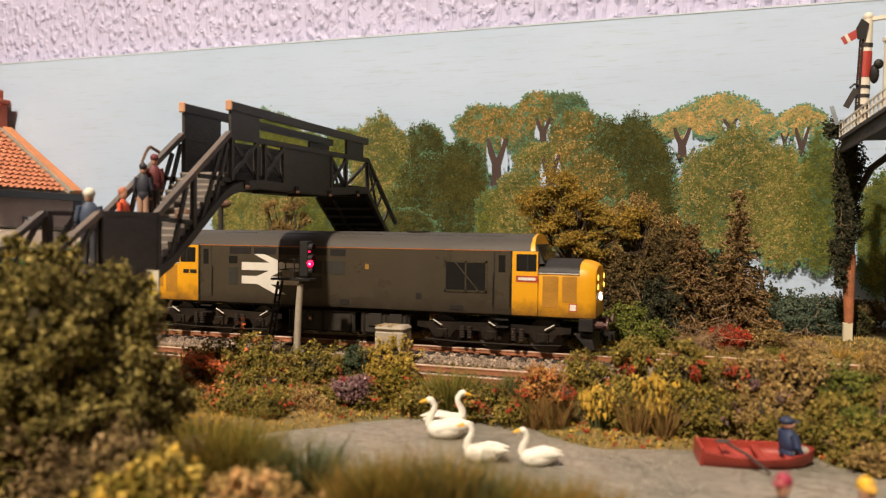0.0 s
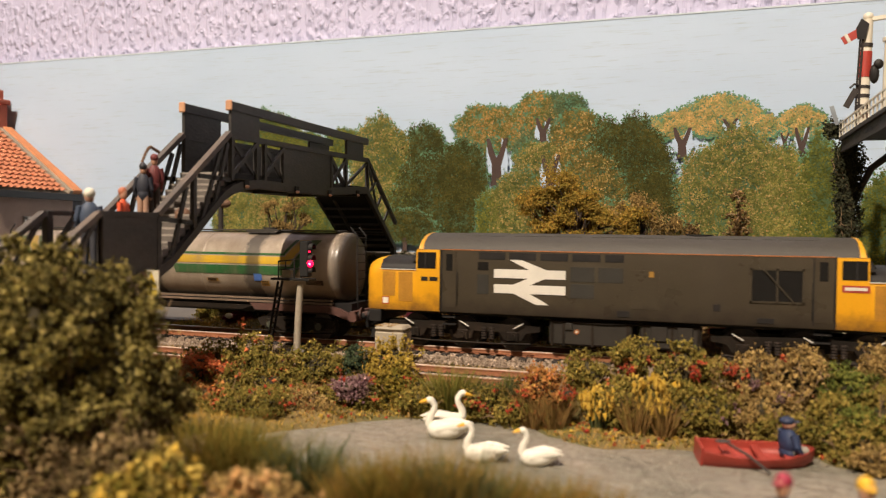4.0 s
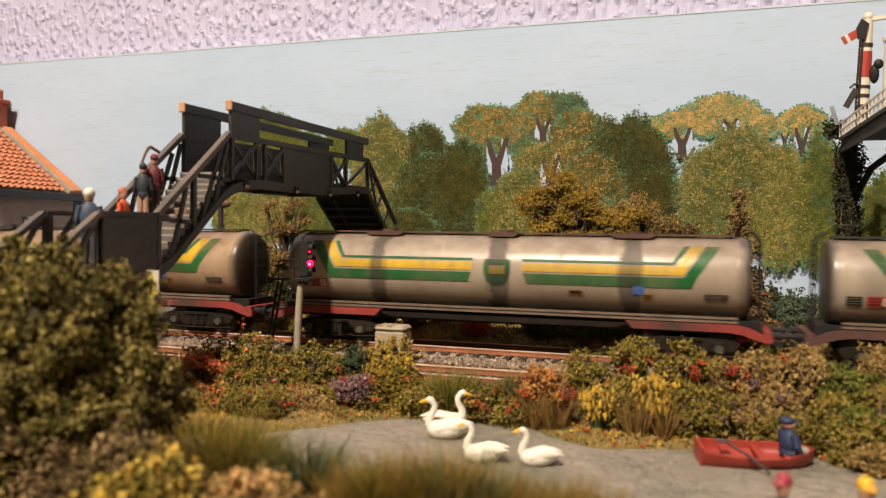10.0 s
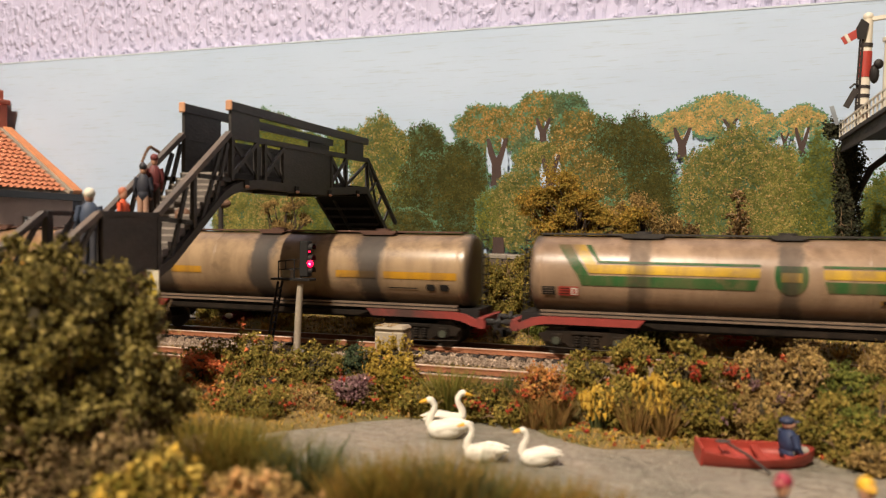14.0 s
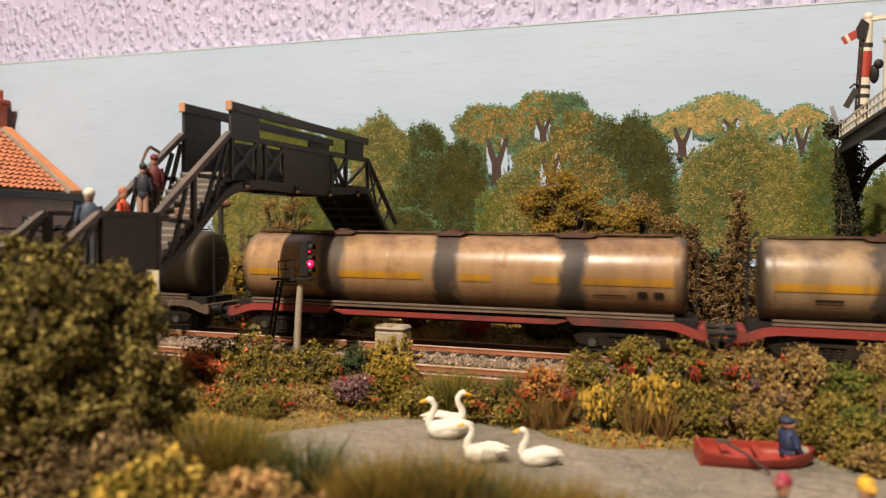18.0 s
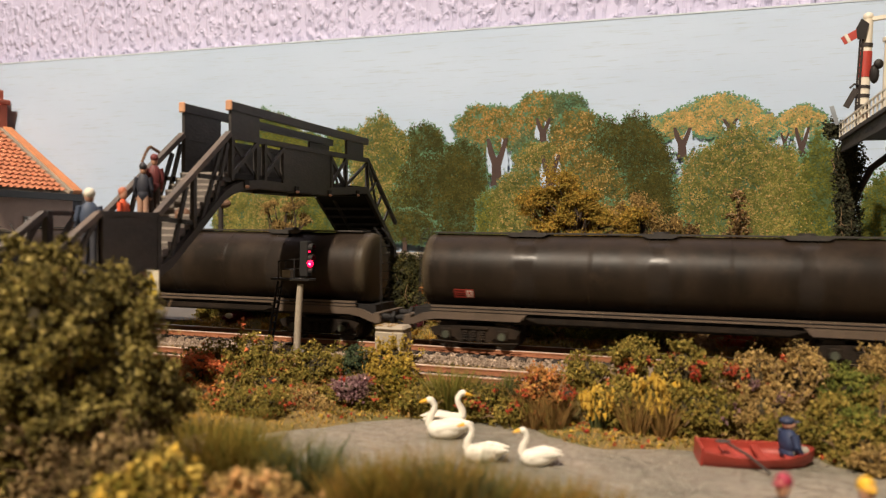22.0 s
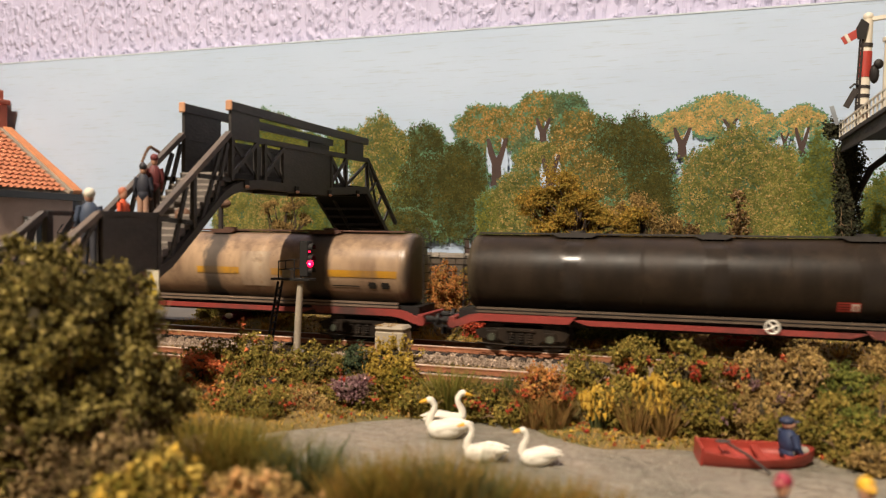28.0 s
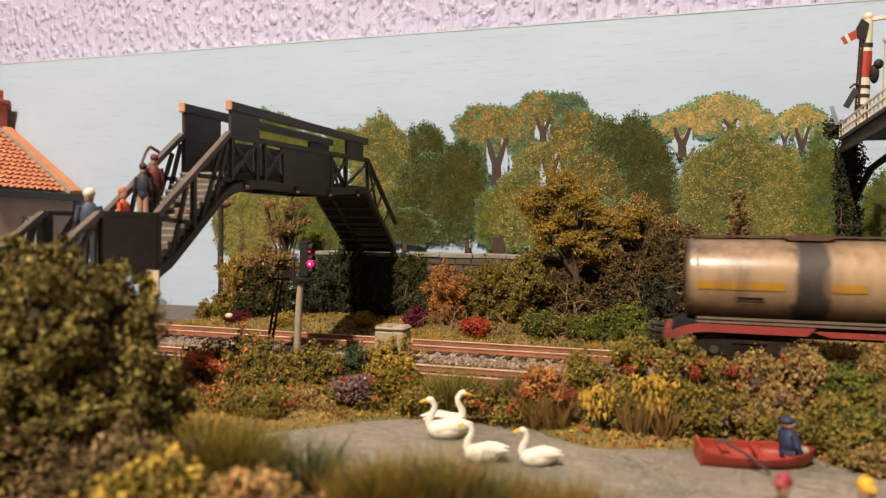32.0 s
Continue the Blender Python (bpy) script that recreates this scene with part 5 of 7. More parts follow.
# from the back to the front
GROVE = (
    (-282.7, 111.0, 26.5, 23.1, "g"), (-258.8, 107.8, 25.7, 11.4, "g"), (-221.0, 106.9, 16.4, 13.0, "g"), (-300.2, 56.7, 22.6, 25.1, "y"),
    (-237.1, 59.9, 30.2, 24.1, "g"), (-273.5, 60.8, 21.9, 19.2, "o"), (-208.3, 55.6, 20.2, 18.5, "d"), (-316.0, 42.0, 4.2, 17.8, "trunk"),
    (-297.9, 52.8, 4.5, 15.7, "trunk"), (-231.6, 48.6, 3.3, 11.3, "trunk"), (-13.4, 114.6, 14.3, 8.7, "t"), (11.9, 119.5, 22.9, 12.1, "t"),
    (32.7, 113.1, 13.1, 6.9, "t"), (54.2, 114.6, 13.0, 9.6, "t"), (-77.6, 123.0, 15.7, 14.2, "b"), (-93.0, 123.5, 14.6, 15.1, "a"),
    (-123.0, 116.2, 23.9, 15.7, "a"), (-94.5, 104.1, 12.5, 12.3, "b"), (-8.5, 104.7, 5.2, 8.8, "fork"), (17.1, 113.6, 4.2, 4.1, "fork"),
    (45.3, 104.7, 2.3, 4.3, "fork"), (53.9, 102.3, 3.9, 9.3, "fork"), (-117.3, 95.5, 6.9, 14.7, "fork"), (-88.7, 113.5, 4.8, 8.2, "fork"),
    (-163.5, 92.0, 18.3, 28.0, "d"), (-194.2, 90.2, 21.5, 35.8, "o"), (-177.6, 74.1, 13.2, 25.3, "g"), (-67.6, 110.9, 16.8, 16.1, "c"),
    (-91.9, 95.1, 14.5, 13.0, "o"), (-72.0, 94.1, 15.2, 13.5, "c"), (-139.1, 88.1, 16.2, 21.2, "d"), (-153.1, 73.3, 32.4, 27.1, "d"),
    (-83.8, 87.5, 5.9, 11.6, "fork"), (-38.2, 88.6, 26.5, 34.3, "d"), (-20.9, 65.6, 15.8, 23.5, "d"), (-119.7, 61.7, 10.8, 18.2, "g"), (-104.4, 65.6, 18.4, 24.2, "o"),
    (-58.4, 78.8, 19.3, 20.8, "c"), (-78.3, 59.6, 22.6, 18.3, "c"), (20.8, 74.9, 31.5, 34.8, "o"), (45.2, 65.8, 14.9, 32.7, "y"),
    (64.1, 68.9, 14.0, 36.9, "g"), (93.9, 52.4, 12.8, 33.1, "g"), (-176.6, 55.2, 21.3, 11.6, "d"), (-48.1, 55.5, 23.0, 16.6, "c"),
    (-176.5, 49.4, 3.1, 10.2, "trunk"), (-134.9, 47.5, 3.3, 9.9, "trunk"), (-114.9, 49.5, 7.9, 10.5, "trunk"), (34.7, 31.1, 2.1, 8.8, "trunk"))
for i, (x, z, rx, rz, kind) in enumerate(GROVE):
    if kind in ("trunk", "fork"):
        painted_trunk(x, z, rx, rz, kind == "fork")
    else:
        painted_tree(x, z, rx, rz, kind, i)



# ---- plants ----
def lumps(n, rng, c, r, seed, inner=0.55, squash=0.25, ragged=1.0):
    """n places in an uneven rounded clump."""
    d = rng.normal(size=(n, 3))
    d /= np.linalg.norm(d, axis=1)[:, None]
    k = np.array([0.80 + 0.10 * (1 - ragged) + ragged * 0.55 * noise.noise((q[0] * 1.6 + seed, q[1] * 1.6, q[2] * 1.6)) + ragged * 0.48 * noise.noise((q[0] * 4.2, q[1] * 4.2 + seed, q[2] * 4.2)) + 0.22 * noise.noise((q[0] * 10, q[1] * 10, q[2] * 10 + seed)) for q in d])
    rad = rng.uniform(inner ** 2, 1, n) ** 0.5
    p = d * (k * rad)[:, None]
    p[:, 2] = np.where(p[:, 2] < 0, p[:, 2] * (1 - squash), p[:, 2])
    return p * np.array(r) + np.array(c)


def twigs(bm, rng, c, r, n, thick=0.35):
    for _ in range(n):
        a = rng.uniform(0, 2 * math.pi)
        e = rng.uniform(0.5, 1.05)
        tip = Vector((c[0] + r[0] * e * math.cos(a), c[1] + r[1] * e * math.sin(a), c[2] + r[2] * rng.uniform(-0.3, 0.9)))
        b0 = Vector((c[0] + r[0] * 0.1 * math.cos(a), c[1] + r[1] * 0.1 * math.sin(a), c[2] - r[2] * 0.9))
        mid = (b0 + tip) / 2 + Vector(rng.normal(size=3)) * (r[0] * 0.12)
        pipe(bm, [b0, mid, tip], [thick, thick * 0.7, thick * 0.3], 4)
        for _k in range(2):
            t2 = mid + (tip - mid) * 0.4 + Vector(rng.normal(size=3)) * (r[0] * 0.22)
            pipe(bm, [mid + (tip - mid) * rng.uniform(0.1, 0.5), t2], [thick * 0.5, thick * 0.2], 4)


NUM = [0]


def bush(kind, x, y, z, rx, rz, label="", ry=None, dense=1.0, crumb=0.9, bloom=None, blooms=0, twig=4, name="bush", cat="bush", base=None, bloom_size=1.1, group="bushes on the layout", ragged=1.0, solid=0.62, tuft_of=13, shade_core="shade_core", spread=0.55):
    """A clump of flock on twigs; x, y, z is its middle."""
    NUM[0] += 1
    seed = NUM[0] * 3.7
    rng = np.random.default_rng(NUM[0])
    ry = ry or min(rx, 12)
    base = ground_z(x, y) if base is None else base
    h = z - base
    bs = thing(name, x, y, base, label or "%s flocked bush beside the track" % kind, cat, group)
    crumb *= 0.64
    n = int(dense * (rx * ry + rx * rz + ry * rz) * (6.5 if dense > 2.5 else 11.5))
    p = lumps(n, rng, (0, 0, h), (rx, ry, rz), seed, ragged=ragged, inner=0.55 if ragged == 1 else 0.72)
    skirt = lumps(n // 3, rng, (0, 0, h * 0.35), (rx * 0.85, ry * 0.85, max(2.0, h * 0.5)), seed + 1)
    p = np.concatenate([p, skirt])
    # the flock sits in small tufts with gaps between them
    m = len(p) // tuft_of
    p = p[rng.permutation(len(p))[:m]]
    p = np.repeat(p, tuft_of, axis=0) + rng.normal(size=(m * tuft_of, 3)) * crumb * (spread * tuft_of ** 0.4)
    p = p[p[:, 2] > -1.0]
    v, f = crumbs(p, crumb, rng)
    # a dark core paints in the shade of the gaps
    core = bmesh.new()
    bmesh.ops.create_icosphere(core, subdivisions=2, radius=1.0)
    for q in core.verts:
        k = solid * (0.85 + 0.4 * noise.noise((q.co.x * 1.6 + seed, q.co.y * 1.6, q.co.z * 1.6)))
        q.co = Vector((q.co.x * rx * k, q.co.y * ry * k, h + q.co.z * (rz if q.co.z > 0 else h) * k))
    part("core", core, M[shade_core], bs, "dark core that paints the shade between tufts")
    raw("foliage", v, f, M[kind], bs)
    if twig:
        bm = bmesh.new()
        twigs(bm, rng, (0, 0, h), (rx, ry, rz), twig)
        part("brushwood", bm, M["twig"], bs, "dry pale twigs")
    if bloom:
        q = lumps(blooms * 3, rng, (0, 0, h), (rx * 1.03, ry * 1.05, rz * 1.03), seed, inner=0.96)
        q = q[q[:, 1] < 1.0][:max(2, blooms // 2)]
        q = np.repeat(q, 7, axis=0) + rng.normal(size=(len(q) * 7, 3)) * 1.0
        v, f = crumbs(q, bloom_size * 0.6, rng)
        raw("blossom", v, f, M[bloom], bs, bloom.replace("bloom", "") + " blossom")
    return bs


def tuft(x, y, h, r, n, kind, label, z=None, lean=0.5, width=0.32, name="grass_tuft", cat="grass", group="grass tufts", bloom=None, blooms=0):
    """A tuft of upright fibres."""
    NUM[0] += 1
    rng = np.random.default_rng(NUM[0])
    z = ground_z(x, y) if z is None else z
    tf = thing(name, x, y, z, label, cat, group)
    a, rr = rng.uniform(0, 2 * math.pi, n), r * 0.6 * np.sqrt(rng.uniform(0, 1, n))
    b = np.stack([rr * np.cos(a), rr * np.sin(a), np.full(n, -0.6)], 1)
    hh = h * rng.uniform(0.55, 1.08, n)
    out = lean * (0.3 + rr / r) * hh * rng.uniform(0.3, 1.2, n)
    tip = b + np.stack([out * np.cos(a), out * np.sin(a), hh], 1) + rng.normal(size=(n, 3)) * h * 0.05
    mid = b * 0.5 + tip * 0.5 + np.stack([0 * a, 0 * a, hh * 0.10], 1)
    w = rng.normal(size=(n, 3))
    w[:, 2] *= 0.2
    w = w / np.linalg.norm(w, axis=1)[:, None] * width / 2
    v = np.stack([b - w, b + w, mid + w * 0.8, mid - w * 0.8, tip], 1).reshape(-1, 3)
    o = 5 * np.arange(n)
    f = np.concatenate([np.stack([o, o + 1, o + 2], 1), np.stack([o, o + 2, o + 3], 1), np.stack([o + 3, o + 2, o + 4], 1)])
    raw("fibre", v, f, M[kind], tf)
    if bloom:
        q = tip[:blooms]
        q = np.repeat(q, 9, axis=0) + rng.normal(size=(len(q) * 9, 3)) * np.array((0.7, 0.7, 1.3))
        v, f = crumbs(q, 0.95, rng, (0.75, 0.75, 1.5))
        raw("blossom", v, f, M[bloom], tf, bloom.replace("bloom", "") + " flower heads")
    return tf


for kind, x, y, z, rx, rz, bl, nb in (
        ("olive", -161.7, -87, -3.6, 17.9, 17.4, "orangebloom", 14), ("olive", -134.4, -84, -0.1, 16.5, 10.3, "orangebloom", 10), ("rust", -186.2, -83, -3.7, 12.7, 8.5, "redbloom", 26),
        ("dark", -118.7, -82, 4.9, 6.1, 5.5, None, 0), ("yellow", -104.7, -83, 4.9, 10.6, 8.7, "orangebloom", 5), ("lime", -100.8, -88, -1.8, 8.2, 5.3, None, 0),
        ("olive", -19.1, -82, 11.8, 8.4, 6.7, "redbloom", 6), ("olive", -2.0, -85, 8.3, 13.7, 10.0, "redbloom", 12), ("khaki", 17.4, -85, 7.5, 12.3, 10.3, "redbloom", 10)):
    bush(kind, x, y, z, rx, rz, ry=min(6.5, rx), bloom=bl, blooms=nb)
for kind, x, y, z, rx, rz, bl, nb in (
        ("khaki", 32.8, -83, 10.4, 11.1, 8.4, None, 0), ("green", 44.7, -87, 6.8, 9.4, 8.8, None, 0), ("khaki", 53.8, -82, 13.4, 6.0, 7.5, None, 0), ("olive", -33.6, -83, 4.8, 10.4, 7.6, "orangebloom", 5),
        ("olive", -21.8, -90, -2.3, 13.3, 8.8, None, 0), ("olive", 2.4, -90, -2.1, 15.0, 7.5, "mauve", 14), ("khaki", 23.5, -91, -0.1, 12.6, 7.8, "mauve", 10), ("olive", 44.4, -103, -6.0, 9.1, 7.6, None, 0),
        ("olive", 39.7, -95, 0.5, 8.8, 6.6, None, 0), ("olive", -142.3, -91, -8.8, 12.3, 6.3, "orangebloom", 8), ("rust", -123.8, -91, -7.4, 9.1, 4.5, "redbloom", 10), ("olive", -66.9, -90, -4.0, 12.0, 5.0, "redbloom", 16), ("rust", -47.7, -89, 0.1, 9.1, 9.5, "redbloom", 8)):
    bush(kind, x, y, z, rx, rz, ry=min(6.5, rx), bloom=bl, blooms=nb)
for kind, x, y, z, rx, rz, bl, nb in (
        ("ivy", -243, 52, 17.0, 26.0, 22.0, None, 0), ("autumn", -257, 54, 22.0, 15.0, 21.0, None, 0), ("khaki", -240, 55, 31.0, 19.0, 13.0, None, 0), ("ivy", -193.8, 76, 21.8, 22.0, 20.5, None, 0), ("ivy", -157.4, 72, 23.3, 17.2, 18.0, None, 0), ("rust", -128.1, 54, 18.9, 14.0, 15.0, None, 0), ("olive", -107.6, 62, 22.3, 15.8, 15.0, None, 0),
        ("olive", -88.6, 60, 26.0, 13.0, 15.0, None, 0), ("green", -47.9, 45, 4.7, 21.0, 8.5, None, 0), ("ivyblack", -15.0, 56, 15.6, 16.1, 15.3, None, 0), ("darkb", -30.6, 72, 25.4, 17.1, 18.6, None, 0), ("teal", 44.3, 66, 13.8, 15.0, 12.3, None, 0)):
    bush(kind, x, y, z, rx, rz, bloom=bl, blooms=nb, twig=8, crumb=1.0)
for kind, x, y, z, rx, rz in (("darkb", -14.1, 74, 40.3, 13.9, 20.4), ("green", -20.4, 42, 3.9, 13.2, 6.0), ("ivy", 68.8, 82, 10.0, 14.9, 11.0), ("green", -73.6, 45, 5.0, 11.6, 8.0), ("olive", -283.1, 60, 2.0, 8.9, 7.0)):
    bush(kind, x, y, z, rx, rz, twig=8, crumb=1.0)
bush("mauve", -113.8, -98, -2.0, 8.4, 4.6, "low dull mauve flowering bush with red blossom", ry=5.5, bloom="redbloom", blooms=6, base=-6.2)
# the large soft bush close by
bush("thicket", -142, -199, 17.0, 30.5, 35.0, "large olive brown flocked bush on the near bank", ry=22, dense=1.75, crumb=1.0, twig=16, ragged=0.6, solid=0.76, tuft_of=24, spread=0.44)
bush("thicket", -123.5, -191, 8.0, 9.5, 15.0, "low olive brown flocked bush beside the large one", ry=10, dense=1.4, crumb=1.0, twig=8, ragged=0.7, solid=0.75, tuft_of=24, spread=0.40)
bush("sage", -128, -203, -1, 28, 17.0, "low grey green flocked bush on the near bank", ry=20, dense=1.6, crumb=1.05, twig=12, ragged=0.7, solid=0.74, tuft_of=24, spread=0.40)


# ---- colour light signal between the tracks ----
M["concrete"] = mat("stained_concrete", (0.38, 0.32, 0.24), 0.85, var=0.2, relief=0.4, dirt=(0.20, 0.16, 0.09), dirt_amount=0.6)
M["lit_red"] = mat("lit_red_lens", (1.0, 0.003, 0.045), 0.3, glow=4.0)


def colour_signal():
    sg = thing("colour_light_signal", -162.0, -48, 0.8, "grey post signal with a lit red lamp and ladder", "signal")
    sg.scale = (0.948, 0.948, 0.948)
    bm = bmesh.new()
    pipe(bm, [(-0.8, 0, 0), (0.2, 0, 20), (0.9, 0, 30)], [1.75, 1.55, 1.4], 14)
    part("post", bm, M["concrete"], sg, "pale grey round post")
    part("platform", box(bmesh.new(), -12.5, 7, -3.5, 3.5, 31.6, 32.6, 0.1), M["black"], sg)
    bm = bmesh.new()
    for y in (-3.2, 3.2):
        pipe(bm, [(-8.6, y, 32), (-8.6, y, 40.2), (-0.5, y, 41.4), (-0.5, y, 32)], 0.35, 5)
        tube(bm, (-8.6, y, 36.5), (-0.5, y, 36.8), 0.3, n=5)
    tube(bm, (-8.6, -3.2, 40.2), (-8.6, 3.2, 40.2), 0.3, n=5)
    part("guard_rail", bm, M["black"], sg, "thin black guard rail")
    hd = part("signal_head", box(bmesh.new(), 1.4, 5.6, -2.2, 2.2, 33.4, 49.6, 0.4), M["shade_black"], sg, "black signal head")
    for z in (36.0, 41.5, 46.4):
        bm = bmesh.new()
        for k in range(10):
            a, b = math.pi * (k / 9 * 1.2 - 0.1), 0
            p0 = (5.6, 1.8 * math.cos(a), z + 1.8 * math.sin(a))
            p1 = (7.6, 1.8 * math.cos(a), z + 1.8 * math.sin(a))
            if k:
                f = [bm.verts.new(q) for q in (last[0], last[1], p1, p0)]
                bm.faces.new(f)
            last = (p0, p1)
        bmesh.ops.remove_doubles(bm, verts=bm.verts, dist=0.01)
        bmesh.ops.solidify(bm, geom=bm.faces[:], thickness=0.25)
        part("lens_hood", bm, M["black"], hd)
    bm = bmesh.new()
    ball(bm, (6.6, -1.6, 39.4), 1.6, 1.4, 1.6)
    part("lit_lens", bm, M["lit_red"], hd, "glowing red lens")
    bm = bmesh.new()
    ball(bm, (6.9, -2.4, 39.3), 0.62, 0.6, 0.62)
    part("lit_core", bm, mat("lit_pink_core", (1.0, 0.45, 0.62), 0.3, glow=4.0), hd, "bright pink middle of the lens")
    bm = bmesh.new()
    ball(bm, (6.2, -1.7, 44.8), 0.45, 0.5, 0.45)
    part("small_lens", bm, M["lit_red"], hd, "small red lens")
    bm = bmesh.new()
    box(bm, -7.5, -3.2, -2, 1, 32.7, 36.4, 0.2)
    part("junction_box", bm, M["concrete"], sg)
    bm = bmesh.new()
    for y in (-1.9, 1.9):
        pipe(bm, [(-16.2, y, -6), (-9.5, y, 31)], 0.62, 5)
    lad = part("ladder", bm, M["black"], sg, "black ladder")
    for k in range(10):
        x = -15.2 + 0.57 * k
        part("rung", tube(bmesh.new(), (x, -1.9, k * 3.2 - 1), (x, 1.9, k * 3.2 - 1), 0.6, n=5), M["black"], lad)
    bm = bmesh.new()
    ball(bm, (-0.6, 0, -3.0), 7.0, 5.5, 4.4)
    part("footing", bm, M["step"], sg, "rough dark grey footing")


colour_signal()

# concrete cabinet between the tracks
cb = thing("concrete_cabinet", -122.8, -36, -5, "stained concrete trackside cabinet with a mossy lid", "cabinet")
part("body", box(bmesh.new(), -6.6, 6.6, -5.0, 5.0, 0, 14.6, 0.5), M["concrete"], cb)
lid = part("lid", box(bmesh.new(), -6.85, 6.85, -5.2, 5.2, 14.65, 17.2, 1.1), M["concrete"], cb, "thick lid with moss")
rng = np.random.default_rng(77)
q = np.stack([rng.uniform(-6.4, 1.5, 170), rng.uniform(-5.0, 5.0, 170), np.full(170, 17.15)], 1)
v, f = crumbs(q, 0.5, rng, (1, 1, 0.4))
raw("moss", v, f, M["reed"], lid)


# ---- stone retaining wall behind the track ----
M["stone"] = mat("sooty_stone", (0.095, 0.068, 0.048), 0.85, var=0.3, relief=0.5, dirt=(0.08, 0.07, 0.05), dirt_amount=0.7)
M["coping"] = mat("pale_coping_stone", (0.30, 0.26, 0.22), 0.8, var=0.2, relief=0.4, dirt=(0.14, 0.12, 0.08), dirt_amount=0.6)


def retaining_wall():
    rw = thing("retaining_wall", -126, 90, -2, "sooty stone retaining wall with pale coping, overgrown", "wall")
    part("core", box(bmesh.new(), -98, 98, -3.4, 12, 0, 39), M["stone"], rw)
    bm = bmesh.new()
    box(bm, -4.4, 4.4, -4.6, -3.2, -1.9, 1.9, 0.35)
    first = part("stone", bm, M["stone"], rw)
    first.location = (-0.0936, 0, 0.0085)
    bm = bmesh.new()
    box(bm, -10, 10, -5.4, 12.4, 0, 2.6, 0.4)
    cop = part("coping_stone", bm, M["coping"], rw)
    cop.location = (-0.088, 0, 0.039)
    for i in range(1, 9):
        o = new("coping_stone", cop.data)
        o.parent, o.location = rw, (-0.088 + i * 0.0203, 0.0003 * (i % 3), 0.039 + 0.0002 * (i % 2))
    rng = random.Random(3)
    for row in range(7):
        for i in range(21):
            o = new("stone", first.data)
            o.parent = rw
            o.location = (-0.0936 + i * 0.00925 + (0.0046 if row % 2 else 0) - 0.001, rng.uniform(-0.0004, 0.0004), 0.0125 + row * 0.0041)
            o.scale = (1, 1, rng.uniform(0.94, 1.0))


retaining_wall()

# ---- house ----
M["tile"] = mat("orange_clay_tile", (0.52, 0.19, 0.095), 0.75, var=0.22, scale=90, relief=0.4, dirt=(0.32, 0.09, 0.04), dirt_amount=0.5)
M["verge_board"] = mat("orange_verge_tile", (0.62, 0.24, 0.10), 0.7, var=0.15)
M["mortar"] = mat("grey_mortar", (0.34, 0.28, 0.22), 0.9, var=0.2)
M["render"] = mat("pinkish_brown_render", (0.36, 0.25, 0.20), 0.85, var=0.1, relief=0.4, dirt=(0.26, 0.18, 0.14), dirt_amount=0.4)
M["gutter"] = mat("black_gutter", (0.02, 0.018, 0.018), 0.45)
M["chimney"] = mat("red_chimney_render", (0.34, 0.085, 0.05), 0.8, var=0.2, relief=0.4)


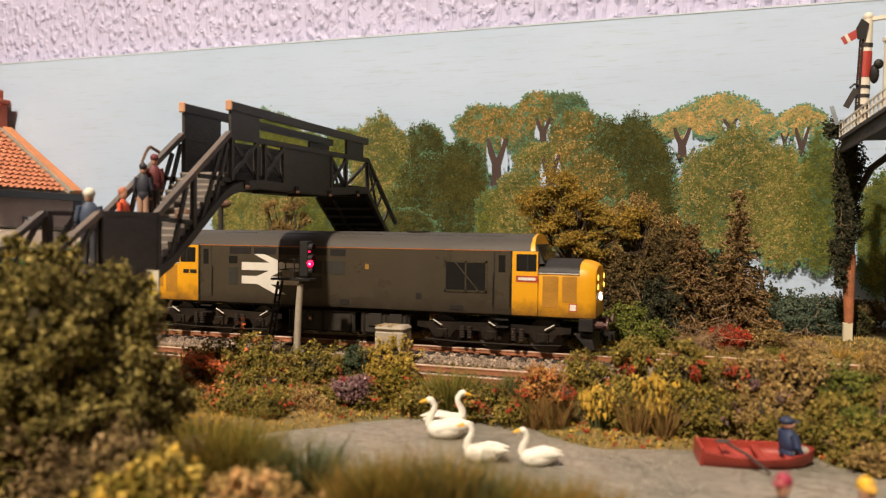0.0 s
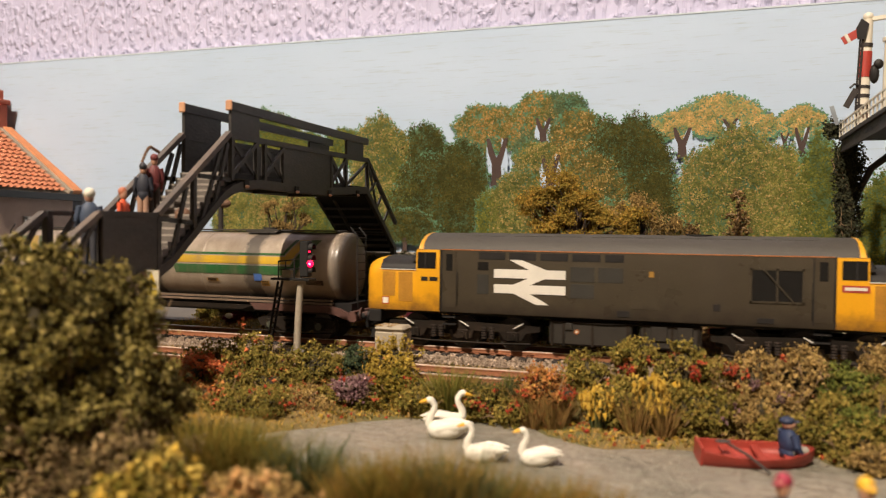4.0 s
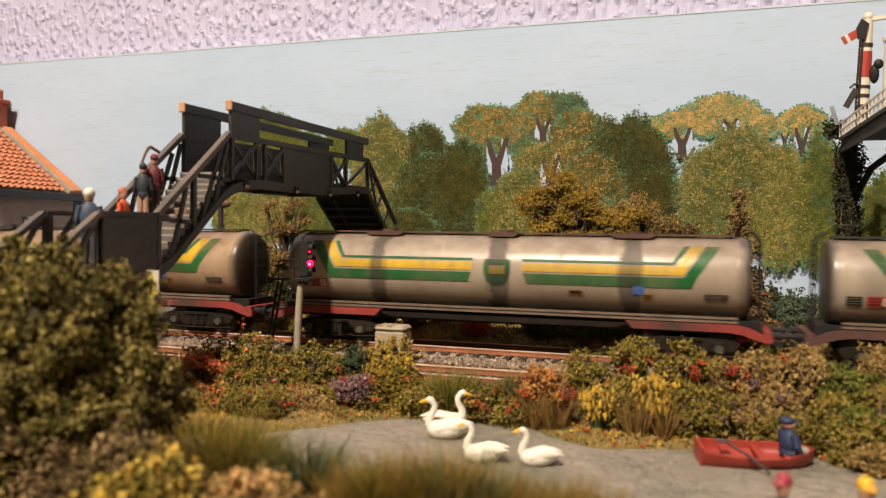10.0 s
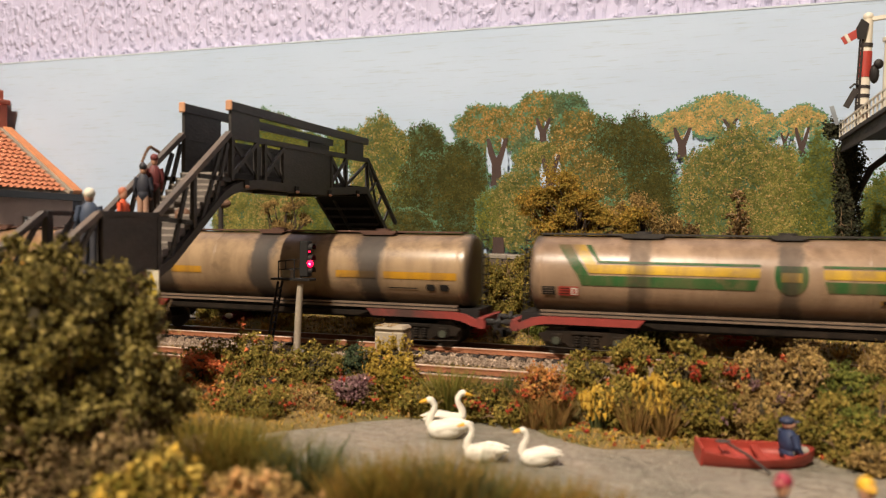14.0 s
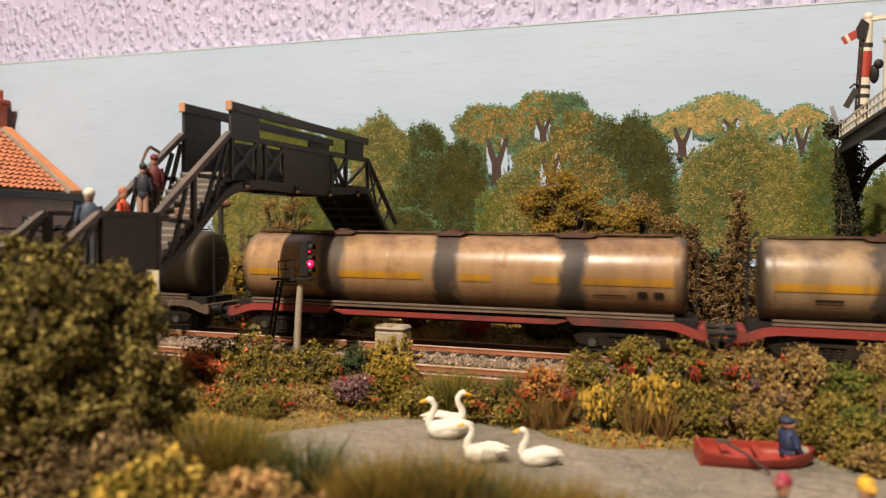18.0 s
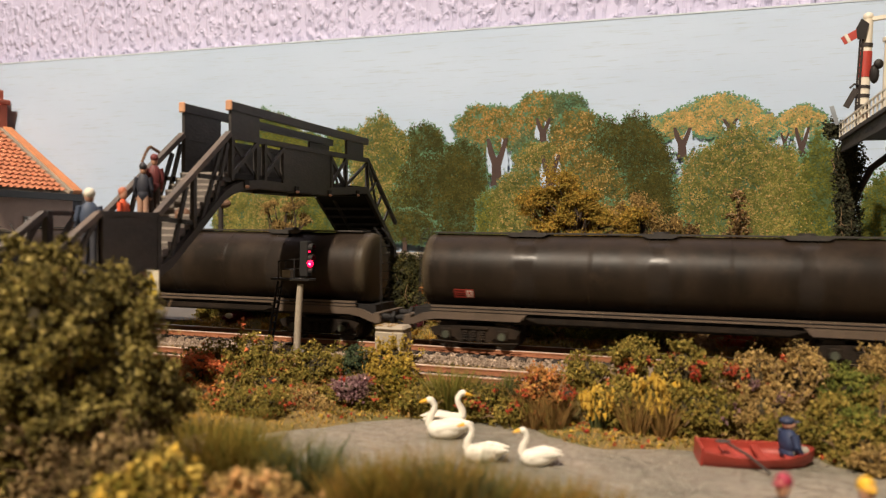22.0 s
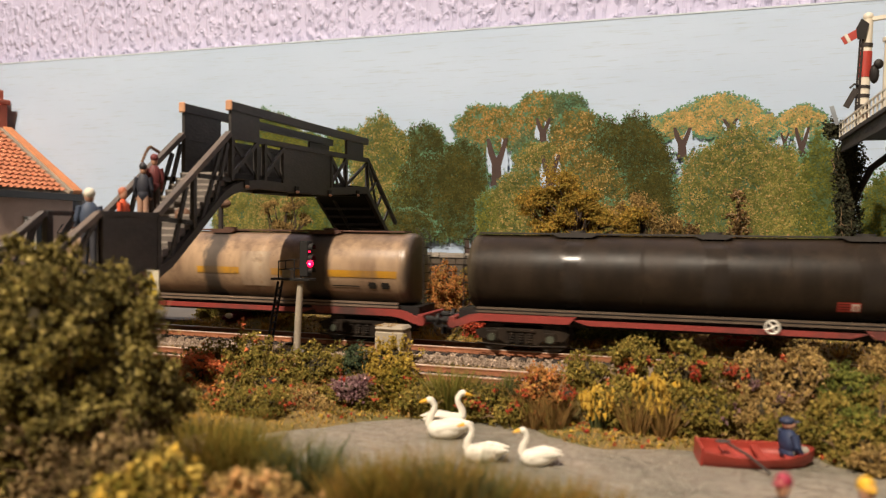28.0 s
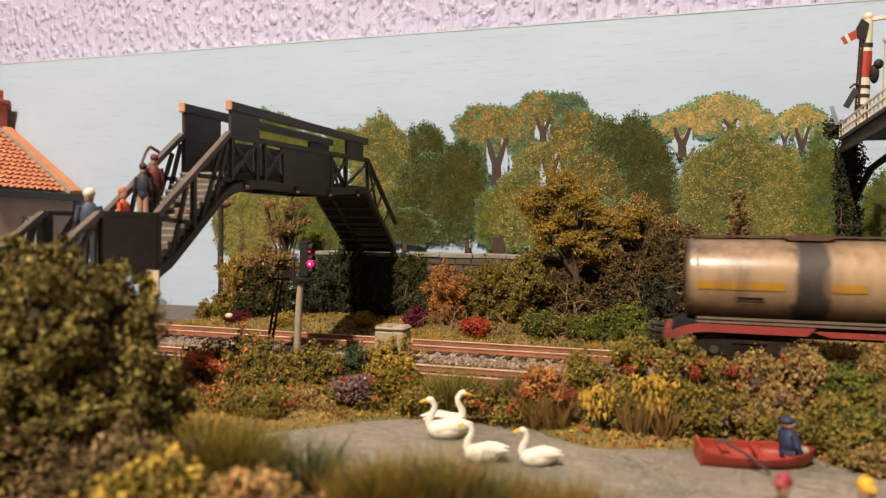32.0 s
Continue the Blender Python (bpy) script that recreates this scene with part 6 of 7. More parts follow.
def house():
    x1, x0, y0, y1 = -436.0, -570.0, 36.0, 115.0
    hs = thing("house", -503, 75, -5, "small house with a clay tiled roof and a red chimney", "house")
    ox, oy, oz = -503, 75, -5

    def sub(name, bm, m, parent=hs, label="", smooth=30):
        bmesh.ops.translate(bm, vec=(-ox, -oy, -oz), verts=bm.verts)
        return part(name, bm, m, parent, label, smooth)

    sub("wall", prism(bmesh.new(), [(x1 - 3, -6), (x1 - 3, 74), (-503, 121), (x0 + 3, 74), (x0 + 3, -6)], "y", y0 + 2, y1 - 2), M["render"], label="pinkish brown rendered walls")
    slope = math.hypot(67, 49)
    rf = sub("roof", prism(bmesh.new(), [(x1 + 1, 74.6), (-503, 123.4), (x0 - 1, 74.6), (x0 - 1, 76.6), (-503, 125.4), (x1 + 1, 76.6)], "y", y0, y1), M["mortar"], label="clay tiled gable roof")
    # pantiles: each one a curved piece, in courses on the side that faces the bridge
    ux, uz = 67 / slope, -49 / slope
    nx, nz = 49 / slope, 67 / slope
    bm = bmesh.new()
    w, l = 5.4, 6.6
    rings = []
    for t in (0.0, l):
        lift = 2.1 if t else 0.2
        prof = [(0, 0.0), (w * 0.2, -0.35), (w * 0.42, -0.2), (w * 0.62, 0.95), (w * 0.8, 1.35), (w, 0.6)]
        low = [(v, h - 0.5) for v, h in prof[::-1]]
        rings.append([(ux * t + nx * (h + lift), v, uz * t + nz * (h + lift)) for v, h in prof + low])
    loft(bm, rings)
    first = part("roof_tile", bm, M["tile"], rf)
    rows, cols = int((slope - 3) // 5.6), int((y1 - y0 - 9) // w)
    for r in range(rows):
        for c in range(cols):
            t = 3 + r * 5.6
            p = Vector((-503 + ux * t + nx * 1.6 - ox, y0 + 1 + c * w - oy, 124.6 + uz * t + nz * 1.6 - oz))
            if r == 0 and c == 0:
                first.location = p * K
                continue
            o = new("roof_tile", first.data)
            o.parent, o.location = rf, p * K
    # verge with mortar and a row of edge tiles, gutter, chimney
    bm = bmesh.new()
    beam(bm, (-503 + nx * 2, y1 - 3.0, 125.4 + nz * 2), (x1 + 1 + nx * 2, y1 - 3.0, 76.6 + nz * 2), 8.0, 3.6, (nx, 0, nz))
    sub("verge", bm, M["verge_board"], rf, "orange verge tiles")
    bm = bmesh.new()
    beam(bm, (-503 + nx * 1.6, y1 - 8.6, 125.4 + nz * 1.6), (x1 + 1 + nx * 1.6, y1 - 8.6, 76.6 + nz * 1.6), 3.2, 2.6, (nx, 0, nz))
    sub("verge_mortar", bm, M["mortar"], rf, "grey mortar band")
    bm = bmesh.new()
    beam(bm, (x1 + 1.5, y0, 74.2), (x1 + 1.5, y1 + 0.8, 74.2), 3.6, 4.6)
    sub("gutter", bm, M["gutter"], hs, "black gutter")
    bm = bmesh.new()
    for i in range(9):
        tube(bm, (-503, y0 + i * 7.2, 126.5), (-503, y0 + i * 7.2 + 6.9, 126.9), 3.0, 3.2, n=12)
    sub("ridge_tiles", bm, M["tile"], rf)
    ch = sub("chimney", box(bmesh.new(), -526, -500.5, 98, 112, 110, 145, 0.4), M["chimney"], hs, "red rendered chimney stack")
    bm = bmesh.new()
    box(bm, -528, -498, 96.5, 113.5, 145, 148.5, 0.9)
    box(bm, -525, -503.5, 98.5, 111.5, 148.5, 156, 0.6)
    sub("chimney_cap", bm, M["chimney"], ch)
    bm = bmesh.new()
    tube(bm, (-515, 105, 156), (-515, 105, 170), 3.8, 3.3, n=14)
    sub("chimney_pot", bm, M["chimney"], ch)
    wn = sub("window", box(bmesh.new(), x1 - 3.4, x1 - 2.6, 70, 86, 30, 58, 0.2), M["glass"], hs, "dark side window")
    bm = bmesh.new()
    for a in ((69, 87, 57.5, 59.5), (69, 87, 28.5, 30.5), (69, 71, 29, 59), (85, 87, 29, 59), (77.3, 78.7, 29, 59)):
        box(bm, x1 - 3.2, x1 - 1.8, a[0], a[1], a[2], a[3])
    sub("window_frame", bm, M["white"], wn)


house()


# ---- little painted dolls, each one plain shape ----
def doll(name, x, y, z, h, rz, cols, label, seated=False, cap=False, wide=0.74):
    """cols: legs, coat, skin, hair."""
    me_mats = [mat(name + "_paint_%d" % i, c, 0.6, var=0.12, relief=0) for i, c in enumerate(cols)]
    bm = bmesh.new()
    k = h / 24.0

    def blob(c, rx, ry, rz_, m, u=12, v=9):
        n0 = len(bm.faces)
        ball(bm, [q * k for q in c], rx * k, ry * k, rz_ * k, u, v)
        bm.faces.ensure_lookup_table()
        for f in bm.faces[n0:]:
            f.material_index = m

    def limb(p, q, r0, r1, m):
        n0 = len(bm.faces)
        pipe(bm, [[a * k for a in p], [(a + b) / 2 * k for a, b in zip(p, q)], [b * k for b in q]], [r0 * k, (r0 + r1) / 2 * k, r1 * k], 8)
        bm.faces.ensure_lookup_table()
        for f in bm.faces[n0:]:
            f.material_index = m

    if seated:
        for s in (-1, 1):
            limb((s * 1.3, 0, 1.6), (s * 1.5, -4.2, 2.0), 1.7, 1.4, 0)
        dz = -11.0
    else:
        for s in (-1, 1):
            limb((s * 1.35, 0, 0.3), (s * 1.25, 0, 12), 1.15, 1.6, 0)
            blob((s * 1.4, -0.9, 0.6), 1.1, 1.9, 0.7, 0)
        dz = 0.0
    blob((0, 0, 12.2 + dz), 2.9, 2.0, 2.6, 1)
    blob((0, 0, 15.6 + dz), 3.2, 2.1, 4.6, 1)
    for s in (-1, 1):
        limb((s * 3.0, 0, 18.6 + dz), (s * 3.9, -0.4, 14.6 + dz), 1.15, 1.0, 1)
        limb((s * 3.9, -0.4, 14.6 + dz), (s * 3.2, -2.2, 11.4 + dz), 1.0, 0.8, 1)
        blob((s * 3.2, -2.4, 11.0 + dz), 0.8, 0.9, 0.9, 2)
    blob((0, -0.1, 21.6 + dz), 1.65, 1.8, 2.1, 2)
    blob((0, 0.35, 22.5 + dz), 1.95, 1.95, 1.7 if not cap else 1.5, 3)
    if cap:
        blob((0, -1.4, 22.2 + dz), 1.5, 1.6, 0.35, 3)
    bmesh.ops.scale(bm, vec=(wide, wide, 1), verts=bm.verts)
    ob = part(name, bm, me_mats[0], None, smooth=60)
    for m in me_mats[1:]:
        ob.data.materials.append(m)
    ob.matrix_basis = pose(x * K, y * K, z * K, 0, 0, rz)
    return tagged(ob, label, "figurine", "painted figurines")


SKIN = (0.52, 0.28, 0.18)
doll("figurine", -177.5, -151.5, 40.0, 24.5, -137, [(0.05, 0.05, 0.06), (0.055, 0.075, 0.12), SKIN, (0.70, 0.66, 0.55)], "white haired figurine in a navy jacket on the landing", wide=0.88)
doll("figurine", -175.2, -139.5, 43.0, 22.5, 100, [(0.10, 0.08, 0.07), (0.72, 0.10, 0.03), SKIN, (0.50, 0.16, 0.08)], "small figurine in a bright orange shirt on the landing")
doll("figurine", -181.5, -122.5, 52.5, 22.5, -150, [(0.42, 0.25, 0.17), (0.03, 0.032, 0.045), SKIN, (0.025, 0.025, 0.03)], "figurine in dark clothes climbing the footbridge stairs", cap=True)
doll("figurine", -180.5, -118.0, 55.5, 23.0, -140, [(0.08, 0.06, 0.05), (0.13, 0.025, 0.025), SKIN, (0.16, 0.03, 0.03)], "figurine in a maroon coat climbing the footbridge stairs", cap=True)
doll("figurine", 15.0, -199.5, -12.1, 24.0, -40, [(0.05, 0.05, 0.06), (0.05, 0.045, 0.045), SKIN, (0.30, 0.02, 0.05)], "figurine with a red hat standing on the near bank", cap=True)
doll("figurine", 27.4, -201.5, -11.0, 24.2, 20, [(0.05, 0.05, 0.06), (0.25, 0.10, 0.08), SKIN, (0.72, 0.40, 0.02)], "figurine with a yellow hat standing on the near bank", cap=True)

# loose chain and bags on the stairs
bg = thing("travel_bag", -174.5, -110, 54, "small brown bag on the stairs", "bag")
bm = bmesh.new()
ball(bm, (0, 0, 3.0), 3.2, 3.4, 3.0)
part("bag_body", bm, mat("brown_leather", (0.16, 0.085, 0.05), 0.6), bg)
ch = thing("rusty_chain", -187, -110, 72, "thin rusty chain over the stair handrail", "chain")
for i in range(32):
    a = i / 31
    bm = bmesh.new()
    p = Vector((1.5 - 2.0 * a, 12.0 * a - 9.0, 2.0 + 9.0 * math.sin(min(1, a * 1.5) * 1.7) - 2.5 * a))
    ball(bm, p, 0.62 if i % 2 else 0.3, 0.5, 0.62 if i % 2 else 0.3, 7, 5)
    part("chain_link", bm, M["rust_iron"], ch)


# ---- swans on the pond ----
M["swan"] = mat("cream_white_swan_paint", (0.80, 0.75, 0.64), 0.5, var=0.05)
M["beak"] = mat("orange_beak_paint", (0.80, 0.42, 0.03), 0.5)


def swan(x, y, rz, k, label, wing=True):
    sw = thing("swan", x, y, -12.0, label, "swan", "swans on the pond", rz)
    sw.scale = (k, k, k)
    bm = bmesh.new()
    rings = []
    for t, w, zc, hh in ((-7.6, 0.3, 3.6, 0.3), (-6.2, 1.3, 3.3, 1.0), (-3.6, 2.9, 2.8, 2.5), (-0.5, 3.6, 2.5, 3.0), (2.4, 3.4, 2.4, 3.0), (4.6, 2.5, 2.5, 2.5), (5.9, 1.2, 2.9, 1.4)):
        rings.append(ring((t, 0, zc), (0, 1, 0), (0, 0, 1), w, 14, hh))
    loft(bm, rings)
    body = part("body", bm, M["swan"], sw, smooth=70)
    bm = bmesh.new()
    pipe(bm, [(4.0, 0, 2.8), (5.4, 0, 4.6), (5.0, 0, 6.6), (3.9, 0, 8.4), (3.7, 0, 10.0), (4.6, 0, 11.3)], [1.8, 1.45, 1.15, 1.0, 0.95, 1.0], 10)
    part("neck", bm, M["swan"], sw, smooth=70)
    bm = bmesh.new()
    ball(bm, (5.2, 0, 11.5), 1.45, 1.05, 1.05)
    hd = part("head", bm, M["swan"], sw, smooth=70)
    bm = bmesh.new()
    loft(bm, [ring((6.0, 0, 11.4), (0, 1, 0), (0, 0, 1), 0.95, 8, 0.8), ring((7.7, 0, 10.9), (0, 1, 0), (0, 0, 1), 0.7, 8, 0.5), ring((8.6, 0, 10.7), (0, 1, 0), (0, 0, 1), 0.25, 8, 0.15)])
    part("beak", bm, M["beak"], hd, "orange beak")
    for s in (-1, 1):
        bm = bmesh.new()
        rings = []
        for t, zc, hh in ((-8.0, 4.2, 0.2), (-5.6, 4.2, 1.0), (-2.0, 3.9, 1.9), (1.4, 3.3, 1.8), (3.0, 3.0, 0.7)):
            rings.append(ring((t, s * (2.2 + 0.07 * (t + 8)), zc), (0, 1, 0), (0, 0, 1), 0.7 if t > -7 else 0.2, 8, hh))
        loft(bm, rings)
        part("wing", bm, M["swan"], sw, smooth=70)
    return sw


swan(-73.0, -114.6, 192, 1.02, "white swan with an orange beak beside its mate")
swan(-76.2, -105.0, 30, 1.02, "white swan facing away from its mate")
swan(-55.6, -134.3, 192, 0.90, "white swan with a lowered tail on grey water")
swan(-40.5, -132.4, 196, 0.84, "white swan preening its folded wings")

# ---- rowing boat ----
M["boat"] = mat("dark_red_boat_paint", (0.31, 0.042, 0.028), 0.4, var=0.15, scale=200)
M["oar"] = mat("dark_oar_wood", (0.05, 0.04, 0.035), 0.6)
bt = thing("rowing_boat", 17.0, -109.5, -12.4, "dark red rowing boat with a thwart and one oar", "boat", rz=14)
bt.scale = (0.9, 0.95, 0.9)
bt.rotation_euler = (radians(9), 0, radians(14))
outer = [(-17.5, 4.6, 0.4), (-15, 5.6, 0.1), (-8, 6.6, 0), (0, 6.9, 0), (8, 6.0, 0.1), (14, 3.6, 0.6), (17.6, 0.5, 1.6)]
bm = bmesh.new()
rings = []
for t, w, zb in outer:
    ht = 5.0 + 0.0045 * t * t
    prof = [(w, ht), (w * 0.96, ht * 0.6), (w * 0.72, zb + 0.8), (0, zb), (-w * 0.72, zb + 0.8), (-w * 0.96, ht * 0.6), (-w, ht)]
    inn = [(-w * 0.84, ht), (-w * 0.78, ht * 0.6), (-w * 0.5, zb + 1.8), (0, zb + 1.3), (w * 0.5, zb + 1.8), (w * 0.78, ht * 0.6), (w * 0.84, ht)]
    rings.append([(t, a, b) for a, b in prof + inn])
loft(bm, rings)
part("hull", bm, M["boat"], bt, "dark red hull", smooth=40)
for t, w in ((-9, 5.4), (1, 5.8), (9.5, 4.4)):
    part("thwart", box(bmesh.new(), t - 1.2, t + 1.2, -w, w, 3.6, 4.3, 0.1), M["boat"], bt)
part("transom", box(bmesh.new(), -17.9, -17.0, -4.4, 4.4, 1.2, 7.2, 0.2), M["boat"], bt)
bm = bmesh.new()
pipe(bm, [(-9.5, -3.5, 8.4), (-4.5, -7.5, 6.6), (0.5, -12, 3.4)], 0.42, 7)
oar = part("oar", bm, M["oar"], bt, "dark oar resting on the side")
bm = bmesh.new()
ball(bm, (-11.0, -2.6, 8.8), 2.6, 1.1, 0.5)
part("oar_blade", bm, M["oar"], oar)
doll("figurine", 25.8, -107.0, -9.4, 20.5, 112, [(0.30, 0.27, 0.22), (0.022, 0.035, 0.085), SKIN, (0.02, 0.03, 0.07)], "seated figurine in a navy jacket in the rowing boat", seated=True, cap=True, wide=1.3)


# ---- signal gantry over the tracks ----
M["gantry"] = mat("dark_brown_gantry", (0.030, 0.023, 0.020), 0.7, var=0.35, dirt=(0.06, 0.04, 0.03), dirt_amount=0.5)
M["creampost"] = mat("cream_post_paint", (0.72, 0.66, 0.54), 0.45, var=0.06)
M["orange_rust"] = mat("bright_rust", (0.38, 0.13, 0.05), 0.8, var=0.35, scale=160, relief=0.5, dirt=(0.12, 0.06, 0.04), dirt_amount=0.7)
M["creamblock"] = mat("cream_block", (0.66, 0.58, 0.40), 0.6, var=0.08)


def gantry():
    ga = thing("signal_gantry", 68.4, 60, 0, "dark signal gantry with a white railing over the tracks", "gantry")
    ox, oy = 68.4, 60

    def sub(name, bm, m, parent=ga, label="", smooth=35):
        bmesh.ops.translate(bm, vec=(-ox, -oy, 0), verts=bm.verts)
        return part(name, bm, m, parent, label, smooth)

    sub("deck", box(bmesh.new(), 62, 84, -140, 54, 96.6, 98.2), M["gantry"], label="dark platform")
    for x in (63.5, 82):
        bm = bmesh.new()
        beam(bm, (x, -140, 92.5), (x, 54, 92.5), 1.2, 2.0)
        for i in range(12):
            y = 50 - i * 16
            beam(bm, (x, y, 92.5), (x, y - 8, 96.6), 0.8, 1.0)
            beam(bm, (x, y - 8, 96.6), (x, y - 16, 92.5), 0.8, 1.0)
        sub("truss", bm, M["gantry"])
    for x in (63.5, 82):
        sub("side_girder", box(bmesh.new(), x - 0.3, x + 0.3, -140, 54, 93.3, 96.55), M["gantry"], label="dark girder plate")
    for x in (62.4, 83.6):
        for i in range(28):
            y = 53.4 - i * 7
            sub("railing_post", box(bmesh.new(), x - 0.35, x + 0.35, y - 0.35, y + 0.35, 98.2, 104.6), M["creampost"])
        for z in (101.4, 104.6):
            sub("railing_bar", beam(bmesh.new(), (x, 53.8, z), (x, -138, z), 0.6, 0.6), M["creampost"], label="thin white railing")
    for y in (53.4,):
        for z in (101.4, 104.6):
            sub("railing_bar", beam(bmesh.new(), (62.4, y, z), (83.6, y, z), 0.6, 0.6), M["creampost"])
    bm = bmesh.new()
    pipe(bm, [(69.0, 60, 11), (68.8, 60, 25), (68.9, 60, 44)], [2.0, 2.4, 2.6], 12)
    leg = sub("leg", bm, M["orange_rust"], label="rusty orange leg")
    bm = bmesh.new()
    pipe(bm, [(68.4, 60, 44), (68, 60, 70), (68, 58, 97)], [2.55, 2.7, 2.8], 12)
    sub("upper_leg", bm, M["gantry"], label="dark upper leg")
    sub("leg_base", box(bmesh.new(), 66.6, 70.6, 58.0, 62.0, -1.5, 12.0, 0.3), M["creamblock"], label="cream square foot")
    bm = bmesh.new()
    pipe(bm, [(70, 59, 70), (76, 55, 84), (84, 50, 91)], 1.6, 8)
    pipe(bm, [(82, 45, 20), (82, 46, 92)], 1.4, 8)
    sub("bracket", bm, M["gantry"])
    # semaphore
    bm = bmesh.new()
    pipe(bm, [(67.6, 35, 98), (68.2, 35, 112), (69.4, 35, 147)], [2.5, 2.45, 2.2], 16)
    sp = sub("semaphore_post", bm, M["creampost"], label="cream semaphore post")
    for z0, z1, m in ((99, 102, "gantry"), (104, 106.5, "rust_iron"), (108, 110, "gantry"), (113, 114.6, "gantry"), (117, 118.4, "gantry"), (122, 133, "redpaint"), (135, 136.6, "gantry")):
        bm = bmesh.new()
        f = lambda z: 67.6 + 1.8 * (z - 98) / 49
        tube(bm, (f(z0), 35, z0), (f(z1), 35, z1), 2.62, n=16)
        sub("post_band", bm, M[m], sp)
    bm = bmesh.new()
    pipe(bm, [(66.2, 33, 99), (66.4, 33, 118), (67.6, 33, 144)], 0.45, 5)
    pipe(bm, [(64.9, 33.6, 99), (65.4, 33.6, 118), (66.4, 33.6, 140)], 0.4, 5)
    for i in range(16):
        tube(bm, (64.8 + i * 0.1, 33.5, 101 + i * 2.5), (66.2 + i * 0.1, 33, 101 + i * 2.5), 0.3, n=5)
    sub("ladder", bm, M["gantry"], sp)
    bm = bmesh.new()
    ball(bm, (69.6, 35, 148.2), 2.2, 2.2, 2.0)
    beam(bm, (69.6, 35, 147), (76, 34, 147.4), 2.4, 1.6)
    sub("finial", bm, M["creampost"], sp)
    arm = sub("signal_arm", beam(bmesh.new(), (68.0, 32.8, 142.5), (59.4, 32.8, 137.8), 0.5, 3.5), M["redpaint"], sp, "red signal arm with a white bar")
    sub("arm_bar", beam(bmesh.new(), (61.8, 32.4, 139.1), (60.6, 32.4, 138.5), 0.6, 3.9), M["white"], arm)
    sub("arm_plate", prism(bmesh.new(), [(64.4, 143), (66.4, 147), (69.4, 144.5), (68, 138), (65, 138)], "y", 31.7, 32.3), M["black"], sp)
    sub("lower_arm", beam(bmesh.new(), (65.2, 32.8, 116.8), (61.2, 32.8, 109.0), 0.5, 2.6), M["gantry"], sp, "dark lower arm")
    bm = bmesh.new()
    ball(bm, (72, 33, 123), 2.0, 2.0, 4.2)
    ball(bm, (73.4, 32, 127), 2.0, 1.6, 2.2)
    pipe(bm, [(62.6, 33, 117.4), (64.4, 33, 119), (66.4, 33, 118.2)], 0.5, 5)
    sub("lamp_case", bm, M["black"], sp)
    bm = bmesh.new()
    pipe(bm, [(77.5, 34, 98), (78, 34, 137)], [2.4, 2.1], 14)
    tube(bm, (78, 34, 137), (78, 34, 138.6), 2.9, n=14)
    sub("second_post", bm, M["creampost"], label="cream second post")
    bm = bmesh.new()
    beam(bm, (61, 52, 104), (58.4, 52, 112.6), 0.5, 1.8)
    sub("lever_blade", bm, mat("bare_steel_blade", (0.30, 0.33, 0.36), 0.4, metal=0.5))


gantry()


# ---- trees and larger growth behind the track ----
def tree(x, y, base, top, rx, rz, kind, label, lean=0.0, clumps=16, seed=1):
    rng = np.random.default_rng(seed)
    tr = thing("tree", x, y, base, label, "tree")
    h = top - base
    cz = h - rz
    bm = bmesh.new()
    pipe(bm, [(0, 0, -1), (0.8, 0, h * 0.25), (-0.6, 0, h * 0.5), (0.4 + lean, 0, h * 0.8)], [2.4, 1.9, 1.5, 0.6], 9)
    trunk = part("trunk", bm, M["bark"], tr, "dark brown trunk")
    cents = []
    for i in range(clumps):
        d = rng.normal(size=3)
        d *= (1 - 0.6 * rng.uniform() ** 2) / np.linalg.norm(d)
        c = np.array([d[0] * rx * 0.86, d[1] * min(rx, 12) * 0.8, cz + d[2] * rz * 0.86])
        cents.append(c)
        bm = bmesh.new()
        st = Vector((0, 0, h * rng.uniform(0.3, 0.6)))
        md = (st + Vector(c)) / 2 + Vector(rng.normal(size=3)) * 2
        pipe(bm, [st, md, Vector(c)], [1.0, 0.6, 0.25], 5)
        part("limb", bm, M["bark"], trunk)
    pos = []
    for i, c in enumerate(cents):
        r = rng.uniform(0.16, 0.30)
        pos.append(lumps(int(rx * rz * 0.5), rng, c, (rx * r, min(rx, 12) * 0.5, rz * r), seed + i * 2.3, inner=0.2, squash=0.4))
    p = np.concatenate(pos)
    v, f = crumbs(p, 0.55, rng)
    raw("crown", v, f, M[kind], tr, "clumps of small leaves")
    return tr


tree(-61, 72, 1.0, 88, 37, 27, "autumn", "autumn brown and ochre tree with a full crown", seed=4, clumps=60)
tree(-27, 80, 2.0, 78, 22, 30, "khaki", "smaller dark brown tree against the wall", seed=9, clumps=40)


tree(-249.0, 92, -2.0, 78.3, 20.6, 17.9, "khaki", "brown ochre tree behind the retaining wall", seed=14, clumps=26)


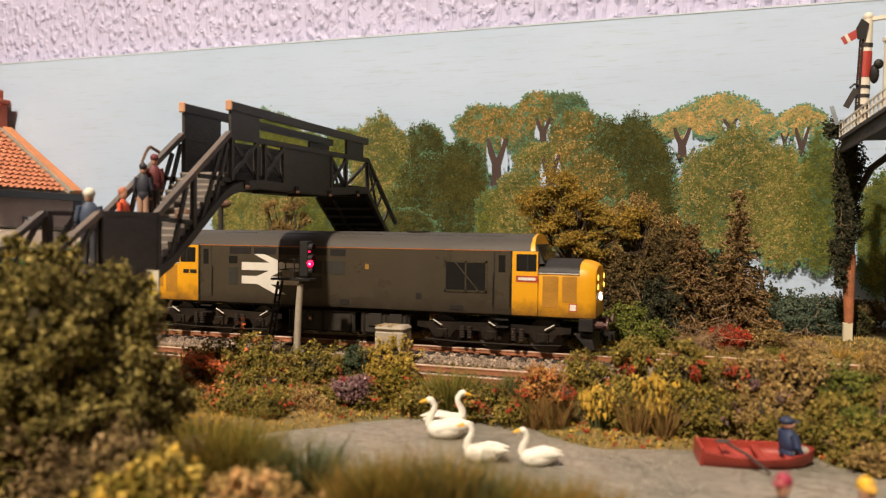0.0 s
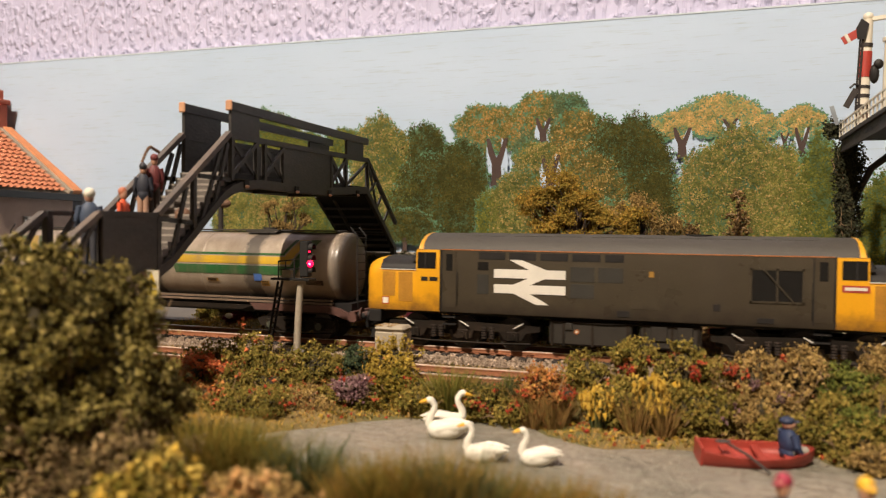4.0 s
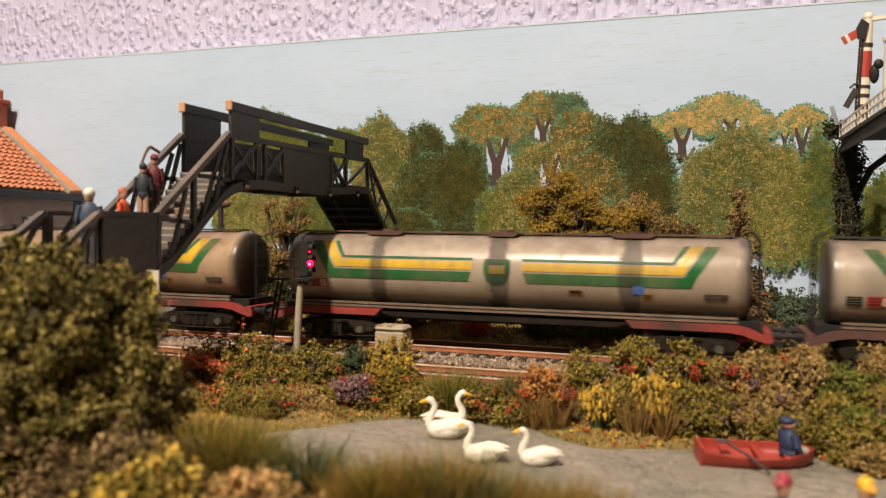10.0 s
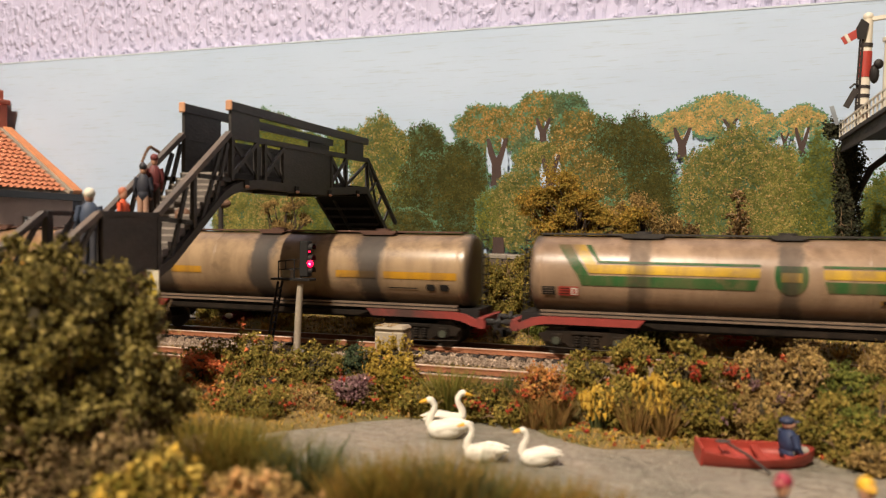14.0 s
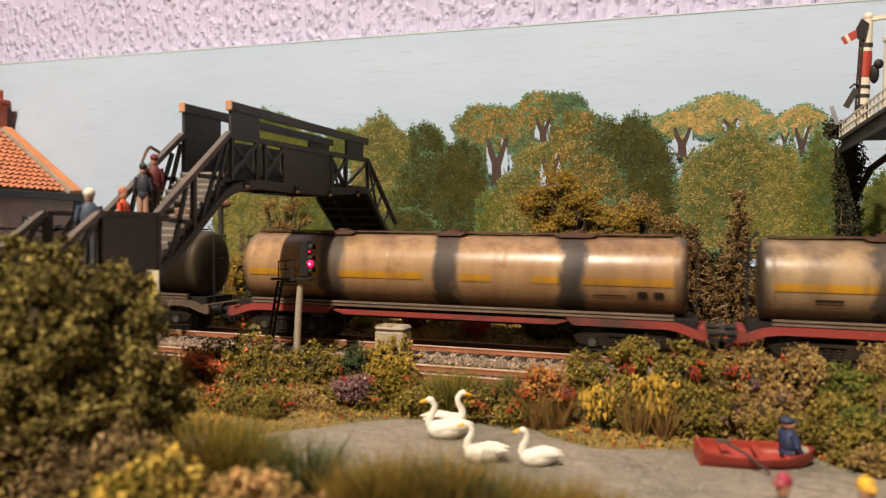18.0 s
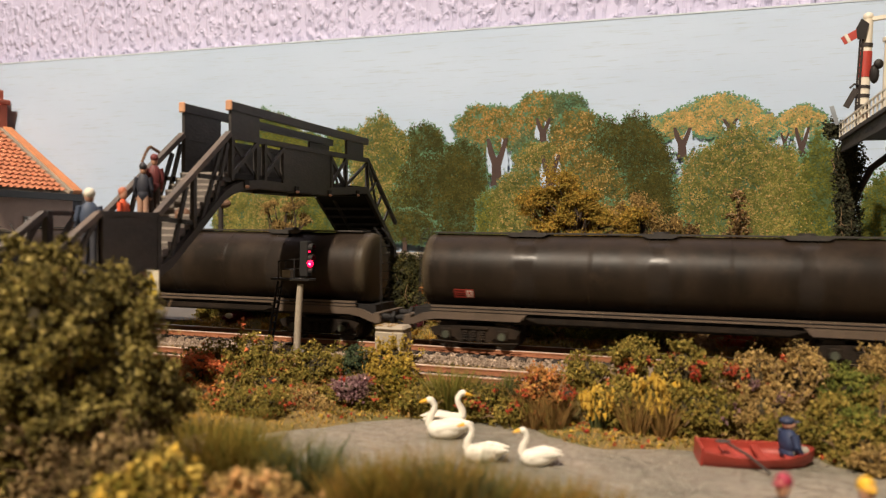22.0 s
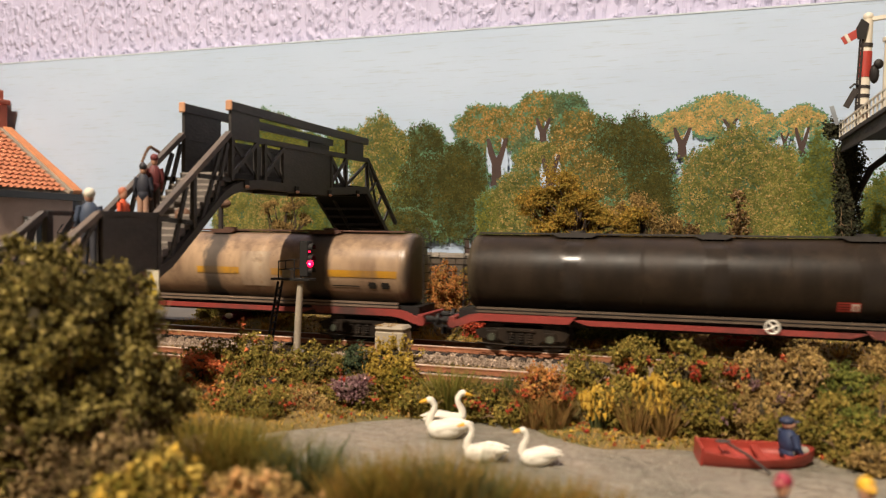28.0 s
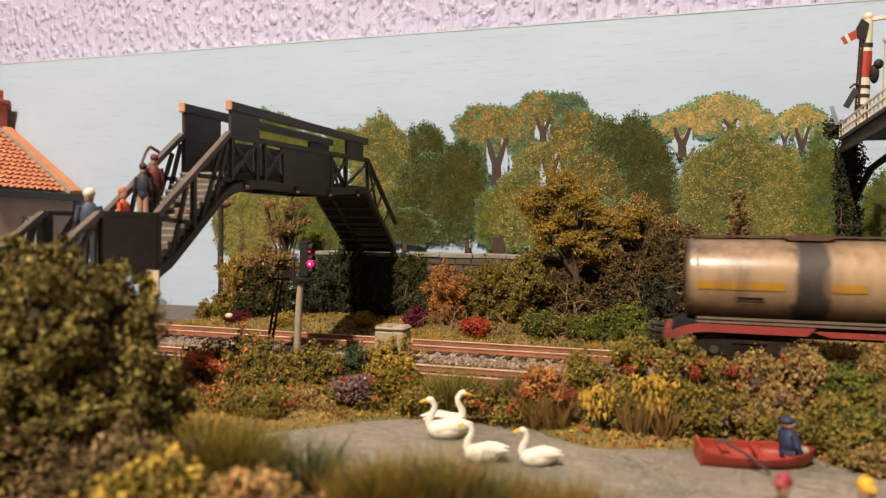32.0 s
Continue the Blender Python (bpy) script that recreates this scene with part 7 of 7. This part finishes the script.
def conifer(x, y, base, top, r, label, seed=1):
    rng = np.random.default_rng(seed)
    tr = thing("conifer", x, y, base, label, "tree")
    h = top - base
    bm = bmesh.new()
    pipe(bm, [(0, 0, -1), (0, 0, h * 0.5), (0, 0, h)], [1.6, 1.0, 0.2], 8)
    trunk = part("trunk", bm, M["bark"], tr)
    pos = []
    bm = bmesh.new()
    for i in range(170):
        z = h * (0.04 + 0.94 * rng.uniform() ** 1.25)
        a = rng.uniform(0, 2 * math.pi)
        L = r * (1.05 - z / h) * rng.uniform(0.6, 1.15) + 1.5
        st = np.array([0, 0, z])
        en = st + np.array([L * math.cos(a), 0.75 * L * math.sin(a), -L * rng.uniform(0.0, 0.35)])
        pipe(bm, [Vector(st), Vector((st + en) / 2 + np.array([0, 0, 0.8])), Vector(en)], [0.5, 0.36, 0.16], 4)
        m = int(8 + L * 1.9)
        t = rng.uniform(0.15, 1.05, m)[:, None]
        pos.append(st + (en - st) * t + rng.normal(size=(m, 3)) * (0.6 + 1.2 * (1 - t)))
    part("branch_spray", bm, M["twig"], trunk, "dry brown branches")
    v, f = crumbs(np.concatenate(pos), 0.7, rng)
    raw("needle_flock", v, f, M["conifer"], tr, "brown needle flock")
    return tr


conifer(19.0, 52, 2.0, 75, 19, "brown dried conifer with drooping branches", 3)
conifer(-2.0, 58, 2.0, 58, 18, "low brown spiky conifer", 5)


ps = thing("dark_post", -275, 60, 2, "dark notched post behind the bushes", "post")
bm = bmesh.new()
pipe(bm, [(0, 0, -4), (0.2, 0, 30), (-0.1, 0, 66)], [1.6, 1.5, 1.5], 10)
part("shaft", bm, M["gantry"], ps)
for z in (38, 45, 52, 58):
    part("peg", box(bmesh.new(), -2.6, 2.6, -0.6, 0.6, z, z + 1.0, 0.2), M["gantry"], ps)
bm = bmesh.new()
ball(bm, (2.5, 0, 66), 4.2, 3.0, 2.8)
part("cap", bm, M["rust_iron"], ps, "rusty cap")

rk = thing("pale_rock", -254.0, 38, 1.6, "small pale limestone rock on the verge", "rock")
bm = bmesh.new()
ball(bm, (0, 0, 1.0), 2.6, 2.0, 1.7, 9, 6)
for v in bm.verts:
    v.co += Vector((noise.noise(v.co * 900), noise.noise(v.co * 800), 0)) * 0.4 * K
part("boulder", bm, M["creamblock"], rk)

# bushes that close the gaps behind the track
for kind, x, y, z, rx, rz in (("ivy", -150, 70, 12, 24, 12), ("darkb", -70, 74, 18, 26, 17), ("olive", -120, 66, 10, 18, 10), ("ivy", 30, 74, 14, 18, 14), ("green", -30, 50, 8, 14, 10), ("darkb", -5, 66, 22, 20, 20), ("ivyblack", -215, 62, 16, 16, 16), ("ivyblack", -196, 66, 24, 16, 22), ("ivyblack", -170, 70, 16, 20, 17),
                              ("khaki", 30, 48, 5, 14, 6), ("teal", 56, 78, 12, 22, 12), ("darkb", 74, 92, 14, 26, 8), ("olive", -262, 56, 8, 14, 10)):
    bush(kind, x, y, z, rx, rz, twig=7, crumb=1.0)
for x, z, rx in ((-169.4, 4.7, 5.5), (-160.8, 2.5, 4.0)):
    bush("orangebloom", x, -107, z, rx, 2.8, "orange red flowering plant on the bank", ry=4, twig=3, name="flower_clump", cat="flowers", group="flower clumps", crumb=0.8)
for kind, x, y, z in (("redbloom", 0.5, -91, 9.5), ("redbloom", -37.9, -97, 1.4), ("pink", 17.3, -91, 8.0), ("pink", 25.0, -95, 4.1), ("redbloom", -19.7, -89, 8.7), ("redbloom", 10.6, -90, 10.9)):
    bush("mauve" if kind == "pink" else kind, x, y, z, 2.4, 1.6, "dull %s flowering sprig on the bank" % ("pink" if kind == "pink" else "red"), ry=3, twig=3, name="flower_clump", cat="flowers", group="flower clumps", crumb=0.6, dense=0.5, base=z - 1.8)
bush("redbloom", 16.5, 42, 5.2, 10.5, 4.4, "bright red flowering ground plant", twig=5, name="flower_clump", cat="flowers", group="flower clumps")
bush("redbloom", -107, 38, 4.5, 8.5, 3.4, "red flowering ground plant behind the rails", twig=3, name="flower_clump", cat="flowers", group="flower clumps")
bush("magenta", -143, 46, 6.0, 7, 6.0, "magenta flowering bush at the wall foot", twig=3, name="flower_clump", cat="flowers", group="flower clumps")
bush("magenta", -252, 44, 0.0, 9, 5.0, "dull magenta flowering bush", twig=3, name="flower_clump", cat="flowers", group="flower clumps")
bush("yellow", -218, 40, 2.0, 8, 5.0, "pale yellow flowering plant", twig=3, name="flower_clump", cat="flowers", group="flower clumps")
bush("yellow", -172, 44, 4.0, 6, 4.5, "small yellow flowering plant", twig=3, name="flower_clump", cat="flowers", group="flower clumps")
for kind, x, y, z, rx, rz, bl, nb in (("olive", -178, -90, -3, 14, 12, "redbloom", 10), ("olive", -160, -97, -2, 15, 12, "orangebloom", 10), ("olive", -157, -107, -5, 13, 9, "orangebloom", 10), ("olive", -140, -108, -7, 12, 7, "redbloom", 10), ("rust", -172, -102, -3, 11, 8, "redbloom", 16), ("rust", -166, -112, -7, 9, 7, "orangebloom", 10), ("olive", -146, -123, -7, 11, 7, "orangebloom", 10), ("olive", -136, -119, -7, 11, 7, "redbloom", 10), ("khaki", -130, -108, -7, 9, 5, "orangebloom", 10), ("olive", -122, -95, -7, 8, 4.5, "redbloom", 10), ("olive", -171, -119, -7, 10, 8, None, 0), ("green", -155, -98, -7, 9, 8, None, 0), ("khaki", -124, -104, -9, 8, 4, "redbloom", 6), ("olive", -146, -99, -5, 14, 9, "orangebloom", 10), ("khaki", -132, -98, -8, 9, 5, "redbloom", 8), ("olive", -112, -95, -7, 9, 5, "redbloom", 6), ("rust", -152, -95, -7, 12, 7, "orangebloom", 12), ("olive", -90, -92, -6, 10, 6, "redbloom", 10), ("olive", -58, -93, -7, 9, 5, "redbloom", 10), ("olive", 28, -97, -5, 12, 7, None, 0),
                                       ("green", 44, -99, -3, 9, 8, None, 0), ("olive", 54, -92, 2, 9, 12, None, 0), ("khaki", 48, -108, -8, 8, 5, None, 0)):
    bush(kind, x, y, z, rx, rz, ry=min(6.5, rx), bloom=bl, blooms=nb, crumb=0.85)
for kind, x, y, z, rx, rz in (("ivy", -205, 78, 30, 16, 7), ("olive", -88, 80, 30, 14, 12), ("darkb", -20, 84, 36, 22, 14), ("ivy", 12, 84, 30, 20, 14)):
    bush(kind, x, y, z, rx, rz, twig=6, crumb=0.95, base=ground_z(x, y))
# ivy up the gantry leg
for z, rx in ((36, 2.6), (46, 4.8), (56, 6.2), (66, 6.6), (75, 7.0), (84, 7.5), (91, 8)):
    bush("ivyblack", 67.4 - (rx - 4) * 0.2 - (3.2 if z < 50 else 0), 57, z, rx, 7.5, "dark ivy clinging to the gantry leg", ry=5, twig=3, base=z - 7.5, name="ivy_growth", cat="ivy", group="ivy on the gantry", crumb=0.9)
bush("ivyblack", 60, 56, 103, 5, 4, "dark ivy tuft at the gantry's end", ry=4, twig=3, base=98.2, name="ivy_growth", cat="ivy", group="ivy on the gantry")


def dead_branch(x, y, z, size, seed, label="pale dead branch with bare twigs"):
    rng = np.random.default_rng(seed)
    db = thing("dead_branch", x, y, z, label, "branch", "dead branches")
    twig_bits = []
    pts = [Vector((0, 0, -0.5))]
    d = Vector((rng.uniform(-0.6, 0.6), -0.2, 1)).normalized()
    for i in range(5):
        d = (d + Vector(rng.normal(size=3)) * 0.35).normalized()
        pts.append(pts[-1] + d * size / 5)
        for _ in range(2):
            e = (d + Vector(rng.normal(size=3)) * 0.9).normalized()
            q = pts[-1] + e * size * 0.28
            bm = bmesh.new()
            pipe(bm, [pts[-1], (pts[-1] + q) / 2 + Vector(rng.normal(size=3)) * 0.4, q], [0.3, 0.22, 0.1], 4)
            twig_bits.append(bm)
    bm = bmesh.new()
    pipe(bm, pts, [0.6, 0.5, 0.42, 0.35, 0.28, 0.15], 5)
    stick = part("stick", bm, M["twig"], db)
    for bm in twig_bits:
        part("twig", bm, M["twig"], stick)


def bare_shrub(x, y, w, h, n, seed, label="tangle of pale bare twigs on the verge"):
    """Thin crooked twigs that creep out from one root and fork."""
    rng = np.random.default_rng(seed)
    sh = thing("bare_shrub", x, y, ground_z(x, y), label, "shrub", "bare shrubs")

    def creep(bm, p, d, length, r, forks):
        pts = [p]
        for _ in range(6):
            d = (d + Vector(rng.normal(size=3)) * 0.42 - Vector((0, 0, 0.10))).normalized()
            q = pts[-1] + d * length / 6
            q.z = max(q.z, 0.3)
            pts.append(q)
        pipe(bm, pts, [r * (1 - 0.13 * i) for i in range(7)], 4)
        for _ in range(forks):
            i = int(rng.integers(2, 6))
            creep(bm, pts[i], (d + Vector(rng.normal(size=3)) * 0.8).normalized(), length * 0.5, r * 0.62, forks - 2)

    for _ in range(3):
        bm = bmesh.new()
        for _k in range(n // 3):
            a = rng.uniform(0, 2 * math.pi)
            d = Vector((w * math.cos(a), w * 0.5 * math.sin(a), h * rng.uniform(0.3, 1.0))).normalized()
            creep(bm, Vector((rng.normal() * w * 0.2, rng.normal() * 2, 0)), d, math.hypot(w, h) * rng.uniform(0.6, 1.0), 0.34, 3)
        part("brushwood", bm, M["twig"], sh, "pale bare twigs")
    return sh


for i, (x, y, w, h, n) in enumerate(((3, 40, 18, 10, 15), (12, 38, 16, 8, 12), (45, 42, 9, 15, 9), (-64, 40, 12, 16, 6), (-100, 40, 10, 8, 6), (10, 42, 14, 26, 9), (-124, 46, 12, 22, 9))):
    bare_shrub(x, y, w, h, n, 70 + i)
for i, (x, y, z, s) in enumerate(((8, 38, -1, 14), (2, 40, 0, 16), (14, 38, 0, 12), (-66, 42, 2, 24), (-52, 44, 2, 22), (-90, 40, 0, 14), (38, 44, 2, 14), (46, 46, 2, 16), (-104, 42, 1, 12), (-24, 40, 0, 16))):
    dead_branch(x, y, z, s, 40 + i)


# ---- grass: fibres over the ground, then single tufts ----
def carpet(name, spots, h, kind, seed, label, width=0.3):
    rng = np.random.default_rng(seed)
    b = np.array([(x, y, ground_z(x, y) - 0.3) for x, y in spots])
    n = len(b)
    a = rng.uniform(0, 2 * math.pi, n)
    hh = h * rng.uniform(0.4, 1.2, n)
    out = hh * rng.uniform(0.3, 1.3, n)
    tip = b + np.stack([out * np.cos(a), out * np.sin(a), hh], 1)
    w = np.stack([-np.sin(a), np.cos(a), 0 * a], 1) * width / 2
    v = np.stack([b - w, b + w, tip], 1).reshape(-1, 3)
    f = np.arange(3 * n).reshape(-1, 3)
    tagged(raw(name, v, f, M[kind]), label, "grass", kind="stuff")


rng = np.random.default_rng(8)
far = [(x, y) for x, y in zip(rng.uniform(-340, 130, 15000), rng.uniform(19, 62, 15000))]
carpet("verge_grass", far[:9000], 2.6, "straw", 1, "dry straw coloured grass beside the track")
carpet("verge_grass", far[9000:], 2.4, "grass", 2, "short green grass beside the track")
bank = [(x, y) for x, y in zip(rng.uniform(-215, 75, 34000), rng.uniform(-150, -76, 34000)) if pond_edge(x, y) > 0.3]
carpet("bank_grass", bank[: len(bank) * 2 // 3], 1.9, "straw", 3, "dry short grass on the pond bank", 0.35)
carpet("bank_grass", bank[len(bank) * 2 // 3:], 1.9, "grass", 4, "short green grass on the pond bank", 0.35)
near = [(x, y) for x, y in zip(rng.uniform(-150, 60, 9000), rng.uniform(-250, -165, 9000)) if pond_edge(x, y) > 0.5]
carpet("near_grass", near, 4.0, "neargrass", 6, "rough grass on the near bank", 0.45)
six = [(x, y) for x, y in zip(rng.uniform(-300, 90, 5000), rng.uniform(-50, -27, 5000))]
carpet("cess_grass", six, 1.5, "straw", 7, "thin dry grass between the tracks", 0.3)

for x, y, h, r, n, kind, lab in (
        (-80.4, -87, 15, 7, 500, "grass", "brown green grass tuft at the pond"), (-63.1, -87, 14, 5.5, 500, "darkgrass", "dark green grass tuft at the pond"), (-50.2, -91, 15, 7, 260, "reed", "dry brown reed tuft at the pond"),
        (-43.0, -92, 13, 6, 200, "reed", "dry brown reed tuft at the pond"), (-17.0, -95, 15, 5, 200, "reed", "tall brown reed tuft at the pond"), (-8.5, -94, 14, 4, 140, "reed", "tall brown reed tuft at the pond"),
        (-106.4, -197, 18, 8, 600, "neargrass", "soft green grass tuft on the near bank"), (-99, -195, 18, 8, 600, "neargrass", "soft straw green grass tuft on the near bank"), (-91, -196, 16, 7, 500, "neargrass", "soft green grass tuft on the near bank"),
        (-78.4, -195, 16, 5.5, 600, "darkgrass", "dark green grass tuft on the near bank")):
    tuft(x, y, h, r, int(n * 1.5), kind, lab, width=0.30, lean=0.8)
for x, y, h, r, n, kind, lab in (
        (-127.9, -170, 10.8, 8, 900, "neargrass", "soft olive green grass tuft on the near bank"), (-122.3, -168, 10.8, 8, 900, "neargrass", "soft olive green grass tuft on the near bank"), (-116.7, -166, 10.1, 8, 900, "darkgrass", "soft olive green grass tuft on the near bank"), (-109.3, -168, 9.4, 7, 900, "neargrass", "soft olive green grass tuft on the near bank"), (-118.6, -178, 10.1, 8, 900, "neargrass", "soft olive green grass tuft on the near bank"), (-110.3, -178, 10.1, 8, 900, "darkgrass", "soft olive green grass tuft on the near bank"), (-101.5, -174, 7.9, 7, 900, "neargrass", "soft olive green grass tuft on the near bank"),
        (-64, -200, 14, 7, 500, "tipgrass", "orange tipped grass tuft on the near bank"), (-57, -198.5, 16, 8, 600, "neargrass", "green grass tuft on the near bank"), (-50, -196.5, 17, 7, 600, "tipgrass", "orange tipped grass tuft on the near bank"), (-44, -197, 17, 6, 500, "darkgrass", "dark green grass tuft on the near bank"),
        (-38, -196.7, 15, 7, 500, "tipgrass", "orange tipped grass tuft on the near bank"), (-24, -193, 13, 6, 350, "tipgrass", "orange tipped grass tuft on the near bank"), (-18, -193, 12, 6, 350, "tipgrass", "orange tipped grass tuft on the near bank"), (-31, -194, 12, 6, 400, "neargrass", "yellowish grass tuft on the near bank")):
    tuft(x, y, h, r, int(n * 1.5), kind, lab, width=0.30, lean=0.8)
tuft(-28.6, -93, 11.5, 4.5, 90, "darkgrass", "yellow flowers with grey green leaves at the pond", bloom="yellowbloom", blooms=22, width=0.6, lean=0.28, name="daffodil_clump", cat="flowers", group="flower clumps")
tuft(-12.0, -92, 16, 5.0, 90, "darkgrass", "tall yellow flowers with green leaves at the pond", bloom="yellowbloom", blooms=34, width=0.6, lean=0.28, name="daffodil_clump", cat="flowers", group="flower clumps")
# soft yellow and tan flowers close by
for x, y, z, rx, rz, k, bl, nb in ((-98.7, -228, 2.4, 6.0, 7.2, "lime", "strawbloom", 34), (-94, -224, 3.4, 6.0, 7.6, "olive", "strawbloom", 30), (-89, -221, 0.3, 5.1, 7.6, "lime", "strawbloom", 22), (-80.5, -219, 1.6, 6.4, 6.8, "khaki", "tanbloom", 34), (-74.5, -216, 1.0, 6.4, 6.8, "khaki", "tanbloom", 34),
                                   (-97, -238, -0.2, 6.8, 6.8, "olive", "strawbloom", 22), (-68, -212, -3.2, 6.0, 5.1, "khaki", "tanbloom", 20), (-86, -226, -3.2, 6.8, 6.0, "lime", "strawbloom", 10)):
    bush(k, x, y, z, rx, rz, "soft %s plant on the near bank" % {"rust": "tan orange", "lime": "yellow flowering", "khaki": "brownish", "olive": "olive yellow flowering"}[k], ry=5, crumb=0.9, twig=5, bloom=bl, blooms=nb, bloom_size=1.35, name="flowering_plant", cat="plant", group="plants on the near bank")

# scattered petals and crumbs on the bank, tufts along the verge
rng = np.random.default_rng(31)
spots = [(x, y) for x, y in zip(rng.uniform(-190, 60, 2600), rng.uniform(-112, -84, 2600)) if pond_edge(x, y) > 1.0]
for part_of, kind, lab in ((spots[:260], "redbloom", "scattered red petals on the bank"), (spots[260:420], "yellowbloom", "scattered yellow petals on the bank"), (spots[420:1300], "khaki", "loose brown flock crumbs on the bank"), (spots[1300:], "olive", "loose olive flock crumbs on the bank")):
    q = np.array([(x, y, ground_z(x, y) + 0.5) for x, y in part_of])
    v, f = crumbs(q, 0.75, rng)
    tagged(raw("ground_scatter", v, f, M[kind]), lab, "litter", kind="stuff")
spots = list(zip(rng.uniform(-300, 110, 4200), rng.uniform(22, 60, 4200)))
for part_of, kind, lab in ((spots[:2200], "khaki", "loose brown flock crumbs beside the track"), (spots[2200:], "olive", "loose olive flock crumbs beside the track")):
    q = np.array([(x, y, ground_z(x, y) + 0.4) for x, y in part_of])
    v, f = crumbs(q, 0.9, rng)
    tagged(raw("ground_scatter", v, f, M[kind]), lab, "litter", kind="stuff")
for i in range(34):
    x, y = rng.uniform(-290, 90), rng.uniform(24, 40)
    tuft(x, y, rng.uniform(3.5, 7), rng.uniform(3, 6), 70, "straw" if i % 3 else "grass", "dry grass tuft on the verge", width=0.3, lean=0.9)
for i in range(30):
    x, y = rng.uniform(-180, 45), rng.uniform(-98, -80)
    if pond_edge(x, y) > 1.5:
        tuft(x, y, rng.uniform(4, 8), rng.uniform(2.5, 4.5), 60, ("straw", "reed", "grass")[i % 3], "dry grass tuft on the pond bank", width=0.3, lean=0.7)

# a dark kerb of the yard at the foot of the backdrop
setting("yard_kerb", box(bmesh.new(), -430, -274, 46, 118, -6, -2.2, 0.3), M["step"], "low grey paved yard edge at the backdrop's foot", "kerb")


def motions():
    def gone(t):
        for (a, p), (b, q) in zip(TIMES, TIMES[1:]):
            if a <= t <= b:
                return p + (q - p) * (t - a) / (b - a)
        return TIMES[-1][1]

    loco = bpy.data.objects["diesel_locomotive"]
    walk(loco, [(t, pose((LOCO_X + d) * K, 0, 0)) for t, d in TIMES])
    for i, w in enumerate(WAGONS):
        walk(w, [(t, pose((WAGON_X + PITCH * i + d) * K, 0, 0)) for t, d in TIMES])
    steps = [k / 15 for k in range(481)]
    for w, x, r in ROLLERS:
        walk(w, [(t, pose(x * K, 0, r * K, 0, math.degrees(gone(t) / r), 0)) for t in steps])


motions()
